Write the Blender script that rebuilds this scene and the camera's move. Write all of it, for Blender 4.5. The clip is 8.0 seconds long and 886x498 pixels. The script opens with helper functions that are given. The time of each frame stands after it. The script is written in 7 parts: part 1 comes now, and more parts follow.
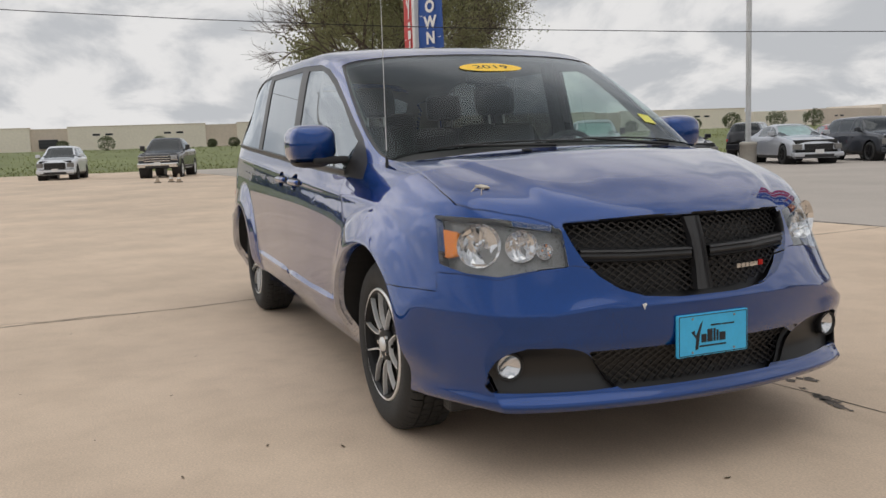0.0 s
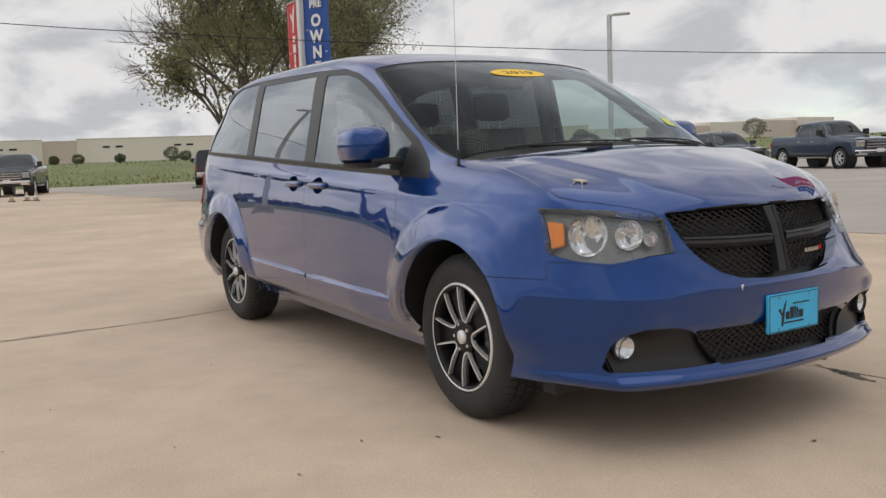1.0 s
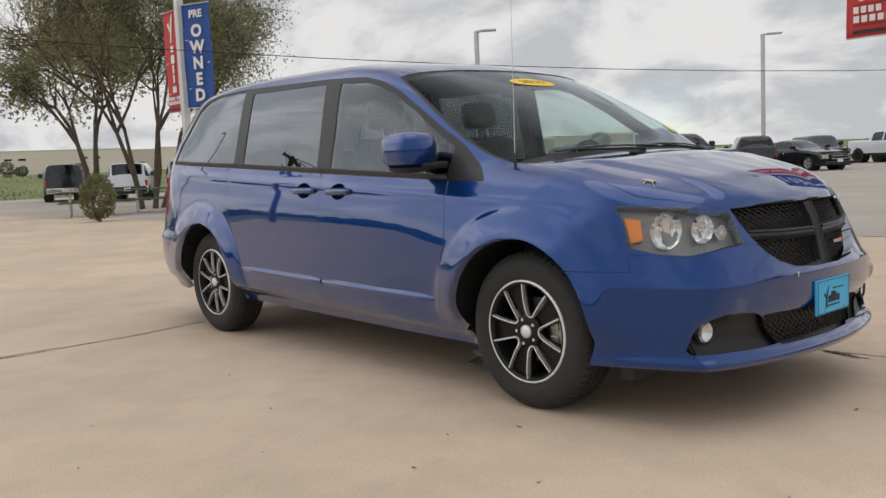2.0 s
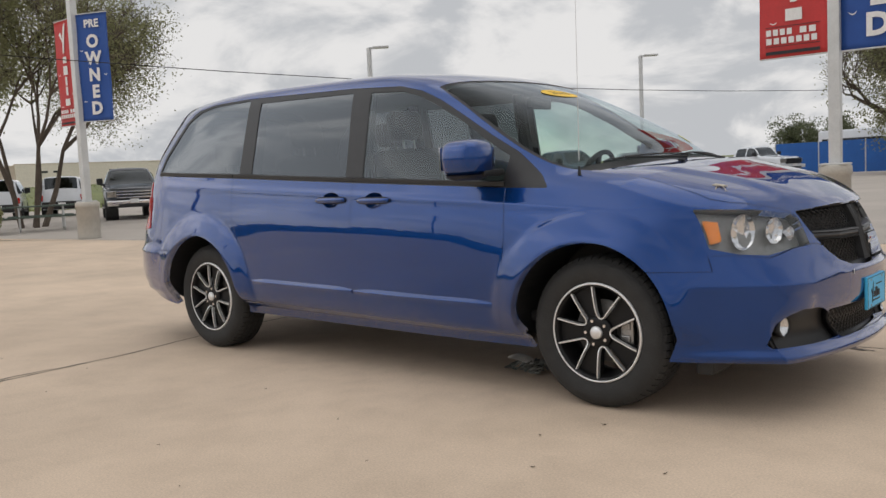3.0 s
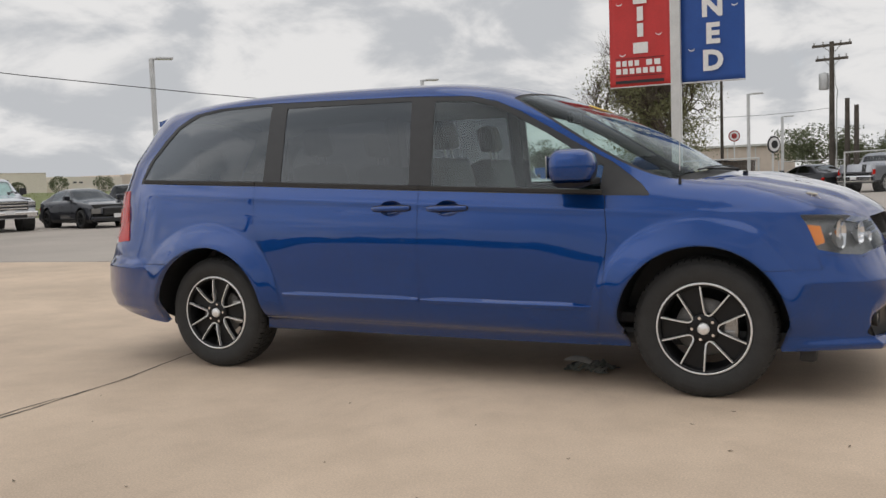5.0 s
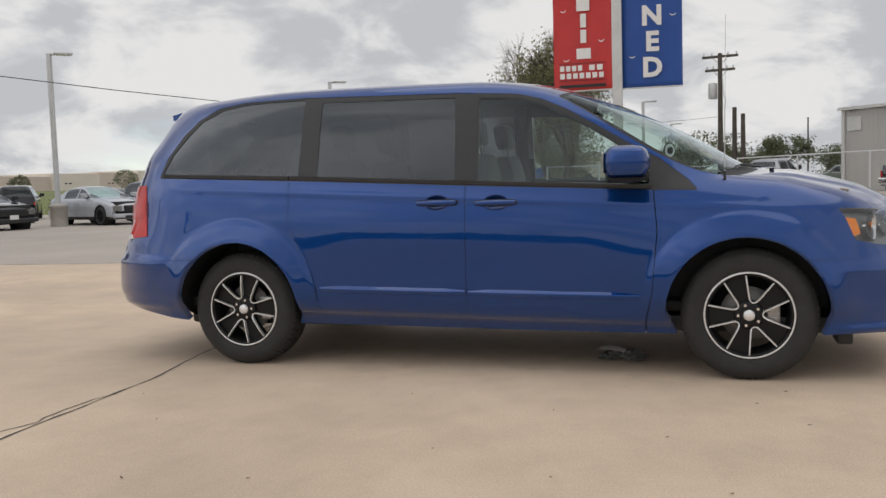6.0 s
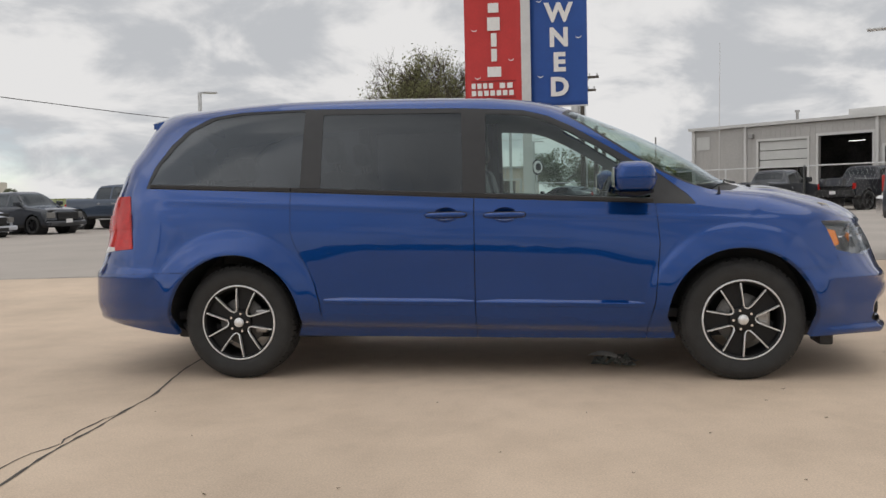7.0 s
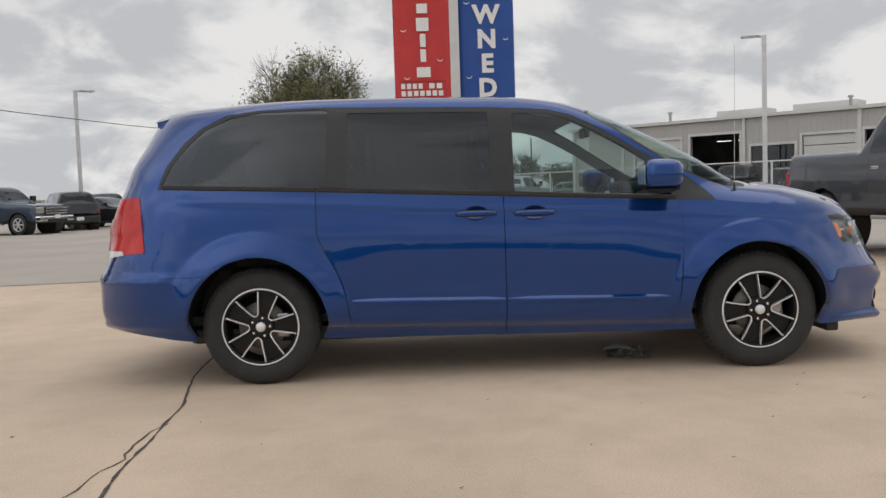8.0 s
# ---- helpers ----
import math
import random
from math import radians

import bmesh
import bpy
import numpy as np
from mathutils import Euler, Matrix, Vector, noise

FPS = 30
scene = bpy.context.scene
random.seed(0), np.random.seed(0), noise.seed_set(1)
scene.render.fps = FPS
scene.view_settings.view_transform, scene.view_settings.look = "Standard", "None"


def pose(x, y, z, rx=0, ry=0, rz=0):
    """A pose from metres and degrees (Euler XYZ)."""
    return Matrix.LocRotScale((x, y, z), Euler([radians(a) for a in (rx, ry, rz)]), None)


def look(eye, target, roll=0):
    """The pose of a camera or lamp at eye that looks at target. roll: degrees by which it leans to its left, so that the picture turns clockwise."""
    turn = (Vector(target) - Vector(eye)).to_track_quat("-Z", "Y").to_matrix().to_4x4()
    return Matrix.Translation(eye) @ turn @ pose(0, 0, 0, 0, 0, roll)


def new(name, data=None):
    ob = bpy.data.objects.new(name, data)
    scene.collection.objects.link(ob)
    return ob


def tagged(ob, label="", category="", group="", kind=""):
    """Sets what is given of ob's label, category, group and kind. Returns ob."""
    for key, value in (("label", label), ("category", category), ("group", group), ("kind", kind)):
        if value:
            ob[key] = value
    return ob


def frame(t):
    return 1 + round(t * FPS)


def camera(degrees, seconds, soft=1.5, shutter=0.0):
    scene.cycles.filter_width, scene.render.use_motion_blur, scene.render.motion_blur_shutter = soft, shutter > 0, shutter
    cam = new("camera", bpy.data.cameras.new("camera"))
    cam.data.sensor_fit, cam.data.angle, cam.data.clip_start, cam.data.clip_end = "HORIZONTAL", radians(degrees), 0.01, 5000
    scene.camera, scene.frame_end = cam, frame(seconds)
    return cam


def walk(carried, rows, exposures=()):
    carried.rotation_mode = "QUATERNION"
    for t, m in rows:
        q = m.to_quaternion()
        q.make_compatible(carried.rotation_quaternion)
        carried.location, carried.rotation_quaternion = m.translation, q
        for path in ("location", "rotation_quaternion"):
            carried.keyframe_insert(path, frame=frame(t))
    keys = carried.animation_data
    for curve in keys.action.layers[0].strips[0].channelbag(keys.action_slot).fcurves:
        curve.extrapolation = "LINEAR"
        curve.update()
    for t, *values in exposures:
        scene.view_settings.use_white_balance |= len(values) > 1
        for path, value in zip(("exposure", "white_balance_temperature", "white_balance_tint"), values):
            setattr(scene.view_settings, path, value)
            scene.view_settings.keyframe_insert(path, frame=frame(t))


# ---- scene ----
cam = camera(53.9, 8.0)
PATH = [
    (0, (4.992, -1.964, 1.193), (3.145, -1.236, 0.952), -2.0),
    (0.5, (4.89, -2.453, 1.172), (3.106, -1.573, 0.950), -1.5),
    (1, (4.689, -2.877, 1.150), (2.988, -1.847, 0.935), -2.2),
    (1.5, (4.489, -3.316, 1.144), (2.886, -2.138, 0.934), -2.5),
    (3, (3.641, -4.419, 1.138), (2.343, -2.906, 0.966), -2.7),
    (3.5, (3.269, -4.678, 1.133), (2.083, -3.076, 0.963), -2.7),
    (4, (2.901, -4.922, 1.134), (1.834, -3.238, 0.971), -2.2),
    (5.5, (1.738, -5.664, 1.147), (1.039, -3.796, 1.0), -2.1),
    (6, (1.323, -5.852, 1.121), (0.743, -3.943, 0.973), -1.8),
    (6.5, (0.903, -6.027, 1.123), (0.493, -4.074, 0.981), -1.4),
    (7, (0.461, -6.147, 1.134), (0.202, -4.168, 1.01), -1.4),
    (7.5, (-0.002, -6.167, 1.139), (-0.099, -4.174, 1.016), -1.8),
    (8, (-0.49, -6.205, 1.147), (-0.459, -4.21, 1.017), -1.9),
]
walk(cam, [(t, look(eye, target, roll)) for t, eye, target, roll in PATH])

# ---- sky and sun: bright broken overcast, high sun behind thin cloud ----
SUN_EL, SUN_AZ = radians(80), radians(-10)
world = bpy.data.worlds.new("sky")
scene.world = world
world.use_nodes = True
wn, wl = world.node_tree.nodes, world.node_tree.links
wn.clear()
sky = wn.new("ShaderNodeTexSky")
sky.sky_type, sky.sun_disc = "NISHITA", False
sky.sun_elevation, sky.sun_rotation = SUN_EL, radians(90) - SUN_AZ
sky.air_density, sky.dust_density, sky.ozone_density = 1.0, 0.0, 4.0
bg_sky = wn.new("ShaderNodeBackground")
bg_sky.inputs["Strength"].default_value = 0.14
wl.new(sky.outputs[0], bg_sky.inputs["Color"])
coord = wn.new("ShaderNodeTexCoord")
# flatten the dome so that clouds thin out and stretch towards the horizon
sep = wn.new("ShaderNodeSeparateXYZ")
wl.new(coord.outputs["Generated"], sep.inputs[0])
lift = wn.new("ShaderNodeMath")
lift.operation = "ADD"
lift.inputs[1].default_value = 0.40
absz = wn.new("ShaderNodeMath")
absz.operation = "ABSOLUTE"
wl.new(sep.outputs["Z"], absz.inputs[0])
wl.new(absz.outputs[0], lift.inputs[0])
flat = []
for axis in ("X", "Y"):
    d = wn.new("ShaderNodeMath")
    d.operation = "DIVIDE"
    wl.new(sep.outputs[axis], d.inputs[0])
    wl.new(lift.outputs[0], d.inputs[1])
    flat.append(d)
comb = wn.new("ShaderNodeCombineXYZ")
wl.new(flat[0].outputs[0], comb.inputs[0])
wl.new(flat[1].outputs[0], comb.inputs[1])


def sky_noise(scale, detail, rough, lo, hi, offset):
    shift = wn.new("ShaderNodeVectorMath")
    shift.operation = "ADD"
    shift.inputs[1].default_value = (offset, offset * 0.7, offset * 0.3)
    wl.new(comb.outputs[0], shift.inputs[0])
    n = wn.new("ShaderNodeTexNoise")
    n.inputs["Scale"].default_value, n.inputs["Detail"].default_value, n.inputs["Roughness"].default_value = scale, detail, rough
    n.inputs["Distortion"].default_value = 0.35
    wl.new(shift.outputs[0], n.inputs["Vector"])
    r = wn.new("ShaderNodeMapRange")
    r.inputs["From Min"].default_value, r.inputs["From Max"].default_value = lo, hi
    r.interpolation_type = "SMOOTHSTEP"
    wl.new(n.outputs["Fac"], r.inputs["Value"])
    return r.outputs["Result"]


cover = sky_noise(1.5, 6, 0.55, 0.12, 0.36, 5.3)
shade = sky_noise(3.3, 8, 0.56, 0.41, 0.58, 21.7)
tone = wn.new("ShaderNodeMix")
tone.data_type = "RGBA"
tone.inputs["A"].default_value, tone.inputs["B"].default_value = (0.56, 0.575, 0.60, 1), (0.85, 0.84, 0.835, 1)
wl.new(shade, tone.inputs["Factor"])
bg_cloud = wn.new("ShaderNodeBackground")
# the cloud deck is thinner and brighter low in the south-west
toward = wn.new("ShaderNodeVectorMath")
toward.operation = "DOT_PRODUCT"
toward.inputs[1].default_value = (math.cos(radians(30)) * math.cos(radians(224)), math.cos(radians(30)) * math.sin(radians(224)), math.sin(radians(30)))
wl.new(coord.outputs["Generated"], toward.inputs[0])
thin = wn.new("ShaderNodeMapRange")
thin.inputs["From Min"].default_value, thin.inputs["From Max"].default_value = 0.78, 1.0
thin.inputs["To Min"].default_value, thin.inputs["To Max"].default_value = 0.92, 1.75
thin.interpolation_type = "SMOOTHSTEP"
wl.new(toward.outputs["Value"], thin.inputs["Value"])
wl.new(thin.outputs["Result"], bg_cloud.inputs["Strength"])
wl.new(tone.outputs["Result"], bg_cloud.inputs["Color"])
mixed = wn.new("ShaderNodeMixShader")
wl.new(cover, mixed.inputs[0])
wl.new(bg_sky.outputs[0], mixed.inputs[1])
wl.new(bg_cloud.outputs[0], mixed.inputs[2])
sky_out = wn.new("ShaderNodeOutputWorld")
wl.new(mixed.outputs[0], sky_out.inputs[0])

sun = new("sun", bpy.data.lights.new("sun", "SUN"))
sun.data.energy, sun.data.angle, sun.data.color = 0.55, radians(60), (1.0, 0.95, 0.87)
sun.matrix_world = look((0, 0, 0), (-math.cos(SUN_EL) * math.cos(SUN_AZ), -math.cos(SUN_EL) * math.sin(SUN_AZ), -math.sin(SUN_EL)))
scene.view_settings.exposure = 0.0


# ---- materials ----
def material(name, color, rough=0.5, metal=0.0, vary=0.12, scale=6.0, fine=60.0, bump=0.0, coat=0.0, tint=None, spec=0.5, per_object=0.0):
    """A procedural surface: base colour varied at a coarse and a fine scale, roughness varied with it, and a fine relief."""
    m = bpy.data.materials.new(name)
    m.use_nodes = True
    n, l = m.node_tree.nodes, m.node_tree.links
    b = n["Principled BSDF"]
    b.inputs["Metallic"].default_value = metal
    b.inputs["Coat Weight"].default_value = coat
    b.inputs["Coat Roughness"].default_value = 0.03
    b.inputs["Specular IOR Level"].default_value = spec
    b.inputs["Roughness"].default_value = rough
    b.inputs["Base Color"].default_value = (*color, 1)
    if vary or bump:
        c = n.new("ShaderNodeTexCoord")
        big, small = n.new("ShaderNodeTexNoise"), n.new("ShaderNodeTexNoise")
        for t, s in ((big, scale), (small, fine)):
            t.inputs["Scale"].default_value, t.inputs["Detail"].default_value = s, 5
            l.new(c.outputs["Object"], t.inputs["Vector"])
        both = n.new("ShaderNodeMath")
        both.operation = "ADD"
        l.new(big.outputs["Fac"], both.inputs[0])
        l.new(small.outputs["Fac"], both.inputs[1])
        r = n.new("ShaderNodeMapRange")
        r.inputs["From Min"].default_value, r.inputs["From Max"].default_value = 0.65, 1.35
        r.inputs["To Min"].default_value, r.inputs["To Max"].default_value = 0.0, 1.0
        l.new(both.outputs[0], r.inputs["Value"])
        mix = n.new("ShaderNodeMix")
        mix.data_type = "RGBA"
        dark = tint or tuple(v * (1 - 1.6 * vary) for v in color)
        mix.inputs["A"].default_value, mix.inputs["B"].default_value = (*dark, 1), (*[min(1, v * (1 + vary)) for v in color], 1)
        l.new(r.outputs["Result"], mix.inputs["Factor"])
        out = mix.outputs["Result"]
        if per_object:
            info, hsv = n.new("ShaderNodeObjectInfo"), n.new("ShaderNodeHueSaturation")
            pr = n.new("ShaderNodeMapRange")
            pr.inputs["To Min"].default_value, pr.inputs["To Max"].default_value = 1 - per_object, 1 + per_object
            l.new(info.outputs["Random"], pr.inputs["Value"])
            l.new(pr.outputs["Result"], hsv.inputs["Value"])
            l.new(out, hsv.inputs["Color"])
            out = hsv.outputs["Color"]
        l.new(out, b.inputs["Base Color"])
        rr = n.new("ShaderNodeMapRange")
        rr.inputs["To Min"].default_value, rr.inputs["To Max"].default_value = rough * 0.85, min(1, rough * 1.2)
        l.new(small.outputs["Fac"], rr.inputs["Value"])
        l.new(rr.outputs["Result"], b.inputs["Roughness"])
        if bump:
            bp = n.new("ShaderNodeBump")
            bp.inputs["Strength"].default_value, bp.inputs["Distance"].default_value = bump, 0.01
            l.new(both.outputs[0], bp.inputs["Height"])
            l.new(bp.outputs["Normal"], b.inputs["Normal"])
    return m


def glass(name, tint, rough=0.0, f0=0.05, power=3.5):
    """Thin window glass: tinted see-through, with mirror gloss that grows at grazing angles."""
    m = bpy.data.materials.new(name)
    m.use_nodes = True
    n, l = m.node_tree.nodes, m.node_tree.links
    n.clear()
    clear, gloss, edge, mix, out = (n.new("ShaderNode" + k) for k in ("BsdfTransparent", "BsdfGlossy", "LayerWeight", "MixShader", "OutputMaterial"))
    clear.inputs["Color"].default_value = (*tint, 1)
    gloss.inputs["Roughness"].default_value = rough
    gloss.inputs["Color"].default_value = (0.88, 0.94, 1, 1)
    edge.inputs["Blend"].default_value = 0.5
    rise, scale = n.new("ShaderNodeMath"), n.new("ShaderNodeMath")
    rise.operation, scale.operation = "POWER", "MULTIPLY_ADD"
    rise.inputs[1].default_value = power
    scale.inputs[1].default_value, scale.inputs[2].default_value = 1 - f0, f0
    l.new(edge.outputs["Facing"], rise.inputs[0])
    l.new(rise.outputs[0], scale.inputs[0])
    l.new(scale.outputs[0], mix.inputs[0])
    l.new(clear.outputs[0], mix.inputs[1])
    l.new(gloss.outputs[0], mix.inputs[2])
    l.new(mix.outputs[0], out.inputs[0])
    return m


def paint(name, color, flake=0.35, rough=0.28, ior=1.52):
    """Car paint: pigmented metallic base under clear coat, with fine flake and a little road dust."""
    m = material(name, color, rough, 0.0, 0.06, 3.0, 900.0, 0.0, 1.0)
    b = m.node_tree.nodes["Principled BSDF"]
    b.inputs["Metallic"].default_value = flake
    b.inputs["Coat IOR"].default_value = ior
    b.inputs["Coat Tint"].default_value = (0.86, 0.89, 0.95, 1)
    b.inputs["Coat Roughness"].default_value = 0.012
    b.inputs["Specular IOR Level"].default_value = 0.1
    b.inputs["Specular Tint"].default_value = (0.25, 0.32, 0.60, 1)
    return m


def lacquer(m, share, power):
    """A clear mirror gloss over a paint that grows towards grazing angles."""
    n, l = m.node_tree.nodes, m.node_tree.links
    out = n["Material Output"]
    gloss, edge, rise, scale, mix = (n.new("ShaderNode" + k) for k in ("BsdfGlossy", "LayerWeight", "Math", "Math", "MixShader"))
    gloss.inputs["Roughness"].default_value = 0.015
    gloss.inputs["Color"].default_value = (0.93, 0.93, 0.93, 1)
    edge.inputs["Blend"].default_value = 0.5
    rise.operation, scale.operation = "POWER", "MULTIPLY"
    rise.inputs[1].default_value, scale.inputs[1].default_value = power, share
    l.new(edge.outputs["Facing"], rise.inputs[0])
    l.new(rise.outputs[0], scale.inputs[0])
    l.new(scale.outputs[0], mix.inputs[0])
    l.new(n["Principled BSDF"].outputs[0], mix.inputs[1])
    l.new(gloss.outputs[0], mix.inputs[2])
    l.new(mix.outputs[0], out.inputs[0])
    return m


def glow(name, color, strength):
    m = bpy.data.materials.new(name)
    m.use_nodes = True
    b = m.node_tree.nodes["Principled BSDF"]
    b.inputs["Base Color"].default_value = (*color, 1)
    b.inputs["Emission Color"].default_value = (*color, 1)
    b.inputs["Emission Strength"].default_value = strength
    return m


BLUE = paint("blue pearl paint", (0.004, 0.053, 0.232), 0.62, 0.27, 1.50)
lacquer(BLUE, 0.60, 2.3)
BLACK_TRIM = material("satin black trim", (0.024, 0.024, 0.026), 0.35, 0, 0.15, 20, 300)
PLASTIC = material("black moulded plastic", (0.018, 0.018, 0.019), 0.5, 0, 0.2, 15, 400, 0.15)
GRILLE_BLACK = material("gloss black grille", (0.012, 0.012, 0.013), 0.35, 0, 0.1, 10, 200)
RUBBER = material("tyre rubber", (0.028, 0.028, 0.028), 0.75, 0, 0.25, 12, 120, 0.3)
SILVER = material("machined alloy", (0.86, 0.87, 0.88), 0.38, 0.75, 0.06, 30, 600)
RIM_BLACK = material("black painted rim", (0.008, 0.008, 0.009), 0.45, 0, 0.1, 20, 200, spec=0.3)
STEEL = material("brake steel", (0.42, 0.41, 0.40), 0.4, 1.0, 0.2, 20, 200)
CHROME = material("chrome", (0.85, 0.85, 0.86), 0.08, 1.0, 0.02, 20, 100)
REFLECTOR = material("lamp reflector", (0.74, 0.74, 0.75), 0.10, 1.0, 0.05, 40, 200)
LAMP_BOWL = material("grey lamp bowl", (0.24, 0.235, 0.225), 0.28, 0.35, 0.12, 20, 100)
AMBER = material("amber lens", (0.85, 0.25, 0.02), 0.2, 0, 0.1, 40, 200, 0.1)
RED_LENS = material("red lens", (0.52, 0.010, 0.007), 0.22, 0, 0.15, 8, 40, 0.0, 0.6, spec=0.3)
WHITE_LENS = material("white lens", (0.7, 0.7, 0.7), 0.15, 0, 0.1, 30, 300, 0.1)
CLEAR = glass("clear glass", (0.70, 0.80, 0.77), 0.0, 0.06, 2.6)
SHIELD = glass("windshield glass", (0.68, 0.78, 0.75), 0.0, 0.02, 4.8)
LENS = glass("clear lamp lens", (0.95, 0.96, 0.97), 0.01, 0.045, 4.5)
PRIVACY = glass("privacy glass", (0.10, 0.105, 0.115), 0.0, 0.068, 2.6)
INTERIOR = material("charcoal cabin trim", (0.02, 0.02, 0.022), 0.7, 0, 0.2, 12, 150, 0.2)
SEAT_CLOTH = material("charcoal seat leather", (0.020, 0.020, 0.022), 0.5, 0, 0.2, 15, 200, 0.3)
LINER_GREY = material("grey headliner", (0.22, 0.22, 0.215), 0.9, 0, 0.08, 10, 200, 0.2)
CONCRETE = material("warm brushed concrete", (0.655, 0.517, 0.393), 0.8, 0, 0.17, 0.38, 110.0, 0.025)


def weather(m, stain=0.10, pit=0.12):
    """Adds middle-sized stains and small dark pits to a slab's colour."""
    n, l = m.node_tree.nodes, m.node_tree.links
    b = n["Principled BSDF"]
    colour = b.inputs["Base Color"].links[0].from_socket
    c = n.new("ShaderNodeTexCoord")
    for scale, detail, lo, hi, depth in ((1.7, 9, .42, .62, stain), (7.0, 6, .50, .72, stain * .6), (85.0, 2, .66, .74, pit)):
        t, r, mix = n.new("ShaderNodeTexNoise"), n.new("ShaderNodeMapRange"), n.new("ShaderNodeMix")
        t.inputs["Scale"].default_value, t.inputs["Detail"].default_value = scale, detail
        t.inputs["Roughness"].default_value = 0.65
        l.new(c.outputs["Object"], t.inputs["Vector"])
        r.inputs["From Min"].default_value, r.inputs["From Max"].default_value = lo, hi
        l.new(t.outputs["Fac"], r.inputs["Value"])
        mix.data_type, mix.blend_type = "RGBA", "MULTIPLY"
        l.new(r.outputs["Result"], mix.inputs["Factor"])
        l.new(colour, mix.inputs["A"])
        mix.inputs["B"].default_value = (1 - depth, 1 - depth * 1.05, 1 - depth * 1.1, 1)
        colour = mix.outputs["Result"]
    l.new(colour, b.inputs["Base Color"])
    return m


weather(CONCRETE)
LANE = material("grey worn concrete", (0.44, 0.395, 0.355), 0.85, 0, 0.12, 0.4, 40.0, 0.04)
GALV = material("pale painted steel", (0.62, 0.63, 0.63), 0.45, 0.3, 0.08, 5, 60)
BASE_CONC = material("cast concrete", (0.50, 0.47, 0.42), 0.85, 0, 0.12, 4, 50, 0.3)
BANNER_RED = material("red vinyl banner", (0.52, 0.035, 0.035), 0.55, 0, 0.08, 4, 40, 0.1)
BANNER_BLUE = material("blue vinyl banner", (0.015, 0.075, 0.32), 0.55, 0, 0.08, 4, 40, 0.1)
PRINT = material("white print", (0.78, 0.78, 0.78), 0.6, 0, 0.06, 20, 80)
PRINT_BLACK = material("black print", (0.02, 0.02, 0.025), 0.6, 0, 0.1, 20, 80)


# ---- building helpers ----
def mesh_object(name, verts, faces, mat, parent=None, label="", smooth=False, normals=None):
    me = bpy.data.meshes.new(name)
    me.from_pydata([tuple(v) for v in verts], [], [tuple(f) for f in faces])
    me.materials.append(mat)
    if smooth:
        me.polygons.foreach_set("use_smooth", [True] * len(me.polygons))
    me.update()
    if normals is not None and len(me.polygons):
        me.normals_split_custom_set_from_vertices([tuple(v) for v in normals])
    ob = new(name, me)
    if parent is not None:
        ob.parent = parent
    if label:
        tagged(ob, label)
    return ob


def part(name, bm, mat, parent=None, label="", smooth=False):
    """Links a bmesh as one mesh object under a thing or a part."""
    bmesh.ops.recalc_face_normals(bm, faces=bm.faces)
    me = bpy.data.meshes.new(name)
    bm.to_mesh(me)
    bm.free()
    me.materials.append(mat)
    if smooth:
        me.polygons.foreach_set("use_smooth", [True] * len(me.polygons))
    ob = new(name, me)
    if parent is not None:
        ob.parent = parent
    if label:
        tagged(ob, label)
    return ob


def thing(name, label, category, group="", kind="", at=(0, 0, 0), turn=0.0):
    ob = tagged(new(name), label, category, group, kind)
    ob.matrix_world = pose(*at, 0, 0, turn)
    return ob


def box(bm, lo, hi, bevel=0.0, m=None):
    c = [(a + b) / 2 for a, b in zip(lo, hi)]
    s = [abs(b - a) for a, b in zip(lo, hi)]
    made = bmesh.ops.create_cube(bm, size=1, matrix=Matrix.Translation(c) @ Matrix.Diagonal((*s, 1)))["verts"]
    if bevel:
        edges = list({e for v in made for e in v.link_edges})
        made = bmesh.ops.bevel(bm, geom=edges, offset=bevel, segments=2, affect="EDGES", profile=0.6)["verts"]
    if m is not None:
        bmesh.ops.transform(bm, matrix=m, verts=list(made))
    return bm


def tube(bm, a, b, r0, r1=None, n=10, caps=True):
    """A tapered round bar from a to b."""
    a, b = Vector(a), Vector(b)
    r1 = r0 if r1 is None else r1
    turn = (b - a).to_track_quat("Z", "Y").to_matrix()
    rings = []
    for p, r in ((a, r0), (b, r1)):
        rings.append([bm.verts.new(p + turn @ Vector((r * math.cos(q), r * math.sin(q), 0))) for q in (2 * math.pi * (k + .5) / n for k in range(n))])
    for k in range(n):
        m = (k + 1) % n
        bm.faces.new((rings[0][k], rings[0][m], rings[1][m], rings[1][k]))
    if caps:
        bm.faces.new(rings[0][::-1])
        bm.faces.new(rings[1])
    return bm


def lathe(profile, n=48, axis="y"):
    """Turns a profile of (radius, along) round an axis."""
    bm = bmesh.new()
    rings = []
    for r, h in profile:
        ring = []
        for i in range(n):
            a = 2 * math.pi * i / n
            ring.append(bm.verts.new((r * math.cos(a), h, r * math.sin(a)) if axis == "y" else (r * math.cos(a), r * math.sin(a), h)))
        rings.append(ring)
    for p, q in zip(rings, rings[1:]):
        for i in range(n):
            j = (i + 1) % n
            bm.faces.new((p[i], p[j], q[j], q[i]))
    return bm


def slab(bm, outline, depth, m):
    """A flat outline in its own x, y plane, given thickness along its z, set by the pose m."""
    front = [bm.verts.new(m @ Vector((x, y, depth / 2))) for x, y in outline]
    back = [bm.verts.new(m @ Vector((x, y, -depth / 2))) for x, y in outline]
    bm.faces.new(front)
    bm.faces.new(list(reversed(back)))
    for i in range(len(front)):
        j = (i + 1) % len(front)
        bm.faces.new((front[i], back[i], back[j], front[j]))
    return bm


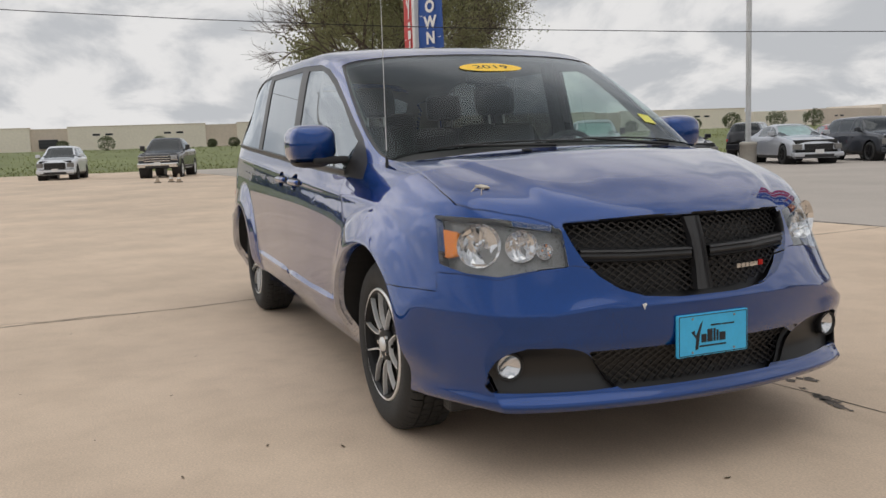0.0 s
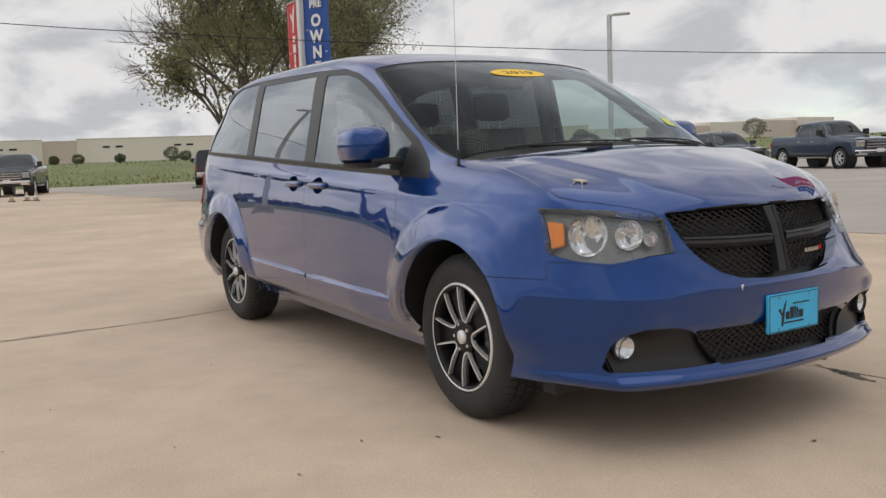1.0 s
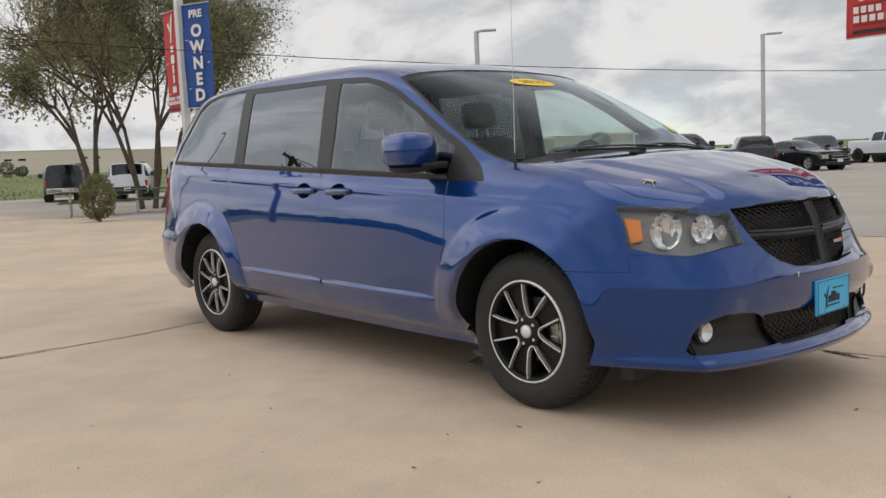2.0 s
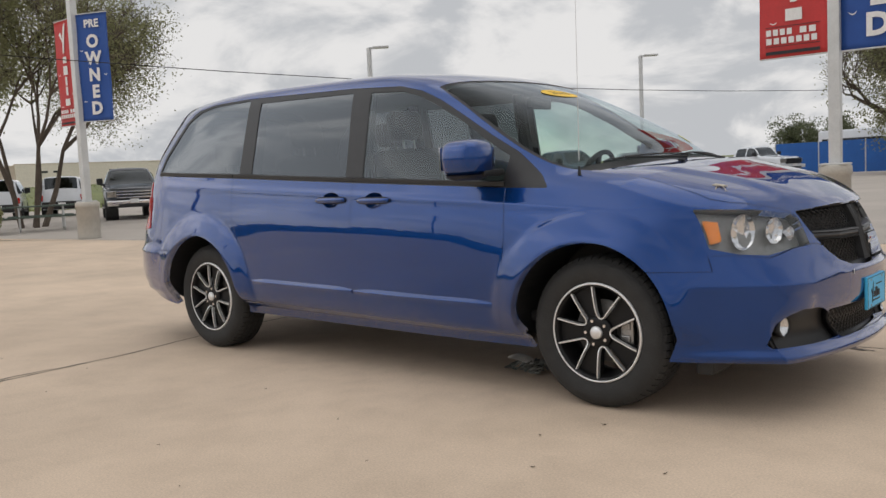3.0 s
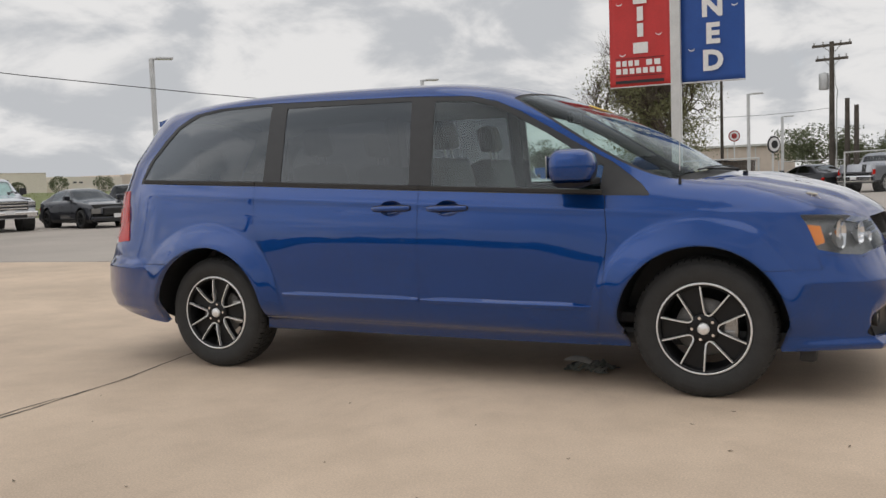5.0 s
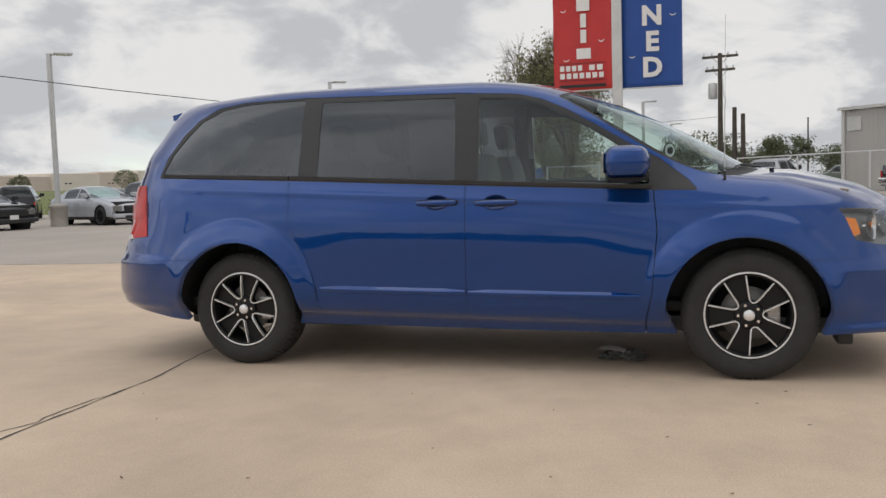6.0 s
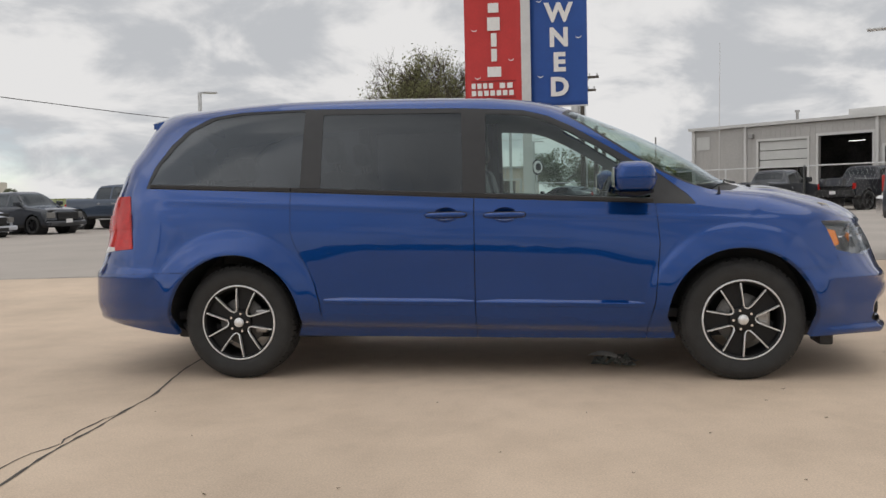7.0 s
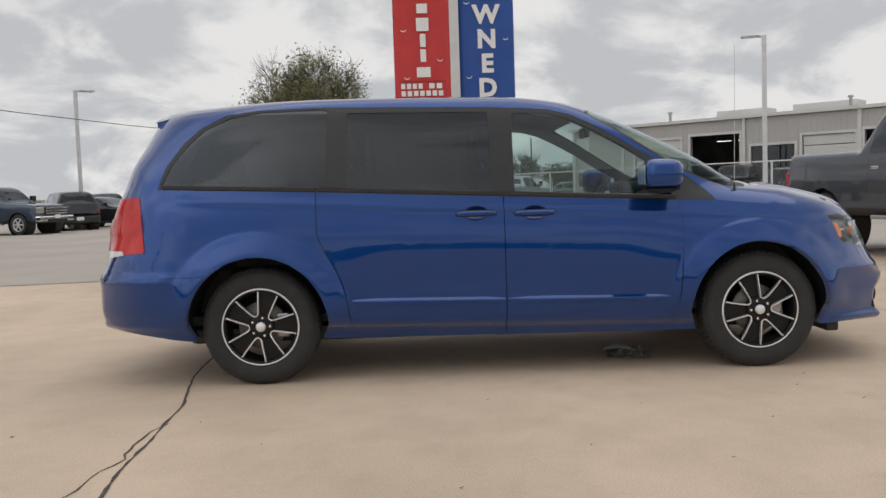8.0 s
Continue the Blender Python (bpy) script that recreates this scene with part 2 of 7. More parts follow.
def pipe(bm, points, r, n=8):
    """One bent round bar through the points."""
    pts = [Vector(p) for p in points]
    rings, side = [], None
    for i, p in enumerate(pts):
        d = (pts[min(i + 1, len(pts) - 1)] - pts[max(i - 1, 0)]).normalized()
        if side is None:
            side = d.orthogonal()
        side = (side - d * side.dot(d)).normalized()
        up = d.cross(side)
        rings.append([bm.verts.new(p + (side * math.cos(q) + up * math.sin(q)) * r) for q in (2 * math.pi * k / n for k in range(n))])
    for a, b in zip(rings, rings[1:]):
        for k in range(n):
            m = (k + 1) % n
            bm.faces.new((a[k], a[m], b[m], b[k]))
    bm.faces.new(rings[0][::-1])
    bm.faces.new(rings[-1])
    return bm


def pchip(xs, ys, q):
    """Smooth interpolation without overshoot."""
    xs, ys, q = np.asarray(xs, float), np.asarray(ys, float), np.asarray(q, float)
    h, d = np.diff(xs), np.diff(ys) / np.diff(xs)
    g = np.zeros_like(ys)
    for i in range(1, len(xs) - 1):
        if d[i - 1] * d[i] > 0:
            w1, w2 = 2 * h[i] + h[i - 1], h[i] + 2 * h[i - 1]
            g[i] = (w1 + w2) / (w1 / d[i - 1] + w2 / d[i])
    g[0], g[-1] = d[0], d[-1]
    i = np.clip(np.searchsorted(xs, q) - 1, 0, len(xs) - 2)
    t = (q - xs[i]) / h[i]
    t = np.clip(t, 0, 1)
    return ((1 + 2 * t) * (1 - t) ** 2 * ys[i] + t * (1 - t) ** 2 * h[i] * g[i] + t * t * (3 - 2 * t) * ys[i + 1] + t * t * (t - 1) * h[i] * g[i + 1])


def outline_distance(poly, x, y):
    """Signed distance to a closed outline, negative inside."""
    p = np.asarray(poly, float)
    best = np.full(x.shape, 1e9)
    inside = np.zeros(x.shape, bool)
    for a, b in zip(p, np.roll(p, -1, axis=0)):
        e = b - a
        t = np.clip(((x - a[0]) * e[0] + (y - a[1]) * e[1]) / max(e @ e, 1e-12), 0, 1)
        best = np.minimum(best, np.hypot(x - a[0] - t * e[0], y - a[1] - t * e[1]))
        if a[1] != b[1]:
            cross = ((a[1] > y) != (b[1] > y)) & (x < (b[0] - a[0]) * (y - a[1]) / (b[1] - a[1]) + a[0])
            inside ^= cross
    return np.where(inside, -best, best)


def upright_nose(p, n):
    """The bumper face below its ledge stands plumb: takes the upward lean out of its shading normals."""
    w = ease(1.96, 2.06, p[..., 0]) * ease(0.606, 0.592, p[..., 2]) * ease(0.36, 0.42, p[..., 2])
    w = w + ease(-1.98, -2.08, p[..., 0]) * ease(0.66, 0.64, p[..., 2]) * ease(0.40, 0.44, p[..., 2])
    n = n.copy()
    n[..., 2] += w * (np.minimum(n[..., 2], -0.05) - n[..., 2])
    return n / np.maximum(np.linalg.norm(n, axis=-1, keepdims=True), 1e-9)


class Skin:
    """A smooth sheet of quads that can be parted exactly along curves."""

    def __init__(self, points, params, calm=None):
        rows, cols = points.shape[:2]
        du = np.gradient(points, axis=0)
        dv = np.gradient(points, axis=1)
        n = np.cross(du, dv)
        n /= np.maximum(np.linalg.norm(n, axis=2, keepdims=True), 1e-9)
        if calm is not None:
            # even out the shading normals where the sheet is one calm surface
            for _ in range(60):
                m = n.copy()
                m[1:-1] = 0.25 * n[:-2] + 0.5 * n[1:-1] + 0.25 * n[2:]
                m[:, 1:-1] = 0.25 * m[:, :-2] + 0.5 * m[:, 1:-1] + 0.25 * m[:, 2:]
                n += calm[..., None] * (m - n)
            n = upright_nose(points, n)
            n /= np.maximum(np.linalg.norm(n, axis=2, keepdims=True), 1e-9)
        self.data = [np.concatenate([points, n, params], axis=2).reshape(rows * cols, -1)]
        self.data = list(self.data[0])
        self.faces = [(i * cols + j, (i + 1) * cols + j, (i + 1) * cols + j + 1, i * cols + j + 1) for i in range(rows - 1) for j in range(cols - 1)]

    def table(self):
        return np.array(self.data)

    def cut(self, f):
        t = self.table()
        val = f(t)
        val = np.where(np.abs(val) < 1e-5, 1e-5, val)
        val = list(val)
        made, out = {}, []

        def crossing(a, b):
            key = (a, b) if a < b else (b, a)
            if key not in made:
                a, b = key
                w = val[a] / (val[a] - val[b])
                self.data.append(t[a] * (1 - w) + t[b] * w)
                made[key] = len(self.data) - 1
            return made[key]

        for face in self.faces:
            signs = [val[i] > 0 for i in face]
            if all(signs) or not any(signs):
                out.append(face)
                continue
            pos, neg = [], []
            for a, b in zip(face, face[1:] + face[:1]):
                (pos if val[a] > 0 else neg).append(a)
                if (val[a] > 0) != (val[b] > 0):
                    c = crossing(a, b)
                    pos.append(c)
                    neg.append(c)
            for poly in (pos, neg):
                if len(poly) >= 3:
                    out.append(tuple(poly))
        self.faces = out

    def centres(self):
        t = self.table()
        return np.array([t[list(f)].mean(axis=0) for f in self.faces])

    def piece(self, keep, name, mat, parent, label="", offset=0.0, flip=False, thick=0.0):
        """The faces marked in keep, as one part; offset moves it along the surface normal; thick adds a turned-in edge."""
        t = self.table()
        faces = [f for f, k in zip(self.faces, keep) if k]
        if not faces:
            return None
        used = sorted({i for f in faces for i in f})
        back = {i: k for k, i in enumerate(used)}
        verts = t[used, :3] + t[used, 3:6] * offset
        normals = t[used, 3:6]
        faces = [tuple(back[i] for i in f) for f in faces]
        if thick:
            count, seen = len(used), {}
            for f in faces:
                for a, b in zip(f, f[1:] + f[:1]):
                    seen[(a, b)] = True
            rim = [(a, b) for a, b in seen if (b, a) not in seen]
            inner = {}
            vl, nl = list(verts), list(normals)
            for a, b in rim:
                for i in (a, b):
                    if i not in inner:
                        inner[i] = len(vl)
                        vl.append(verts[i] - normals[i] * thick)
                        nl.append(normals[i])
            faces = faces + [(b, a, inner[a], inner[b]) for a, b in rim]
            verts, normals = np.array(vl), np.array(nl)
        return mesh_object(name, verts, faces, mat, parent, label, True, normals)


# ---- the blue minivan ----
FRONT_S, REAR_S = 2.505, -2.62
WHEEL_R, AXLE, ARCH_R, WIDEN, MIDDLE = 0.36, 1.539, 0.43, 1.027, 0.025


def ease(a, b, x):
    t = np.clip((x - a) / (b - a), 0, 1)
    return t * t * (3 - 2 * t)


def bow(s, y):
    """How far a cross-section is swept back at half-width y: the nose and the tail are rounded in plan."""
    nose = 0.26 * y ** 2 + 0.15 * (y / 0.9) ** 10
    tail = 0.10 * y ** 2 + 0.15 * (y / 0.9) ** 9
    return ease(-0.6, 1.5, s) * nose - ease(-0.6, -2.3, s) * tail


def station(x, y):
    s = x
    for _ in range(60):
        s = 0.5 * s + 0.5 * (x + bow(s, y))
    return s


# long lines of the body from sill to roof centre: (x, half-width, height), tail end first, nose end last
LINE_SILL = [(-2.30, .84, .33), (-1.95, .905, .285), (-1.1, .875, .268), (1.1, .875, .245), (1.92, .905, .262), (2.12, .83, .266)]
LINE_LOW = [(-2.33, .90, .47), (-1.95, .955, .46), (-1.1, .957, .45), (1.1, .957, .43), (1.92, .945, .43), (2.12, .87, .43)]
LINE_MID = [(-2.34, .915, .67), (-1.95, .962, .68), (-1.1, .962, .66), (1.1, .960, .64), (1.92, .95, .62), (2.12, .872, .61)]
LINE_SIDE = [(-2.36, .875, .85), (-1.95, .945, .88), (-1.1, .955, .87), (1.1, .948, .84), (1.75, .925, .83), (1.98, .865, .80), (2.15, .795, .755)]
LINE_SHOULDER = [(-2.43, .74, .95), (-2.30, .86, 1.02), (-1.95, .925, 1.05), (-1.1, .935, 1.04), (0, .935, 1.0), (1.1, .922, .965), (1.6, .89, .95), (1.97, .835, .915), (2.16, .755, .84), (2.29, .655, .745)]
LINE_BELT = [(-2.505, 0.62, 1.0), (-2.415, 0.74, 1.14), (-2.255, 0.845, 1.18), (-1.97, 0.888, 1.205), (-1.15, 0.908, 1.185), (0, 0.908, 1.125), (1.05, 0.89, 1.065), (1.3, 0.872, 1.055), (1.6, 0.835, 1.07), (1.95, 0.79, 1.021), (2.15, 0.715, 0.951), (2.3, 0.595, 0.824)]
LINE_GLASS = [(-2.435, 0.55, 1.22), (-2.295, 0.72, 1.4), (-2.07, 0.8, 1.42), (-1.15, 0.855, 1.42), (0, 0.855, 1.37), (0.5, 0.84, 1.31), (0.9, 0.838, 1.2), (1.3, 0.826, 1.108), (1.6, 0.76, 1.114), (1.95, 0.68, 1.053), (2.21, 0.57, 0.963), (2.385, 0.45, 0.786)]
LINE_RAIL = [(-2.355, 0.45, 1.428), (-2.185, 0.64, 1.578), (-1.97, 0.725, 1.618), (-1.75, 0.765, 1.658), (-1.15, 0.789, 1.68), (0, 0.79, 1.656), (0.3, 0.782, 1.62), (0.55, 0.778, 1.523), (0.8, 0.784, 1.398), (1.05, 0.794, 1.263), (1.3, 0.794, 1.143), (1.41, 0.78, 1.122), (1.6, 0.69, 1.122), (1.95, 0.58, 1.064), (2.27, 0.46, 0.958), (2.43, 0.32, 0.78)]
LINE_EDGE = [(-2.295, 0.33, 1.585), (-2.185, 0.52, 1.665), (-1.9, 0.66, 1.705), (-1.15, 0.713, 1.745), (0, 0.72, 1.725), (0.35, 0.714, 1.68), (0.55, 0.715, 1.61), (0.8, 0.725, 1.495), (1.05, 0.734, 1.365), (1.25, 0.74, 1.252), (1.4, 0.737, 1.165), (1.47, 0.69, 1.128), (1.62, 0.6, 1.126), (1.95, 0.485, 1.076), (2.31, 0.36, 0.963), (2.4, 0.27, 0.9), (2.45, 0.23, 0.79)]
LINE_INNER = [(-2.295, 0.2, 1.635), (-2.205, 0.33, 1.715), (-1.9, 0.4, 1.747), (-1.15, 0.42, 1.771), (0, 0.42, 1.753), (0.4, 0.42, 1.71), (0.62, 0.42, 1.64), (0.85, 0.42, 1.545), (1.1, 0.43, 1.425), (1.35, 0.44, 1.288), (1.5, 0.43, 1.185), (1.62, 0.37, 1.155), (1.95, 0.3, 1.088), (2.325, 0.22, 0.967), (2.415, 0.16, 0.91), (2.465, 0.13, 0.8)]
LINE_CENTRE = [(-2.295, 0, 1.65), (-2.205, 0, 1.725), (-1.9, 0, 1.757), (-1.15, 0, 1.778), (0, 0, 1.76), (0.45, 0, 1.713), (0.66, 0, 1.643), (0.9, 0, 1.55), (1.15, 0, 1.433), (1.4, 0, 1.288), (1.57, 0, 1.185), (1.68, 0, 1.16), (2, 0, 1.09), (2.33, 0, 0.972), (2.42, 0, 0.915), (2.47, 0, 0.8)]
NOSE_RING = [(.72, .262), (.78, .40), (.78, .50), (.70, .565), (.60, .59), (.48, .605), (.38, .612), (.29, .617), (.2, .62), (.1, .62), (0, .62)]
TAIL_RING = [(.72, .37), (.79, .48), (.79, .62), (.74, .68), (.62, .69), (.5, .70), (.4, .70), (.3, .70), (.2, .70), (.1, .70), (0, .70)]


def arch_distance(x, z):
    d = [np.hypot((x - a) * (1 + 1.2 * np.maximum(0.365 - z, 0)), np.maximum(z - 0.365, 0) + np.minimum(z - 0.365, 0) * 0.25) for a in (-AXLE - 0.005, AXLE - 0.01)]
    return np.minimum(d[0], d[1])


def van_surface():
    lines = [LINE_SILL, LINE_LOW, LINE_MID, LINE_SIDE, LINE_SHOULDER, LINE_BELT, LINE_GLASS, LINE_RAIL, LINE_EDGE, LINE_INNER, LINE_CENTRE]
    s = np.concatenate([np.linspace(REAR_S, -2.0, 64)[:-1], np.linspace(-2.0, 1.9, 300)[:-1], np.linspace(1.9, FRONT_S, 96)])
    ys, zs = [], []
    for line, tail, nose in zip(lines, TAIL_RING, NOSE_RING):
        k = [(REAR_S, *tail)] + [(station(x, y), y, z) for x, y, z in line] + [(FRONT_S, *nose)]
        ks = [q[0] for q in k]
        ys.append(pchip(ks, [q[1] for q in k], s))
        zs.append(pchip(ks, [q[2] for q in k], s))
    ys, zs = np.array(ys).T, np.array(zs).T
    v = np.concatenate([np.linspace(i, i + 1, 9)[:-1] for i in range(10)] + [[10.0]])
    grid_y = np.array([pchip(range(11), r, v) for r in ys])
    grid_z = np.array([pchip(range(11), r, v) for r in zs])
    # mirror to the whole section, then relax small kinks
    gy = np.concatenate([-grid_y, grid_y[:, -2::-1]], axis=1)
    gz = np.concatenate([grid_z, grid_z[:, -2::-1]], axis=1)
    vf = np.concatenate([v, v[-2::-1]])[None, :]
    nose = ease(0.9, 1.4, s)[:, None] * ease(8.2, 6.8, vf)
    for _ in range(30):
        for g in (gy, gz):
            g[1:-1] = 0.25 * g[:-2] + 0.5 * g[1:-1] + 0.25 * g[2:]
    for k in range(70):
        soft = nose if k > 8 else np.ones_like(nose)
        for g in (gy, gz):
            h = g.copy()
            h[:, 1:-1] = 0.25 * g[:, :-2] + 0.5 * g[:, 1:-1] + 0.25 * g[:, 2:]
            g += soft * (h - g)
    # finer rows on the flanks, where the arches and the nose turn fast
    vv = np.concatenate([v, v[-2::-1]])
    k = np.arange(len(vv), dtype=float)
    low = vv < 5.5
    fine = np.sort(np.concatenate([k, (k[:-1] + .5)[low[:-1] & low[1:]]]))
    gy = np.array([pchip(k, r, fine) for r in gy])
    gz = np.array([pchip(k, r, fine) for r in gz])
    vv = np.interp(fine, k, vv)
    sg = np.repeat(s[:, None], gy.shape[1], axis=1)
    gx = sg - bow(sg, np.abs(gy))
    return sg, np.repeat(vv[None], len(s), axis=0), gx, gy * WIDEN, gz


def van_details(x, y, z, s):
    """Pressed-in shape: wheel-arch flares, lower door scallop, nose profile."""
    r = arch_distance(x, z)
    side = ease(0.70, 0.84, np.abs(y)) * ease(1.05, 0.98, z)
    flare = (0.009 * ease(0.572, 0.556, r) + 0.028 * np.clip((0.562 - r) / 0.12, 0, 1)) * ease(2.30, 2.10, x) * ease(0.30, 0.46, z)
    scallop = -0.005 * ease(0.46, 0.62, z) * ease(0.90, 0.62, z) * ease(0.57, 0.95, r)
    crease = 0.006 * np.exp(-((z - (1.045 - 0.055 * (x + 0.2))) / 0.018) ** 2) * ease(-2.1, -1.9, x) * ease(1.9, 1.6, x)
    # the rocker steps in under the doors; the rear bumper stands proud, with a lip
    rocker = -0.034 * ease(0.338 - 0.022 * x, 0.316 - 0.022 * x, z) * ease(1.25, 1.12, np.abs(x))
    tail = (0.016 * ease(0.705, 0.682, z) + 0.012 * np.exp(-((z - 0.385) / 0.022) ** 2)) * ease(-1.97, -2.14, x)
    x = x - tail * ease(-2.2, -2.4, s)
    # the rear bumper tucks in towards its lower edge
    x = x + 0.045 * ease(0.50, 0.32, z) * ease(-1.95, -2.2, x)
    flare = flare + rocker + tail
    y = y + np.sign(y) * (side * (flare + scallop) + crease * ease(0.8, 0.86, np.abs(y)))
    nose = ease(2.25, 2.47, s)
    dent = -0.030 * np.exp(-((z - 0.40) / 0.07) ** 2) + 0.013 * ease(0.632, 0.612, z) * ease(0.40, 0.50, z)
    x = x + nose * dent * ease(0.86, 0.70, np.abs(y))
    lip = np.exp(-((z - 0.285) / 0.022) ** 2)
    x = x + 0.024 * nose * lip * ease(0.95, 0.80, np.abs(y))
    y = y + np.sign(y) * 0.022 * lip * ease(1.92, 2.06, x) * ease(0.70, 0.86, np.abs(y))
    # a short pressed ledge over each fog lamp
    x = x + 0.016 * nose * ease(0.560, 0.540, z) * ease(0.42, 0.52, z) * np.exp(-((np.abs(y) - 0.695) / 0.095) ** 4)
    # raised twin ridges on the bonnet
    hood = ease(1.68, 1.85, s) * ease(2.42, 2.2, s)
    outer = 0.48 + 0.33 * (2.34 - s)
    z = z + hood * 0.016 * ease(outer + 0.020, outer - 0.020, np.abs(y)) * ease(0.98, 1.0, z + 0.2)
    hood = hood * 0.5 * ease(0.5, 0.3, np.abs(y))
    edge = 0.20 + 0.16 * (2.45 - s)
    z = z + hood * 0.013 * ease(edge + 0.013, edge - 0.013, np.abs(y)) * ease(1.0, 1.02, z + 0.2)
    return x, y, z


def close_end(skin, ring, s_end, nose):
    """Closes an end of the body: straight rows from side to side, swept like the sections, joined to the outer ring."""
    half = ring[: len(ring) // 2 + 1]
    count = 48

    def depth(y, z):
        x = s_end - bow(s_end, np.abs(y) / WIDEN)
        return van_details(x, y, z, np.full_like(x, s_end))[0]

    across = np.linspace(-1, 1, count)
    rows = []
    for y, z in half[:, 1:3]:
        yy = across * abs(y)
        rows.append(np.stack([depth(yy, np.full(count, z)), yy, np.full(count, z)], axis=1))
    p = np.array(rows).transpose(1, 0, 2)
    e = 1e-3
    gy = (depth(p[..., 1] + e, p[..., 2]) - depth(p[..., 1] - e, p[..., 2])) / (2 * e)
    gz = (depth(p[..., 1], p[..., 2] + e) - depth(p[..., 1], p[..., 2] - e)) / (2 * e)
    n = np.stack([np.ones_like(gy), -gy, -gz], axis=2) * (1 if nose else -1)
    n = upright_nose(p, n / np.linalg.norm(n, axis=2, keepdims=True))
    start = len(skin.data)
    extra = np.stack([np.full(gy.shape, s_end), np.full(gy.shape, 4.0)], axis=2)
    skin.data += list(np.concatenate([p, n, extra], axis=2).reshape(-1, 8))
    cols = p.shape[1]
    for i in range(count - 1):
        for j in range(cols - 1):
            f = (start + i * cols + j, start + (i + 1) * cols + j, start + (i + 1) * cols + j + 1, start + i * cols + j + 1)
            skin.faces.append(f if nose else f[::-1])
    return p, n


GLASS_FRONT = [(.05, 1.615), (.05, 1.135), (1.005, 1.088), (1.015, 1.21), (.86, 1.30), (.70, 1.405), (.53, 1.50), (.40, 1.565), (.28, 1.60)]
GLASS_SLIDE = [(-.965, 1.645), (-.975, 1.18), (-.105, 1.155), (-.115, 1.628)]
GLASS_QUARTER = [(-2.09, 1.235), (-1.13, 1.195), (-1.11, 1.66), (-1.5, 1.655), (-1.68, 1.63), (-1.84, 1.56), (-1.94, 1.47), (-2.03, 1.36)]
TRIM_SIDE = [(-2.125, 1.222), (-1.1, 1.173), (0, 1.113), (1.04, 1.06), (1.27, 1.052), (1.225, 1.105), (1.07, 1.225), (.90, 1.32), (.72, 1.43), (.55, 1.53), (.41, 1.595), (.26, 1.633), (-.1, 1.655), (-1.1, 1.685), (-1.52, 1.68), (-1.71, 1.655), (-1.87, 1.585), (-1.98, 1.49), (-2.08, 1.35)]
SIGNAL = [(.832, .882), (.808, .874), (.822, .80), (.842, .79)]
HEADLAMP = [(.830, .922), (.67, .910), (.498, .878), (.504, .763), (.585, .756), (.715, .731), (.80, .742), (.848, .764)]
GRILLE = [(-.472, .892), (-.458, .835), (-.435, .78), (-.395, .728), (-.335, .684), (-.25, .656), (-.12, .645), (.12, .645), (.25, .656), (.335, .684), (.395, .728), (.435, .78), (.458, .835), (.472, .892), (.2, .905), (-.2, .905)]
LOWER_GRILLE = [(-.452, .458), (-.352, .328), (.352, .328), (.452, .458)]
FOG_POCKET = [(.776, .352), (.770, .395), (.745, .440), (.715, .464), (.67, .478), (.56, .474), (.50, .462), (.462, .440), (.41, .378), (.365, .342), (.47, .338), (.65, .340), (.77, .342)]
TAILLAMP = [(.60, 1.16), (.60, .83), (.80, .815), (1.0, .86), (1.0, 1.16)]


HANDLES = (.155, -.20)


def handle_z(x):
    return 1.013 - .02 * (x + .2)


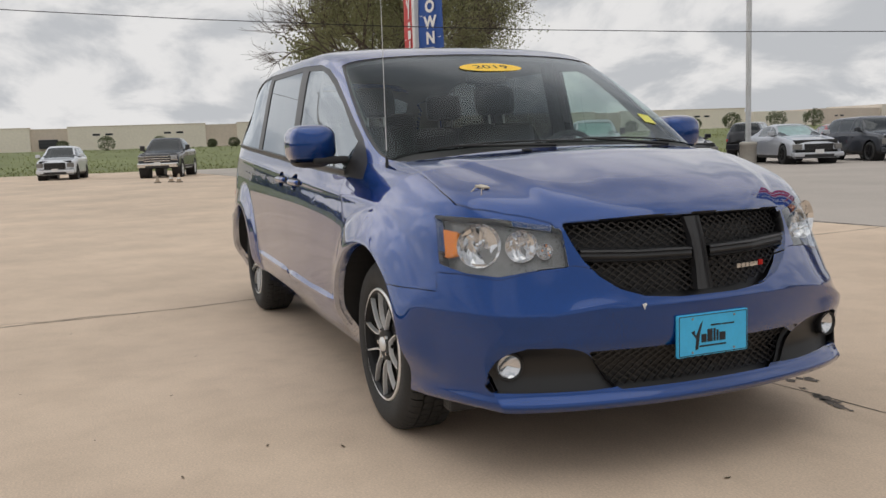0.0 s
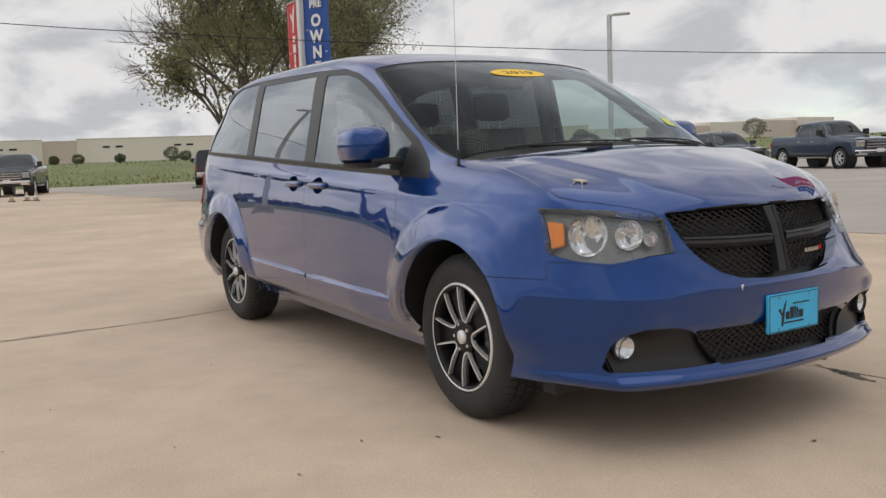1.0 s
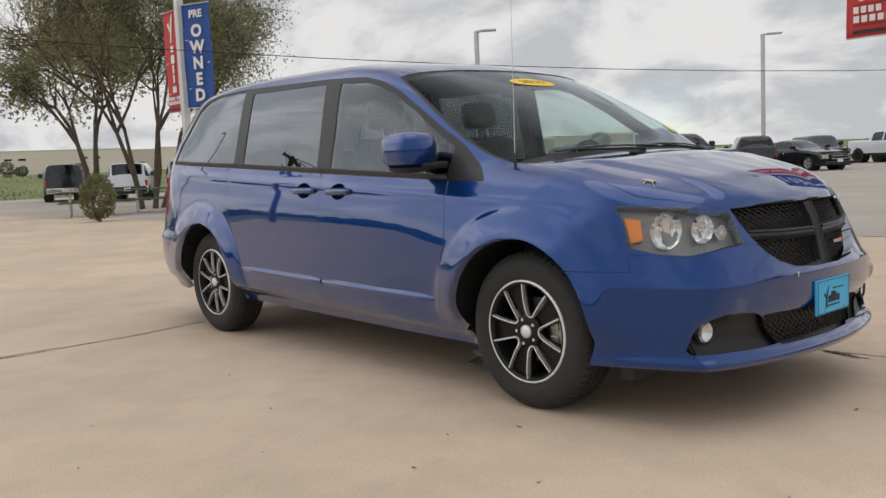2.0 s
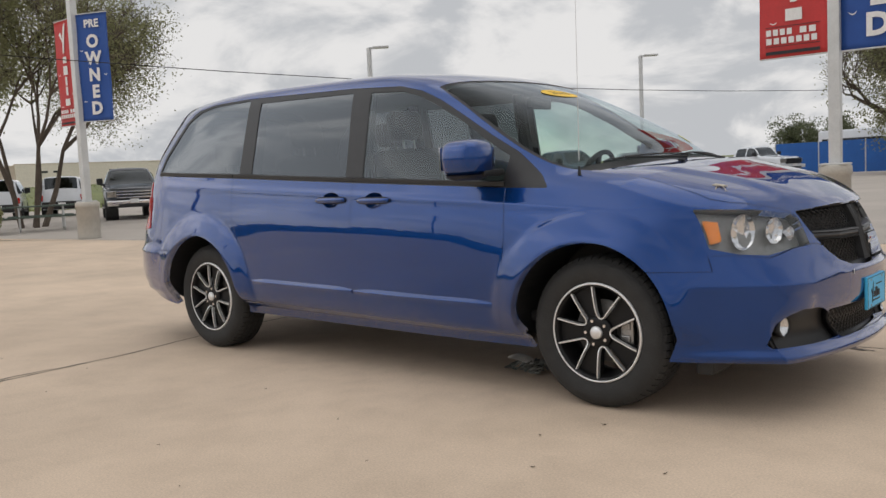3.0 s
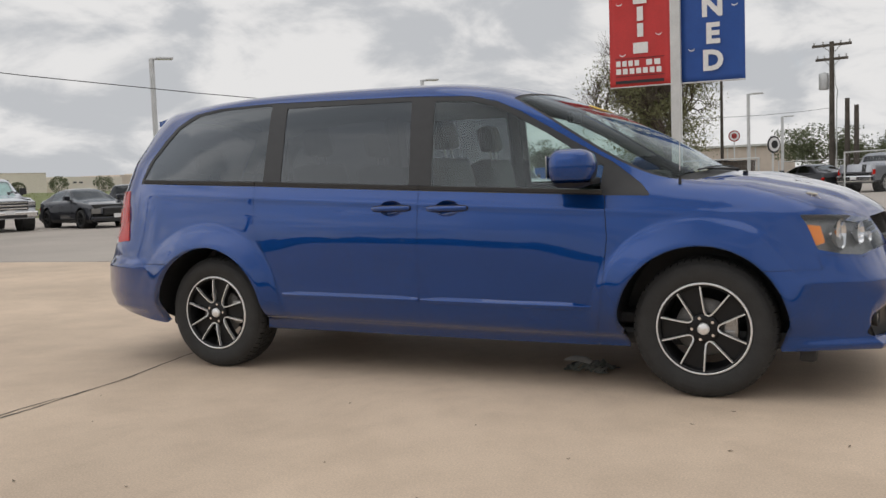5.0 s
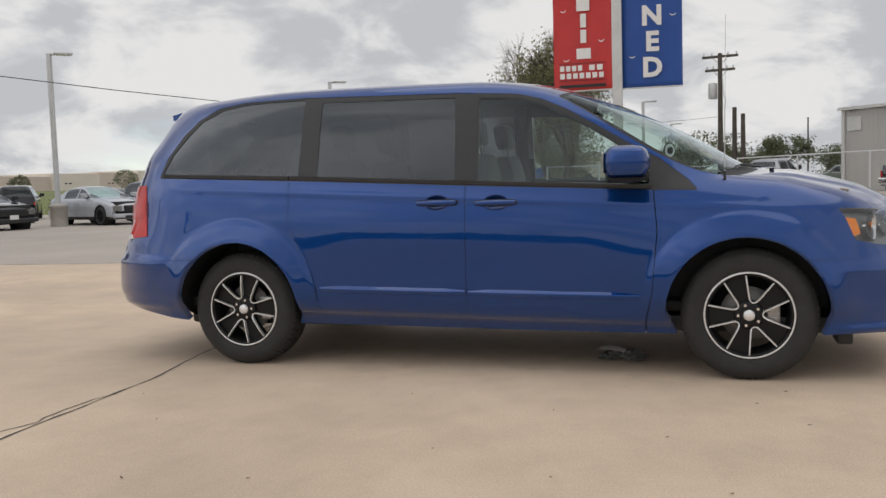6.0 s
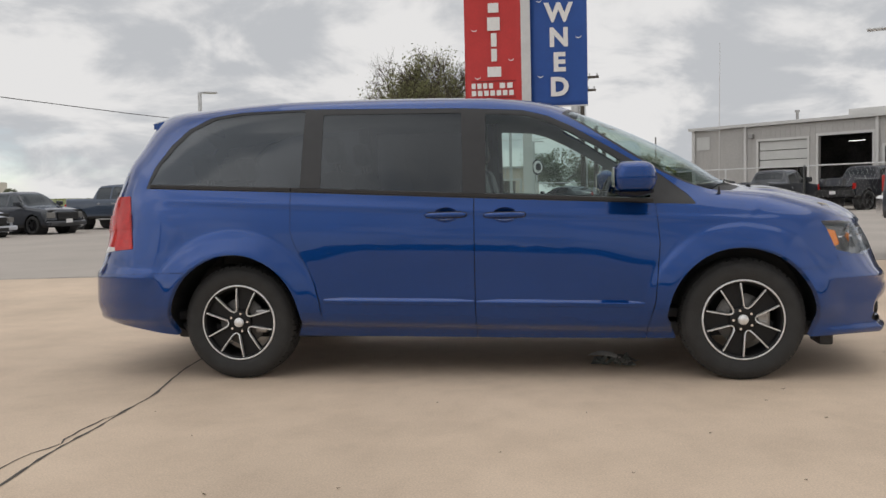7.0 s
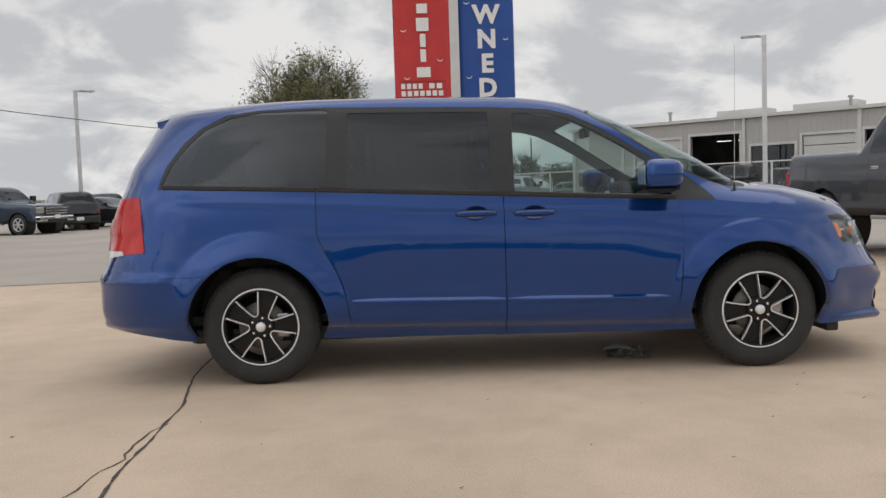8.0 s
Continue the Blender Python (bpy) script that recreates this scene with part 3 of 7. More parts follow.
def build_van():
    van = thing("minivan", "metallic blue minivan with black and silver wheels on pale concrete", "car", at=(0, MIDDLE, 0))
    sg, vg, gx, gy, gz = van_surface()
    pressed = van_details(gx, gy, gz, sg)
    shaped = []
    for plain, full in zip((gx, gy, gz), pressed):
        d = full - plain
        for _ in range(1):
            d[1:-1] = 0.25 * d[:-2] + 0.5 * d[1:-1] + 0.25 * d[2:]
            d[1:-1, 1:-1] = 0.25 * d[1:-1, :-2] + 0.5 * d[1:-1, 1:-1] + 0.25 * d[1:-1, 2:]
        shaped.append(plain + d)
    gx, gy, gz = shaped
    glazed = ease(5.3, 5.6, vg) * ease(7.3, 7.0, vg) * ease(-2.2, -2.0, gx) * ease(1.2, 1.0, gx)
    nose = ease(1.98, 2.08, gx) * ease(0.80, 0.72, gz) * ease(0.50, 0.54, gz)
    tail = ease(-2.05, -2.15, gx) * ease(0.42, 0.45, gz) * ease(0.66, 0.63, gz)
    calm = np.clip(glazed + 0.6 * nose + 0.6 * tail + 0.04, 0, 1)
    skin = Skin(np.stack([gx, gy, gz], axis=2), np.stack([sg, vg], axis=2), calm)
    X, Y, Z, S, V = 0, 1, 2, 6, 7
    cols = gx.shape[1]
    for row, s_end, nose in ((0, REAR_S, False), (gx.shape[0] - 1, FRONT_S, True)):
        ring = np.stack([gx[row], gy[row], gz[row]], axis=1)
        p, n = close_end(skin, ring, s_end, nose)
        for j in range(cols):
            k = min(j, cols - 1 - j)
            skin.data[row * cols + j][3:6] = n[0 if j < cols // 2 else -1, k]
    side = lambda t: 0.66 - np.abs(t[:, Y])

    def arch(t):
        return np.maximum(arch_distance(t[:, X], t[:, Z]) - ARCH_R, side(t))

    def seen_side(poly, rnd):
        return lambda t: np.maximum(outline_distance(poly, t[:, X], t[:, Z]) - rnd, 0.60 - np.abs(t[:, Y]))

    def seen_front(poly, rnd, mirror=True, back=1.85):
        return lambda t: np.maximum(outline_distance(poly, np.abs(t[:, Y]) if mirror else t[:, Y], t[:, Z]) - rnd, back - t[:, X])

    quarter, slide, front = seen_side(GLASS_QUARTER, .020), seen_side(GLASS_SLIDE, .008), seen_side(GLASS_FRONT, .01)
    trim = seen_side(TRIM_SIDE, .006)
    lamp, grille, low, fog = seen_front(HEADLAMP, .008), seen_front(GRILLE, .012, False, 2.1), seen_front(LOWER_GRILLE, .006, False, 2.1), seen_front(FOG_POCKET, .012)
    tail = lambda t: np.maximum(outline_distance(TAILLAMP, np.abs(t[:, Y]), t[:, Z]) - .01, t[:, X] + 2.215 + 0.10 * (t[:, Z] - 0.85))
    shield = lambda t: np.maximum(np.maximum(0.62 - t[:, S], t[:, S] - 1.572), np.interp(t[:, S], [.6, .95, 1.3, 1.5], [7.85, 7.40, 7.14, 7.08]) - t[:, V])
    shield_band = lambda t: np.maximum(np.maximum(0.60 - t[:, S], t[:, S] - 1.66), np.interp(t[:, S], [.6, .95, 1.3, 1.5], [7.72, 7.26, 7.00, 6.94]) - t[:, V])
    rear_glass = lambda t: np.maximum(np.maximum(-2.50 - t[:, S], t[:, S] + 2.27), np.abs(t[:, Y]) - 0.58)

    def door_front(t):
        return t[:, X] - np.interp(t[:, Z], [.2, .31, .48, .83, 1.06, 1.2, 1.3], [.985, .99, 1.03, 1.062, 1.042, 1.042, 1.042])

    door_mid = lambda t: t[:, X] + 0.03

    def door_back(t):
        return t[:, X] - np.interp(t[:, Z], [.2, .36, .5, .6, .69, .78, .88, .94, 1.9], [-.975, -.98, -.995, -1.02, -1.055, -1.105, -1.155, -1.168, -1.168])

    sill = lambda t: t[:, Z] - (0.328 - 0.022 * t[:, X])
    bumper_rear = lambda t: t[:, Z] - 0.685 - 0.02 * (t[:, X] + 1.95)
    bumper_front = lambda t: np.minimum(t[:, Z] - .664, np.maximum(t[:, Z] - np.interp(np.abs(t[:, Y]), [0, .47, .585, .715, .81], [.64, .757, .747, .712, .730]), 2.085 - .4 * (t[:, Z] - .70) - t[:, X]))

    def bonnet(t):
        edge = np.interp(t[:, X], [1.2, 1.38, 1.7, 1.95, 2.05, 2.12, 2.2, 2.3, 2.5], [.77, .775, .785, .785, .775, .735, .655, .515, .47])
        return np.abs(t[:, Y]) - edge

    signal = seen_front(SIGNAL, .004)
    reverse = lambda t: np.where(t[:, X] < -2.2, np.maximum(t[:, Z] - .848, t[:, X] + 2.36 - .3 * (.848 - t[:, Z])), 9)

    def handle(t):
        d = [np.hypot((t[:, X] - xc) / .076, (t[:, Z] - handle_z(xc)) / .046) for xc in HANDLES]
        return np.maximum((np.minimum(*d) - 1) * .046, 0.70 - np.abs(t[:, Y]))

    lobes = [lambda t, z0=z0: np.where(t[:, X] < -2.15, t[:, Z] - z0 - .10 * (t[:, X] + 2.3), 9) for z0 in (1.058, .960)]
    cuts = [arch, handle, *lobes, quarter, slide, front, trim, lamp, signal, grille, low, fog, tail, reverse, shield, shield_band, rear_glass]
    for f in cuts:
        skin.cut(f)
    seam_specs = [(door_front, .0028), (door_mid, .0028), (door_back, .0028), (sill, .0055), (bumper_rear, .002), (bumper_front, .002), (bonnet, .0028)]
    zones = [
        lambda t: (np.abs(t[:, Y]) > .7) & (t[:, Z] < 1.24) & (t[:, X] > .8) & (t[:, X] < 1.2),
        lambda t: (np.abs(t[:, Y]) > .7) & (t[:, Z] < 1.64) & (t[:, X] > -.2) & (t[:, X] < .2),
        lambda t: (np.abs(t[:, Y]) > .7) & (t[:, Z] < 1.665) & (t[:, X] > -1.3) & (t[:, X] < -.9),
        lambda t: (np.abs(t[:, Y]) > .7) & (t[:, Z] < .40) & (np.abs(t[:, X]) < 1.2),
        lambda t: (t[:, X] < -1.85) & (t[:, Z] < .8),
        lambda t: (t[:, X] > 1.80) & (t[:, Z] < .80),
        lambda t: (t[:, X] > 1.25) & (t[:, Z] > .86) & (t[:, S] > 1.6),
    ]
    for (f, w), zone in zip(seam_specs, zones):
        skin.cut(lambda t, f=f, w=w: np.where(zone(t), f(t) - w, 9))
        skin.cut(lambda t, f=f, w=w: np.where(zone(t), f(t) + w, 9))
    c = skin.centres()
    neg = lambda f: f(c) < 0
    gap = np.zeros(len(c), bool)
    for (f, w), zone in zip(seam_specs, zones):
        gap |= zone(c) & (np.abs(f(c)) < w)
    free = ~neg(arch)
    put = lambda mask, name, mat, label="", offset=0.0, thick=0.0, parent=van: skin.piece(mask, name, mat, parent, label, offset, thick=thick)

    right = c[:, Y] < 0
    made = {}
    # glass and black surrounds
    for mask, name, mat, label in ((neg(front), "front_side_window", CLEAR, "clear front door glass"), (neg(slide), "sliding_door_window", PRIVACY, "dark tinted sliding door glass"),
                                   (neg(quarter), "rear_quarter_window", PRIVACY, "dark tinted rear quarter glass")):
        for sd in (right, ~right):
            put(mask & sd & free, name, mat, label, -0.006)
        free &= ~mask
    made["windshield"] = put(neg(shield) & free, "windshield", SHIELD, "clear laminated windshield", -0.004)
    free &= ~neg(shield)
    put(neg(rear_glass) & free, "rear_window", PRIVACY, "dark tinted tailgate glass", -0.006)
    free &= ~neg(rear_glass)
    band = neg(shield_band) & free
    put(band & (c[:, S] > 1.55), "cowl_panel", PLASTIC, "black plastic cowl below the windshield", -0.012)
    put(band & (c[:, S] <= 1.55), "windshield_seal", BLACK_TRIM, "black windshield edge", -0.003)
    free &= ~band
    for sd in (right, ~right):
        put(neg(trim) & free & sd, "window_surround", BLACK_TRIM, "satin black pillars and window frame", -0.002, 0.02)
    free &= ~neg(trim)
    # lamps and openings are left open here and filled by their own parts
    lamp_mask, tail_mask = neg(lamp) & free, neg(tail) & free
    free &= ~(lamp_mask | tail_mask)
    grille_mask, low_mask, fog_mask = neg(grille) & free, neg(low) & free, neg(fog) & free
    fog_mask &= ~low_mask
    free &= ~(grille_mask | low_mask | fog_mask)
    free &= ~gap
    free &= ~neg(handle)
    # painted panels
    ax = np.abs(c[:, Y])
    hood = (bonnet(c) < 0) & (c[:, S] > 1.6) & (c[:, Z] > .86)
    put(hood & free, "hood", BLUE, "blue bonnet with raised ridges", 0, 0.012)
    free &= ~hood
    bump_f = (c[:, X] > 1.80) & (bumper_front(c) < 0) & ~((arch_distance(c[:, X], c[:, Z]) < 0.46) & (c[:, Z] > .664))
    put(bump_f & free, "front_bumper", BLUE, "blue front bumper cover", 0, 0.045)
    free &= ~bump_f
    bump_r = (c[:, X] < -1.85) & (bumper_rear(c) < 0)
    put(bump_r & free, "rear_bumper", BLUE, "blue rear bumper cover", 0, 0.045)
    free &= ~bump_r
    rocker = (sill(c) < 0) & (ax > .7) & (np.abs(c[:, X]) < 1.25)
    for sd in (right, ~right):
        put(rocker & free & sd, "rocker_panel", BLUE, "", 0, 0.02)
    free &= ~rocker
    sides = (ax > .60) & (c[:, V] < 7.0)
    for sd in (right, ~right):
        put(free & sides & sd & (door_front(c) < 0) & (door_mid(c) > 0) & (c[:, Z] < 1.2), "front_door", BLUE, "blue front door", 0, 0.015)
        put(free & sides & sd & (door_mid(c) < 0) & (door_back(c) > 0) & (c[:, Z] < 1.25), "sliding_door", BLUE, "blue sliding side door", 0, 0.015)
    doors = sides & (door_front(c) < 0) & (door_back(c) > 0) & (c[:, Z] < 1.25)
    free &= ~doors
    for sd in (right, ~right):
        put(free & sd & (c[:, X] > .9) & (c[:, V] < 8.6) & (c[:, Z] < 1.15), "front_fender", BLUE, "blue front fender with flared arch", 0, 0.045)
    fender = (c[:, X] > .9) & (c[:, Z] < 1.15) & (c[:, V] < 8.6)
    free &= ~fender
    tailgate = (c[:, X] < -2.2) & (ax < .70)
    for sd in (right, ~right):
        put(free & sd & (c[:, X] < -.9) & (c[:, V] < 6.9) & ~tailgate, "rear_quarter_panel", BLUE, "blue rear quarter with flared arch", 0, 0.045)
    quarter_panel = (c[:, X] < -.9) & (c[:, V] < 6.9) & ~tailgate
    free &= ~quarter_panel
    put(free & tailgate, "tailgate", BLUE, "", 0, 0.015)
    free &= ~tailgate
    put(free, "roof", BLUE, "blue roof with windshield pillars")
    # dark inner shell behind the seams
    solid = ~neg(arch) & ~neg(handle) & ~neg(quarter) & ~neg(slide) & ~neg(front) & ~neg(shield) & ~neg(rear_glass) & ~neg(lamp) & ~neg(grille) & ~neg(low) & ~neg(fog)
    put(solid & (c[:, Z] < 1.3), "inner_shell", INTERIOR, "", -0.022)
    put(solid & (c[:, Z] >= 1.3), "headliner", LINER_GREY, "pale grey headliner", -0.024)
    return van, skin, c, dict(signal=lamp_mask & neg(signal), reverse=tail_mask & neg(reverse), lamp=lamp_mask, tail=tail_mask, grille=grille_mask, low=low_mask, fog=fog_mask)


VAN, VAN_SKIN, VAN_C, VAN_OPEN = build_van()


def nose_x(y, z):
    """The depth of the nose's outer face at a half-width and height."""
    front = VAN_C[VAN_C[:, 0] > 1.9]
    d = (front[:, 1] - y) ** 2 + (front[:, 2] - z) ** 2
    k = np.argsort(d)[:6]
    w = 1 / (d[k] + 1e-5)
    return float((front[k, 0] * w).sum() / w.sum())


def side_y(x, z):
    """The half-width of the flank at a place along the car and a height."""
    c = VAN_C[(VAN_C[:, 1] < -.5)]
    d = (c[:, 0] - x) ** 2 + (c[:, 2] - z) ** 2
    k = np.argsort(d)[:6]
    w = 1 / (d[k] + 1e-5)
    return -float((c[k, 1] * w).sum() / w.sum())


DISC = material("dull brake disc", (0.22, 0.21, 0.20), 0.5, 0.5, 0.25, 20, 200)


def rim_mesh_black():
    return lathe([(.236, .015), (.232, -.004), (.222, -.012), (.214, .01), (.205, .06), (.200, .13), (.21, .19), (.225, .20)], 56)


def build_wheel(name, x, y, side, parent, spin=0):
    """Road wheel with its outer face towards side (-1: right)."""
    wheel = new(name)
    wheel.parent = parent
    wheel.matrix_basis = pose(x, y, WHEEL_R, 0, 0, 0 if side < 0 else 180)
    # local frame: outer face at y = 0, inboard along +y
    tyre = lathe([(.228, .012), (.236, .000), (.262, -.012), (.300, -.017), (.325, -.010), (.341, .003), (.349, .018), (.3545, .045), (.356, .09), (.356, .125),
                  (.3545, .17), (.350, .195), (.335, .215), (.30, .228), (.25, .222), (.222, .205)], 72)
    part("tyre", tyre, RUBBER, wheel, "black tyre with worn tread blocks", True)
    tread = bmesh.new()
    shoulder = [(.004, .341), (.014, .352), (.028, .3595), (.052, .3632), (.052, .345), (.004, .330)]
    for i in range(60):
        slab(tread, shoulder, .0315, pose(0, 0, 0, 0, 6.0 * i, 0) @ pose(0, 0, 0, 90, 0, 90))
        for h, off in ((.060, .5), (.105, .25), (.150, .75)):
            box(tread, (-.0162, h, .350), (.0162, h + .038, .3632), 0, pose(0, 0, 0, 0, 6.0 * (i + off), 0))
    tread_ob = part("tread", tread, RUBBER, wheel)
    tagged(tread_ob, kind="stuff")
    part("rim", rim_mesh_black(), RIM_BLACK, wheel, "black alloy rim barrel", True)
    lip = lathe([(.238, .012), (.240, .000), (.237, -.008), (.229, -.010), (.2275, -.004), (.226, .006)], 64)
    part("rim_lip", lip, SILVER, wheel, "bright machined rim edge", True)
    for k in range(5):
        mid = 38 + 36 + spin + 72 * k
        at = lambda deg, rad, yy=0.0: Vector((rad * math.cos(radians(deg)), yy, rad * math.sin(radians(deg))))
        # bright machined edge: out along one spoke, round the hub end of the opening, out along the next spoke
        arm = ((.229, .0840, .000), (.211, .0770, -.006), (.165, .0570, -.009), (.120, .0370, -.008), (.092, .0245, -.004), (.079, .0170, .0), (.072, .0085, .002))
        pts = [Vector((u, yy, -v)) for u, v, yy in arm] + [Vector((.070, .003, 0))] + [Vector((u, yy, v)) for u, v, yy in arm[::-1]]
        pts = [Matrix.Rotation(-radians(mid), 3, "Y") @ p for p in pts]
        bm = bmesh.new()
        rows = []
        for i, p in enumerate(pts):
            d = (pts[min(i + 1, len(pts) - 1)] - pts[max(i - 1, 0)])
            d.y = 0
            d.normalize()
            sv = Vector((-d.z, 0, d.x))
            w = .0052
            rows.append([bm.verts.new(p + sv * o * w + Vector((0, yy, 0))) for o, yy in ((-1.0, .018), (-.6, 0), (.6, 0), (1.0, .018))])
        for a, b in zip(rows, rows[1:]):
            for q in range(3):
                bm.faces.new((a[q], a[q + 1], b[q + 1], b[q]))
        part("spoke_face", bm, SILVER, wheel, "bright machined spoke edge")
        # black body of the spoke between two openings
        dark = bmesh.new()
        ang = mid + 36
        lo, hi = [], []
        for rad, half in ((.05, 36), (.078, 24), (.10, 19), (.16, 16.5), (.228, 16)):
            for lst, yy in ((lo, .060), (hi, .026)):
                lst.append([dark.verts.new(at(ang + o * half, rad, yy)) for o in (-1, 0, 1)])
        for grid in (lo, hi):
            for a, b in zip(grid, grid[1:]):
                for q in range(2):
                    dark.faces.new((a[q], a[q + 1], b[q + 1], b[q]))
        for q in (0, 2):
            for i in range(len(lo) - 1):
                dark.faces.new((lo[i][q], lo[i + 1][q], hi[i + 1][q], hi[i][q]))
        part("spoke", dark, RIM_BLACK, wheel, "black spoke")
    hub = lathe([(0.0, .002), (.05, .002), (.072, .006), (.078, .014), (.08, .05), (.0, .05)], 40)
    part("hub", hub, RIM_BLACK, wheel, "", True)
    part("centre_cap", lathe([(0, -.012), (.024, -.011), (.030, -.007), (.031, .004)], 32), SILVER, wheel, "round silver centre cap", True)
    for k in range(5):
        a = radians(38 + spin + 72 * k)
        nut = bmesh.new()
        c = Vector((.057 * math.cos(a), 0, .057 * math.sin(a)))
        tube(nut, c + Vector((0, .01, 0)), c + Vector((0, -.006, 0)), .0095, .008, 6)
        part("lug_nut", nut, CHROME, wheel)
    part("brake_disc", lathe([(.05, .075), (.148, .072), (.150, .078), (.148, .09), (.05, .09)], 48), DISC, wheel, "", True)
    cal = bmesh.new()
    box(cal, (.085, .055, -.075), (.165, .125, .075), .015)
    box(cal, (.10, .047, -.05), (.15, .06, -.012), .006)
    box(cal, (.10, .047, .012), (.15, .06, .05), .006)
    part("brake_caliper", cal, STEEL, wheel, "grey cast brake caliper")
    return wheel


for wx in (AXLE, -AXLE):
    build_wheel("wheel", wx, -0.915, -1, VAN, 0 if wx > 0 else -34)
    build_wheel("wheel", wx, 0.915, 1, VAN)


def build_wells():
    for wx in (AXLE - .01, -AXLE - .005):
        for sd in (-1, 1):
            bm = bmesh.new()
            n = 28
            rows = []
            for i in range(n + 1):
                a = math.pi * i / n
                x, z = wx + (ARCH_R + .010) * math.cos(a), .365 + (ARCH_R + .010) * math.sin(a)
                rows.append([bm.verts.new((x, sd * yy, z)) for yy in (side_y(x, z) - .034, .60)])
            for r0 in (rows[0], rows[-1]):
                foot = [bm.verts.new((q.co.x + .05 * (1 if q.co.x < wx else -1), min(.78, abs(q.co.y)) * sd, .28)) for q in r0]
                bm.faces.new((r0[0], r0[1], foot[1], foot[0]))
            for a, b in zip(rows, rows[1:]):
                bm.faces.new((a[0], a[1], b[1], b[0]))
            bm.faces.new([r[1] for r in rows])
            part("wheel_well", bm, PLASTIC, VAN, "black arch liner")
    bm = bmesh.new()
    box(bm, (-2.0, -.80, .245), (2.05, .80, .34), .03)
    part("underbody", bm, PLASTIC, VAN, "dark underbody")
    bm = bmesh.new()
    box(bm, (-2.15, -.5, .29), (-1.85, .5, .40), .04)
    part("exhaust_silencer", bm, STEEL, VAN)
    for sd in (-1, 1):
        bm = bmesh.new()
        box(bm, (1.99, sd * .62, .195), (2.07, sd * .83, .275), .015)
        part("air_deflector", bm, PLASTIC, VAN, "black rubber air dam")


build_wells()


def frame_of(mask, name, mat, depth, parent=None):
    """Only the turned-in edge of an opening in the nose."""
    ob = VAN_SKIN.piece(mask, name, mat, parent or VAN, "", 0.0, thick=depth)
    bm = bmesh.new()
    bm.from_mesh(ob.data)
    bm.faces.ensure_lookup_table()
    count = int(sum(mask))
    bmesh.ops.delete(bm, geom=[f for f in bm.faces if f.index < count], context="FACES")
    bm.to_mesh(ob.data)
    bm.free()
    return ob


def build_nose():
    put = lambda mask, name, mat, label="", offset=0.0, thick=0.0: VAN_SKIN.piece(mask, name, mat, VAN, label, offset, thick=thick)
    c = VAN_C
    right = c[:, 1] < 0
    for sd, sg in ((right, -1), (~right, 1)):
        lamp = new("headlamp")
        lamp.parent = VAN
        tagged(lamp, "clear headlamp with amber corner")
        m = VAN_OPEN["lamp"] & sd
        VAN_SKIN.piece(m, "lens", LENS, lamp, "clear lens", 0.001, thick=0.010)
        VAN_SKIN.piece(m, "bowl", LAMP_BOWL, lamp, "satin grey lamp bowl", -0.055)
        frame_of(m, "bezel", LAMP_BOWL, 0.056, lamp)
        am = VAN_OPEN["signal"] & sd
        VAN_SKIN.piece(am, "turn_signal", AMBER, lamp, "amber side lens", -0.022, thick=.02)
        for yy, zz, rr in ((.742, .826, .080), (.620, .824, .058), (.552, .806, .030)):
            x = nose_x(sg * yy, zz)
            bm = lathe([(0, .030), (.22 * rr, .029), (.45 * rr, .026), (.66 * rr, .020), (.85 * rr, .011), (rr, -.004)], 22)
            for v in bm.verts:
                # vertical flutes pressed into the bowl
                v.co.y += .010 * math.sin(v.co.x / rr * 9 + v.co.z / rr * 2) * (1 - (v.co.x ** 2 + v.co.z ** 2) / rr ** 2 * .8)
            ob = part("reflector", bm, REFLECTOR, lamp, "bright faceted reflector", False)
            ob.matrix_basis = pose(x - .022, sg * yy, zz, 0, 0, 90 + sg * 18)
            bm = lathe([(0, 0.016), (.07 * rr, .017), (.10 * rr, .020), (.10 * rr, .045)], 16)
            ob = part("bulb", bm, CHROME if rr > .04 else AMBER, lamp, "", True)
            ob.matrix_basis = pose(x - .03, sg * yy, zz, 0, 0, 90 + sg * 18)
        tl = new("taillamp")
        tl.parent = VAN
        tagged(tl, "red tail lamp with white reversing lens")
        m = VAN_OPEN["tail"] & sd
        level = c[:, 2] - .10 * (c[:, 0] + 2.3)
        for lo, hi, rise, name in ((1.058, 9, .006, "brake_lens"), (.960, 1.058, .014, "tail_lens"), (-9, .960, .007, "signal_lens")):
            VAN_SKIN.piece(m & ~VAN_OPEN["reverse"] & (level > lo) & (level <= hi), name, RED_LENS, tl, "red lens", rise, thick=.025)
        VAN_SKIN.piece(VAN_OPEN["reverse"] & sd, "reverse_lens", WHITE_LENS, tl, "white lens", 0.005, thick=.02)
        # fog lamp in its pocket
        VAN_SKIN.piece(VAN_OPEN["fog"] & sd, "fog_pocket", GRILLE_BLACK, VAN, "black fog lamp pocket", -0.030, thick=0.0)
        frame_of(VAN_OPEN["fog"] & sd, "pocket_edge", GRILLE_BLACK, 0.032)
        x = nose_x(sg * .70, .42)
        fl = new("fog_lamp")
        fl.parent = VAN
        tagged(fl, "round fog lamp")
        fl.matrix_basis = pose(x - .012, sg * .712, .418, 0, 0, 90 + sg * 10)
        part("housing", lathe([(.046, .02), (.050, -.006), (.047, -.012), (.042, -.004), (.041, .015)], 32), PLASTIC, fl, "", True)
        part("reflector", lathe([(0, .02), (.02, .016), (.041, -.001)], 32), REFLECTOR, fl, "bright reflector", True)
        part("lens", lathe([(0, -.010), (.022, -.008), (.042, -.003)], 32), LENS, fl, "clear lens", True)
    put(VAN_OPEN["grille"], "grille_back", GRILLE_BLACK, "", -0.075)
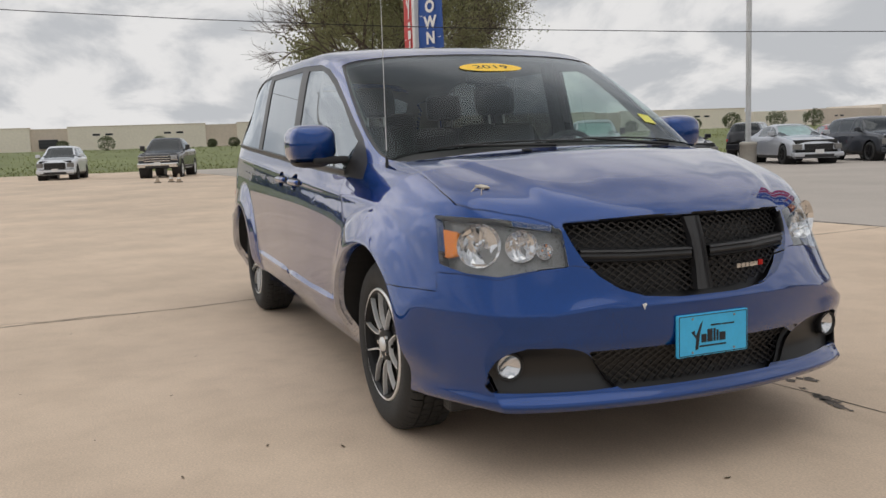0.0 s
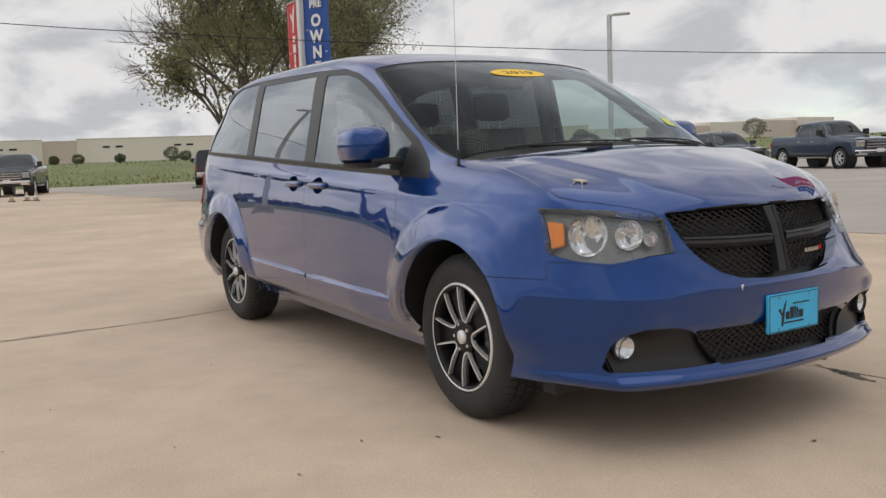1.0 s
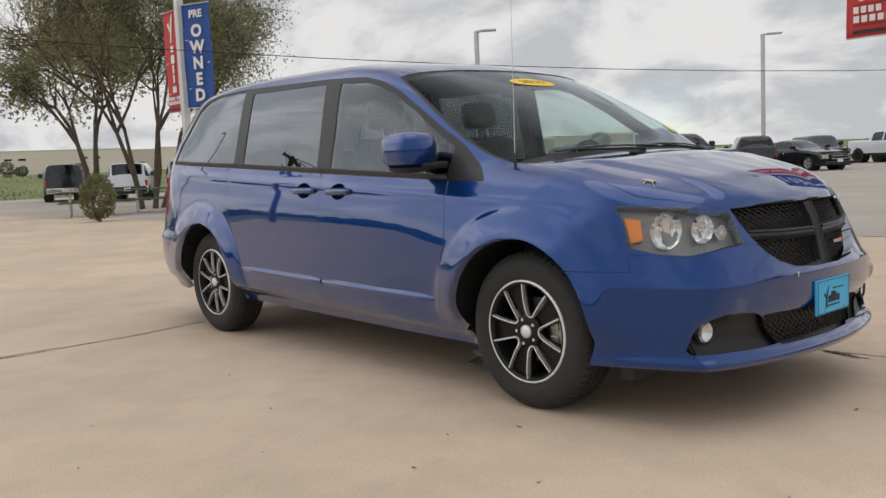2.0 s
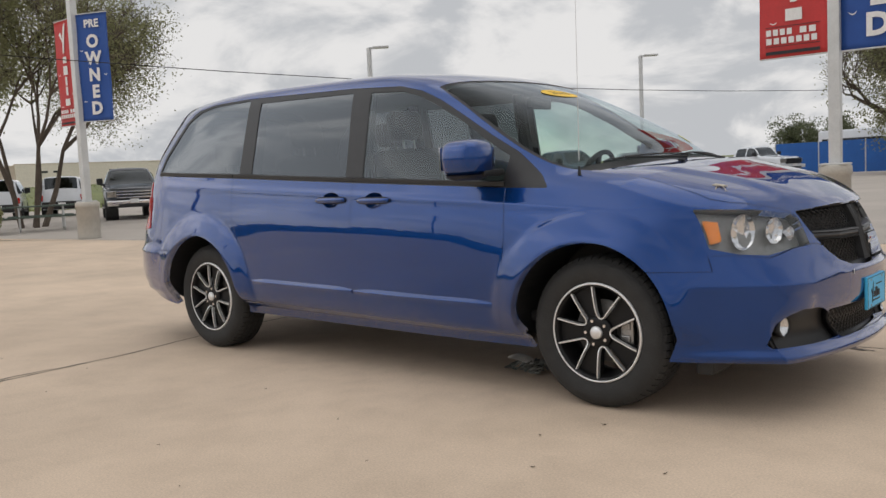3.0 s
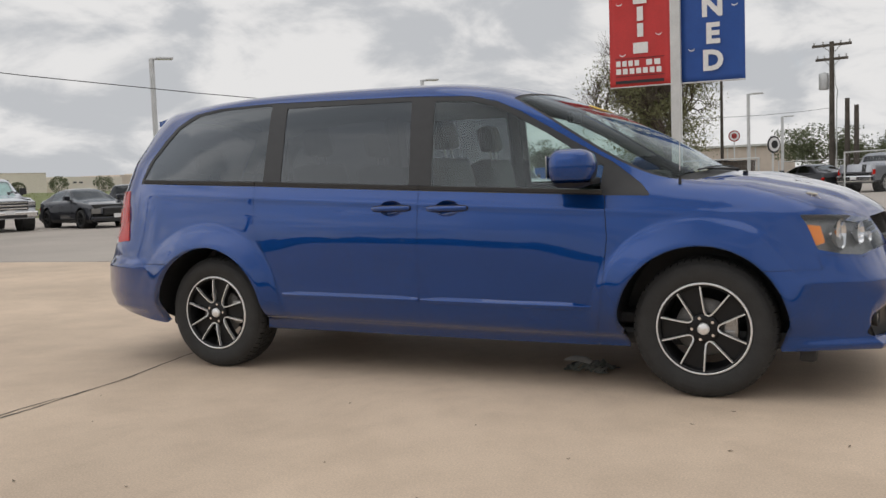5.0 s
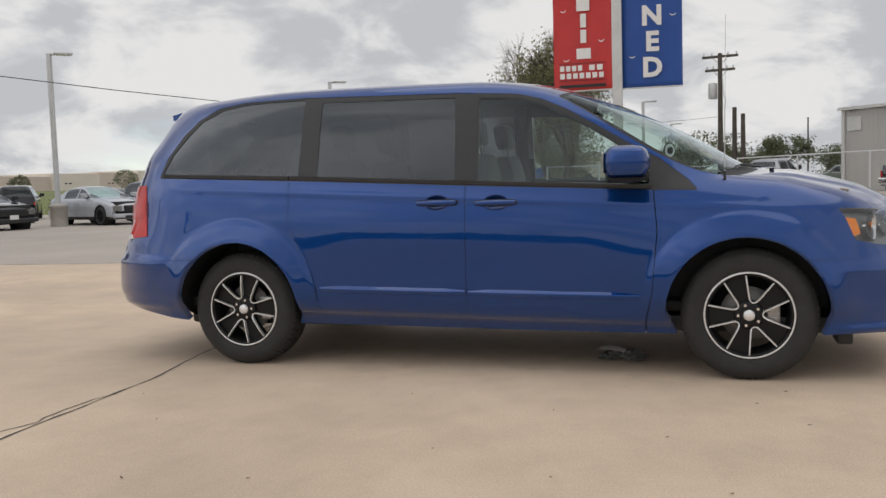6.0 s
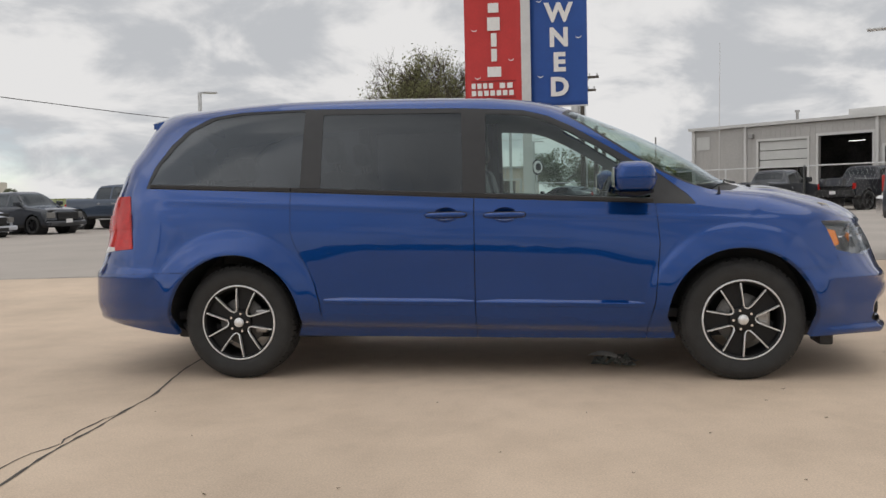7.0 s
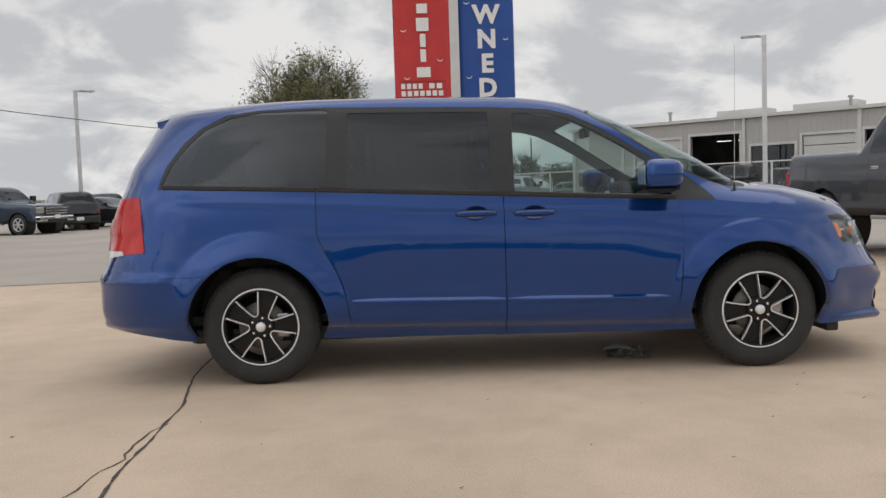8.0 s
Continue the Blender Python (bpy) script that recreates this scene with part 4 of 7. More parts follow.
    put(VAN_OPEN["low"], "lower_grille_back", GRILLE_BLACK, "", -0.06)

    frame_of(VAN_OPEN["grille"], "grille_frame", GRILLE_BLACK, .075)
    frame_of(VAN_OPEN["low"], "lower_grille_frame", PLASTIC, .06)

    def lattice(poly, name, back, px, pz, inset, th):
        """Honeycomb mesh of short slanted bars inside an outline."""
        bm = bmesh.new()
        p = np.array(poly)
        z0, z1, y0, y1 = p[:, 1].min(), p[:, 1].max(), p[:, 0].min(), p[:, 0].max()
        inside = lambda y, z: outline_distance(poly, np.array([y]), np.array([z]))[0] < inset
        rows, cols = int((z1 - z0) / pz) + 2, int((y1 - y0) / px) + 2
        for i in range(rows):
            for j in range(cols):
                y, z = y0 + (j + .5 * (i % 2)) * px, z0 + i * pz
                for dy, dz in ((px / 2, pz), (-px / 2, pz)):
                    if inside(y, z) and inside(y + dy, z + dz):
                        a, b = Vector((nose_x(y, z) - back, y, z)), Vector((nose_x(y + dy, z + dz) - back, y + dy, z + dz))
                        tube(bm, a, b, th, th, 4, False)
        ob = part(name, bm, GRILLE_BLACK, VAN, "black diamond mesh")
        tagged(ob, kind="stuff")

    lattice(GRILLE, "grille_mesh", .045, .034, .0125, .01, .0038)
    lattice(LOWER_GRILLE, "lower_grille_mesh", .04, .036, .0125, .012, .0038)
    # cross bars of the grille
    for name, pts, w in (("grille_bar", [(-.445, .785), (-.25, .778), (-.04, .775)], .022), ("grille_bar", [(.445, .785), (.25, .778), (.04, .775)], .022),
                         ("grille_post", [(0, .902), (0, .83), (0, .775), (0, .72), (0, .648)], .028)):
        bm = bmesh.new()
        rows = []
        for i, (y, z) in enumerate(pts):
            x = nose_x(y, z) - .012
            up = name == "grille_post"
            ww = w * (1.25 if (up and i in (0, 4)) else 1.0)
            across = Vector((0, 1, 0)) if up else Vector((0, 0, 1))
            base = Vector((x, y, z))
            rows.append([bm.verts.new(base + across * o * ww + Vector((dx, 0, 0))) for o, dx in ((-1, -.04), (-1, -.004), (-.72, .006), (-.55, -.004), (0, .002), (.55, -.004), (.72, .006), (1, -.004), (1, -.04))])
        for a, b in zip(rows, rows[1:]):
            for q in range(8):
                bm.faces.new((a[q], a[q + 1], b[q + 1], b[q]))
        part(name, bm, BLACK_TRIM, VAN, "gloss black cross bar", False)
    # maker's mark as plain shapes
    bm = bmesh.new()
    for i in range(5):
        y = .17 + .022 * i
        box(bm, (nose_x(y, .71) - .036, y, .702), (nose_x(y, .71) - .030, y + .017, .718))
    part("grille_badge", bm, CHROME, VAN, "small bright badge marks")
    bm = bmesh.new()
    for i in range(2):
        y = .285 + .014 * i
        box(bm, (nose_x(y, .71) - .036, y, .702), (nose_x(y, .71) - .030, y + .009, .722))
    part("badge_stripe", bm, RED_LENS, VAN, "two small red stripes")


build_nose()

PLATE_BLUE = material("pale blue plate", (0.06, 0.50, 0.86), 0.35, 0, 0.05, 20, 100)
LEMON = material("yellow sticker", (1.0, 0.62, 0.04), 0.5, 0, 0.04, 20, 100)
PALE_YELLOW = material("pale yellow sticker", (0.75, 0.72, 0.12), 0.5, 0, 0.04, 20, 100)
WINDOW_FILM = material("white paper", (0.75, 0.76, 0.75), 0.7, 0, 0.05, 20, 100)


def build_plate():
    x = max(nose_x(0, .44), nose_x(0, .49), nose_x(0, .565)) + .006
    plate = new("licence_plate")
    plate.parent = VAN
    tagged(plate, "pale blue dealer plate with dark marks")
    plate.matrix_basis = pose(x, 0, .4925, 90, 0, 90)
    bm = bmesh.new()
    box(bm, (-.1525, -.076, -.012), (.1525, .076, .003), .006)
    part("plate", bm, PLATE_BLUE, plate)
    bm = bmesh.new()
    for a, b in (((-.147, -.0715), (.147, -.069)), ((-.147, .069), (.147, .0715)), ((-.147, -.07), (-.1445, .07)), ((.1445, -.07), (.147, .07))):
        box(bm, (*a, .0025), (*b, .0042))
    part("plate_border", bm, PRINT_BLACK, plate, "thin dark border")
    for x0, w, h in ((-.052, .022, .030), (-.026, .022, .046), (0, .009, .046), (.013, .009, .040), (.026, .026, .030)):
        bm = bmesh.new()
        box(bm, (x0, -.028, .0025), (x0 + w, -.028 + h, .0042))
        part("mark_bar", bm, PRINT_BLACK, plate, "dark bar")
    bm = bmesh.new()
    slab(bm, [(-.095, .012), (-.082, .018), (-.076, -.004), (-.055, .040), (-.047, .048), (-.058, .005), (-.066, -.05), (-.078, -.052), (-.074, -.012)], .0017, pose(0, 0, .0034))
    part("mark_swash", bm, PRINT_BLACK, plate, "dark curved mark")
    for a, b in (((-.06, -.044), (.055, -.038)), ((-.01, .028), (.03, .034)), ((.036, .028), (.09, .033))):
        bm = bmesh.new()
        box(bm, (*a, .0025), (*b, .0042))
        part("small_bar", bm, PRINT_BLACK, plate)
    for px in (-.09, .09):
        for pz in (-.06, .06):
            bm = bmesh.new()
            tube(bm, (px, pz, 0), (px, pz, .006), .005, .004, 8)
            part("bolt", bm, STEEL, plate)


build_plate()


def build_flank(sg):
    """Mouldings, handles and mirror of one side; sg -1 is the right side."""
    # lower door moulding, one strip a door
    for name, x0, x1 in (("door_moulding", -.022, 1.005), ("door_moulding", -.038, -.965)):
        bm = bmesh.new()
        rows = []
        xs = np.linspace(x0, x1, 9)
        ys = np.polyval(np.polyfit(xs[1:-1], [side_y(q, .492 - .019 * q) for q in xs[1:-1]], 2), xs)
        for i, x in enumerate(xs):
            zc = .492 - .019 * x
            y = ys[i] - (.010 if i in (0, 8) else 0)
            rows.append([bm.verts.new((x, sg * (y + dy), zc + dz)) for dy, dz in ((-.004, -.030), (.012, -.025), (.018, -.006), (.015, -.001), (-.006, .019))])
        for a, b in zip(rows, rows[1:]):
            for q in range(4):
                bm.faces.new((a[q], a[q + 1], b[q + 1], b[q]))
        for r in (rows[0], rows[-1]):
            bm.faces.new(r)
        part(name, bm, BLUE, VAN, "", False)
    # belt moulding
    for x0, x1 in ((1.03, -.027), (-.033, -1.165), (-1.171, -2.1)):
        bm = bmesh.new()
        rows = []
        xs = np.linspace(x0, x1, 11)
        at_belt = lambda q: float(np.interp(q, [-2.1, -1.1, 0, 1.05], [1.232, 1.186, 1.127, 1.073]))
        ys = np.polyval(np.polyfit(xs, [side_y(q, at_belt(q)) for q in xs], 3), xs)
        for i, x in enumerate(xs):
            zc = at_belt(x)
            y = ys[i]
            rows.append([bm.verts.new((x, sg * (y + dy), zc + dz)) for dy, dz in ((-.004, -.014), (.007, -.011), (.008, .008), (-.004, .013))])
        for a, b in zip(rows, rows[1:]):
            for q in range(3):
                bm.faces.new((a[q], a[q + 1], b[q + 1], b[q]))
        part("belt_moulding", bm, BLACK_TRIM, VAN, "", False)
    # door handles
    for xc in HANDLES:
        h = new("door_handle")
        h.parent = VAN
        tagged(h, "blue pull handle over a recess")
        zc = handle_z(xc)
        y = side_y(xc, zc)
        h.matrix_basis = pose(xc, sg * y, zc)
        bm = bmesh.new()
        ring = [(.076 * math.cos(a), .046 * math.sin(a)) for a in np.linspace(0, 2 * math.pi, 32, endpoint=False)]
        rim = [side_y(xc + x, zc + z) - y for x, z in ring]
        rings = [[bm.verts.new((x * k, sg * (q * k - .030 * max(0, 1 - k ** 2) ** .7), z * k)) for (x, z), q in zip(ring, rim)] for k in (1.01, .97, .9, .8, .6, .4, .15)]
        for a, b in zip(rings, rings[1:]):
            for q in range(32):
                bm.faces.new((a[q], a[(q + 1) % 32], b[(q + 1) % 32], b[q]))
        bm.faces.new(rings[-1])
        part("recess", bm, BLUE, h, "shallow finger recess", True)
        # black slab behind the pull draws the dark shadow gap round it
        bm = bmesh.new()
        out = [(.128 * math.copysign(abs(math.cos(a)) ** .45, math.cos(a)), .0205 * math.copysign(abs(math.sin(a)) ** .6, math.sin(a))) for a in np.linspace(0, 2 * math.pi, 32, endpoint=False)]
        slab(bm, out, .007, pose(0, sg * .002, 0, 90, 0, 0))
        part("gap_shadow", bm, PLASTIC, h, "thin black slab for the shadow gap round the pull")
        bm = bmesh.new()
        rows = []
        for i in range(13):
            t = i / 12
            x = -.122 + .244 * t
            lift = .020 * math.sin(math.pi * min(1, max(0, t))) ** .5
            hh = .0165 * (1 - .25 * abs(2 * t - 1) ** 3)
            ring = [bm.verts.new((x, sg * (.004 + lift * .6 + .014 * math.cos(a)), hh * math.sin(a))) for a in np.linspace(0, 2 * math.pi, 10, endpoint=False)]
            rows.append(ring)
        for a, b in zip(rows, rows[1:]):
            for q in range(10):
                bm.faces.new((a[q], a[(q + 1) % 10], b[(q + 1) % 10], b[q]))
        bm.faces.new(rows[0])
        bm.faces.new(rows[-1])
        part("pull", bm, BLUE, h, "blue pull bar", True)
    # mirror
    mir = new("side_mirror")
    mir.parent = VAN
    tagged(mir, "blue door mirror on a black foot")

    def pod(name, mat, xs, size_y, size_z, zc, label, lo=-1.0, hi=1.0):
        bm = bmesh.new()
        rows = []
        for i in range(15):
            u = -1 + 2 * i / 14
            x = xs[0] + (xs[1] - xs[0]) * (i / 14)
            k = max(0.02, 1 - abs(u) ** 3.2) ** .38 if u > 0 else max(.35, 1 - abs(u) ** 6) ** .5
            ring = []
            for a in np.linspace(0, 2 * math.pi, 28, endpoint=False):
                cy, sz = math.cos(a), math.sin(a)
                cy, sz = math.copysign(abs(cy) ** .62, cy), math.copysign(abs(sz) ** .62, sz)
                z = max(lo, min(hi, sz * k)) * size_z
                ring.append(bm.verts.new((x - .05 * (sg * cy * sg) * 0, sg * (1.035 + size_y * k * cy), zc + z + .012 * cy * sg * 0)))
            rows.append(ring)
        for a, b in zip(rows, rows[1:]):
            for q in range(28):
                bm.faces.new((a[q], a[(q + 1) % 28], b[(q + 1) % 28], b[q]))
        bm.faces.new(rows[0])
        bm.faces.new(rows[-1])
        return part(name, bm, mat, mir, label, True)

    pod("shell", BLUE, (.792, 1.035), .112, .094, 1.208, "blue mirror shell")
    pod("lower_shell", PLASTIC, (.795, 1.025), .104, .100, 1.198, "black mirror underside", -1.0, -.72)
    bm = bmesh.new()
    box(bm, (.90, sg * .88, 1.115), (1.02, sg * 1.05, 1.150), .012)
    part("foot", bm, PLASTIC, mir, "black mirror foot")
    bm = bmesh.new()
    box(bm, (-.004, -.078, -.058), (.004, .078, .058), .003, pose(.790, sg * 1.035, 1.21))
    part("mirror_glass", bm, CHROME, mir, "mirror glass")


build_flank(-1)
build_flank(1)


def shield_point(s, y):
    """A point on the windshield or bonnet top at a station and half-width."""
    c = VAN_C[VAN_C[:, 7] > 6.0]
    d = (c[:, 6] - s) ** 2 + (c[:, 1] - y) ** 2
    k = np.argsort(d)[:6]
    w = 1 / (d[k] + 1e-5)
    p = (c[k, :3] * w[:, None]).sum(axis=0) / w.sum()
    n = (c[k, 3:6] * w[:, None]).sum(axis=0)
    return Vector(p), Vector(n).normalized()


def text_mesh(words, size, mat, name, parent, m, label="", depth=.001, thick=0.0):
    cu = bpy.data.curves.new(name, "FONT")
    cu.body, cu.size, cu.align_x, cu.align_y, cu.extrude, cu.offset = words, size, "CENTER", "CENTER", depth, thick
    cu.resolution_u = 3
    tmp = bpy.data.objects.new(name, cu)
    scene.collection.objects.link(tmp)
    me = bpy.data.meshes.new_from_object(tmp.evaluated_get(bpy.context.evaluated_depsgraph_get()))
    bpy.data.objects.remove(tmp)
    me.materials.clear()
    me.materials.append(mat)
    ob = new(name, me)
    ob.parent = parent
    ob.matrix_basis = m
    if label:
        tagged(ob, label)
    return ob


def build_top():
    # year sticker and small paper on the windshield
    st = new("year_sticker")
    st.parent = VAN
    tagged(st, "oval yellow sticker with the year")
    centre, cn = shield_point(.83, -.055)
    along = Vector((0, 1, 0))
    up = cn.cross(along).normalized()
    up = -up if up.z < 0 else up
    # local bend of the glass round the sticker
    drop = (shield_point(.83, .115)[0] - centre).dot(cn), (shield_point(.83, -.225)[0] - centre).dot(cn)
    m = Matrix((along, up, cn)).transposed().to_4x4()

    def lay(ob, rise):
        for v in ob.data.vertices:
            u, w = v.co.x, v.co.y
            k = (u / .17) ** 2 * .5 * (drop[0] + drop[1]) + u / .17 * .5 * (drop[0] - drop[1])
            v.co = centre + along * u + up * w + cn * (k + rise + v.co.z)

    bm = bmesh.new()
    rings = [[bm.verts.new((k * .175 * math.cos(a), k * .068 * math.sin(a), 0)) for a in np.linspace(0, 2 * math.pi, 48, endpoint=False)] for k in (.02, .35, .7, 1)]
    bm.faces.new(rings[0])
    for p, q in zip(rings, rings[1:]):
        for i in range(48):
            bm.faces.new((p[i], q[i], q[(i + 1) % 48], p[(i + 1) % 48]))
    lay(part("oval", bm, LEMON, st), -.0015)
    year = text_mesh("2019", .082, PRINT_BLACK, "year", st, Matrix(), "dark printed digits", .0, .0)
    for v in year.data.vertices:
        v.co.x, v.co.y, v.co.z = v.co.x * 1.22, v.co.y * .92, 0
    lay(year, -.0003)
    p, n = shield_point(1.40, .56)
    bm = bmesh.new()
    up = n.cross(along).normalized()
    up = -up if up.z < 0 else up
    m2 = Matrix((up.cross(n), up, n)).transposed().to_4x4()
    m2.translation = p - n * .0015
    slab(bm, [(-.035, -.04), (.035, -.04), (.035, .04), (-.035, .04)], .001, m2)
    part("paper_sticker", bm, PALE_YELLOW, VAN, "small pale yellow sticker")
    # wipers
    for y0, y1 in ((-.62, .02), (.0, .60)):
        w = new("wiper")
        w.parent = VAN
        tagged(w, "black windshield wiper")
        a, na = shield_point(1.645, y0 + .5)
        b, nb = shield_point(1.585, y0 + .08)
        bm = bmesh.new()
        tube(bm, a + na * .006, b + nb * .010, .008, .005, 8)
        part("arm", bm, PLASTIC, w)
        bm = bmesh.new()
        pts = []
        for i in range(7):
            q, nq = shield_point(1.60 - .02 * math.sin(i / 6 * math.pi) - .02 * (1 - i / 6), y0 + (y1 - y0) * i / 6)
            pts.append(q + nq * .006)
        pipe(bm, pts, .0042, 6)
        part("blade", bm, PLASTIC, w)
    for y in (-.30, .36):
        p, n = shield_point(1.72, y)
        bm = bmesh.new()
        box(bm, (-.014, -.018, 0), (.014, .018, .012), .005, Matrix.Translation(p))
        part("washer_nozzle", bm, PLASTIC, VAN)
    # a paint chip on the bumper and dry leaf crumbs on the bonnet edge
    bm = bmesh.new()
    slab(bm, [(-.010, .006), (.006, .009), (.012, .002), (.004, -.004), (.002, -.016), (-.004, -.006)], .001, pose(nose_x(-.27, .615) + .003, -.27, .615, 90, 0, 98))
    part("paint_chip", bm, WINDOW_FILM, VAN, "small white chip in the paint")
    # aerial on the right fender
    bm = bmesh.new()
    base = Vector((1.42, -.825, 1.15))
    tube(bm, base + Vector((0, 0, -.05)), base + Vector((0, 0, -.005)), .009, .005, 12)
    ant = part("aerial", bm, PLASTIC, VAN, "thin whip aerial")
    bm = bmesh.new()
    tube(bm, base + Vector((0, 0, .02)), base + Vector((.01, 0, .84)), .0020, .0012, 6)
    part("rod", bm, GALV, ant)
    # roof spoiler
    bm = bmesh.new()
    rows = []
    for y in np.linspace(-.60, .60, 15):
        k = (1 - (abs(y) / .62) ** 4)
        rows.append([bm.verts.new(v) for v in ((-2.12, y, 1.724 - .05 * (1 - k) - .012 * (y / .6) ** 2), (-2.21, y, 1.712 - .05 * (1 - k) - .02 * (y / .6) ** 2), (-2.232 + .04 * (1 - k), y, 1.690 - .05 * (1 - k)), (-2.232 + .04 * (1 - k), y, 1.660 - .05 * (1 - k)), (-2.16, y, 1.66 - .05 * (1 - k)))])
    for a, b in zip(rows, rows[1:]):
        for q in range(4):
            bm.faces.new((a[q], a[q + 1], b[q + 1], b[q]))
    bm.faces.new(rows[0])
    bm.faces.new(rows[-1][::-1])
    for a, b in zip(rows, rows[1:]):
        bm.faces.new((a[4], a[0], b[0], b[4]))
    part("roof_spoiler", bm, BLUE, VAN, "blue roof spoiler")


build_top()


def build_cabin():
    bm = bmesh.new()
    box(bm, (-2.2, -.80, .36), (1.25, .80, .42), .02)
    part("cabin_floor", bm, INTERIOR, VAN)
    # dashboard
    bm = bmesh.new()
    rows = []
    for x, z in ((1.52, 1.12), (1.30, 1.135), (1.08, 1.11), (.98, 1.03), (.95, .85), (1.02, .55)):
        rows.append([bm.verts.new((x - .16 * (y / .8) ** 2, y, z - (.02 * (y / .8) ** 2))) for y in np.linspace(-.80, .80, 17)])
    for a, b in zip(rows, rows[1:]):
        for q in range(16):
            bm.faces.new((a[q], a[q + 1], b[q + 1], b[q]))
    part("dashboard", bm, INTERIOR, VAN, "charcoal dashboard", True)
    bm = bmesh.new()
    box(bm, (.93, .22, 1.08), (1.15, .62, 1.185), .04)
    part("instrument_hood", bm, INTERIOR, VAN, "", True)
    # steering wheel on the left
    sw = new("steering_wheel")
    sw.parent = VAN
    tagged(sw, "charcoal steering wheel")
    sw.matrix_basis = pose(.78, .40, 1.06, 0, -64, 0)
    bm = bmesh.new()
    n, k = 36, 8
    rings = []
    for i in range(n):
        a = 2 * math.pi * i / n
        rings.append([bm.verts.new(((.185 + .016 * math.cos(b)) * math.cos(a), (.185 + .016 * math.cos(b)) * math.sin(a), .016 * math.sin(b))) for b in np.linspace(0, 2 * math.pi, k, endpoint=False)])
    for i in range(n):
        p, q = rings[i], rings[(i + 1) % n]
        for j in range(k):
            bm.faces.new((p[j], p[(j + 1) % k], q[(j + 1) % k], q[j]))
    part("rim", bm, INTERIOR, sw, "", True)
    bm = bmesh.new()
    box(bm, (-.06, -.07, -.03), (.06, .07, .01), .02)
    for a in (90, 205, -25):
        box(bm, (.02, -.018, -.02), (.185, .018, 0), .005, pose(0, 0, 0, 0, 0, a))
    part("boss", bm, INTERIOR, sw)

    def seat(x, y, w=.50, head=True, back=.64):
        st = new("seat")
        st.parent = VAN
        tagged(st, "charcoal leather seat with headrest")
        st.matrix_basis = pose(x, y, .42)
        bm = bmesh.new()
        box(bm, (-.24, -w / 2, .12), (.28, w / 2, .30), .06)
        part("cushion", bm, SEAT_CLOTH, st, "", True)
        bm = bmesh.new()
        box(bm, (-.09, -w / 2, 0), (.07, w / 2, back), .06, pose(-.24, 0, .26, 0, -13, 0))
        part("backrest", bm, SEAT_CLOTH, st, "", True)
        bm = bmesh.new()
        box(bm, (-.22, -w * .4, -.02), (.2, w * .4, .13), .02)
        part("base", bm, INTERIOR, st)
        for hy in ((0,) if w < .7 else (-.4, .4)):
            bm = bmesh.new()
            box(bm, (-.055, hy - .13, back + .05), (.05, hy + .13, back + .235), .05, pose(-.24, 0, .26, 0, -11, 0))
            part("headrest", bm, SEAT_CLOTH, st, "", True)
            bm = bmesh.new()
            for d in (-.05, .05):
                tube(bm, (0, hy + d, back - .02), (0, hy + d, back + .08), .007, .007, 8)
            bmesh.ops.transform(bm, matrix=pose(-.24, 0, .26, 0, -11, 0), verts=bm.verts)
            part("headrest_post", bm, STEEL, st)

    seat(.30, -.40)
    seat(.30, .40)
    seat(-.62, -.42)
    seat(-.62, .42)
    seat(-1.55, 0, 1.25, True, .55)
    bm = bmesh.new()
    box(bm, (.62, -.10, 1.50), (.66, .12, 1.57), .012)
    part("rear_view_mirror", bm, INTERIOR, VAN)
    # centre pillars inside
    for sg in (-1, 1):
        for x in (-.03, -1.06):
            bm = bmesh.new()
            for a, b in (((x, sg * .86, 1.1), (x, sg * .74, 1.68)),):
                tube(bm, a, b, .05, .045, 6)
            part("pillar_trim", bm, INTERIOR, VAN)


build_cabin()


# ---- ground ----
def sheet(name, corners, mat, label, category, z=0.0):
    ob = mesh_object(name, [(x, y, z) for x, y in corners], [tuple(range(len(corners)))], mat)
    return tagged(ob, label, category, kind="structure")


GRASS = material("mown grass", (0.165, 0.19, 0.070), 0.9, 0, 0.25, 0.12, 2.5, 0.5, tint=(0.12, 0.135, 0.050))
DRY = material("far fields", (0.17, 0.17, 0.11), 0.95, 0, 0.2, 0.05, 1.0, 0.2)
JOINT = material("dark joint filler", (0.085, 0.075, 0.065), 0.9, 0, 0.3, 8, 60, 0.3)
STAIN = material("damp dirt stain", (0.12, 0.10, 0.085), 0.8, 0, 0.35, 12, 90, 0.2)
LEAF_DRY = material("dead leaf", (0.10, 0.07, 0.04), 0.8, 0, 0.3, 30, 100)

sheet("ground", [(-900, -900), (900, -900), (900, 900), (-900, 900)], DRY, "far fields reaching to the horizon", "ground", -0.012)
sheet("road", [(-62, 2.2), (-8.6, 6.1), (-1.8, 7.0), (1, 7.5), (70, 9.8), (70, 70), (-30, 70), (-62, 45)], LANE, "grey worn concrete drive and parking rows", "road", -0.006)
sheet("pavement", [(-62, -60), (70, -60), (70, 9.8), (1, 7.5), (-1.8, 7.0), (-8.6, 6.1), (-62, 2.2)], CONCRETE, "pale warm concrete lot with fine stains", "pavement")


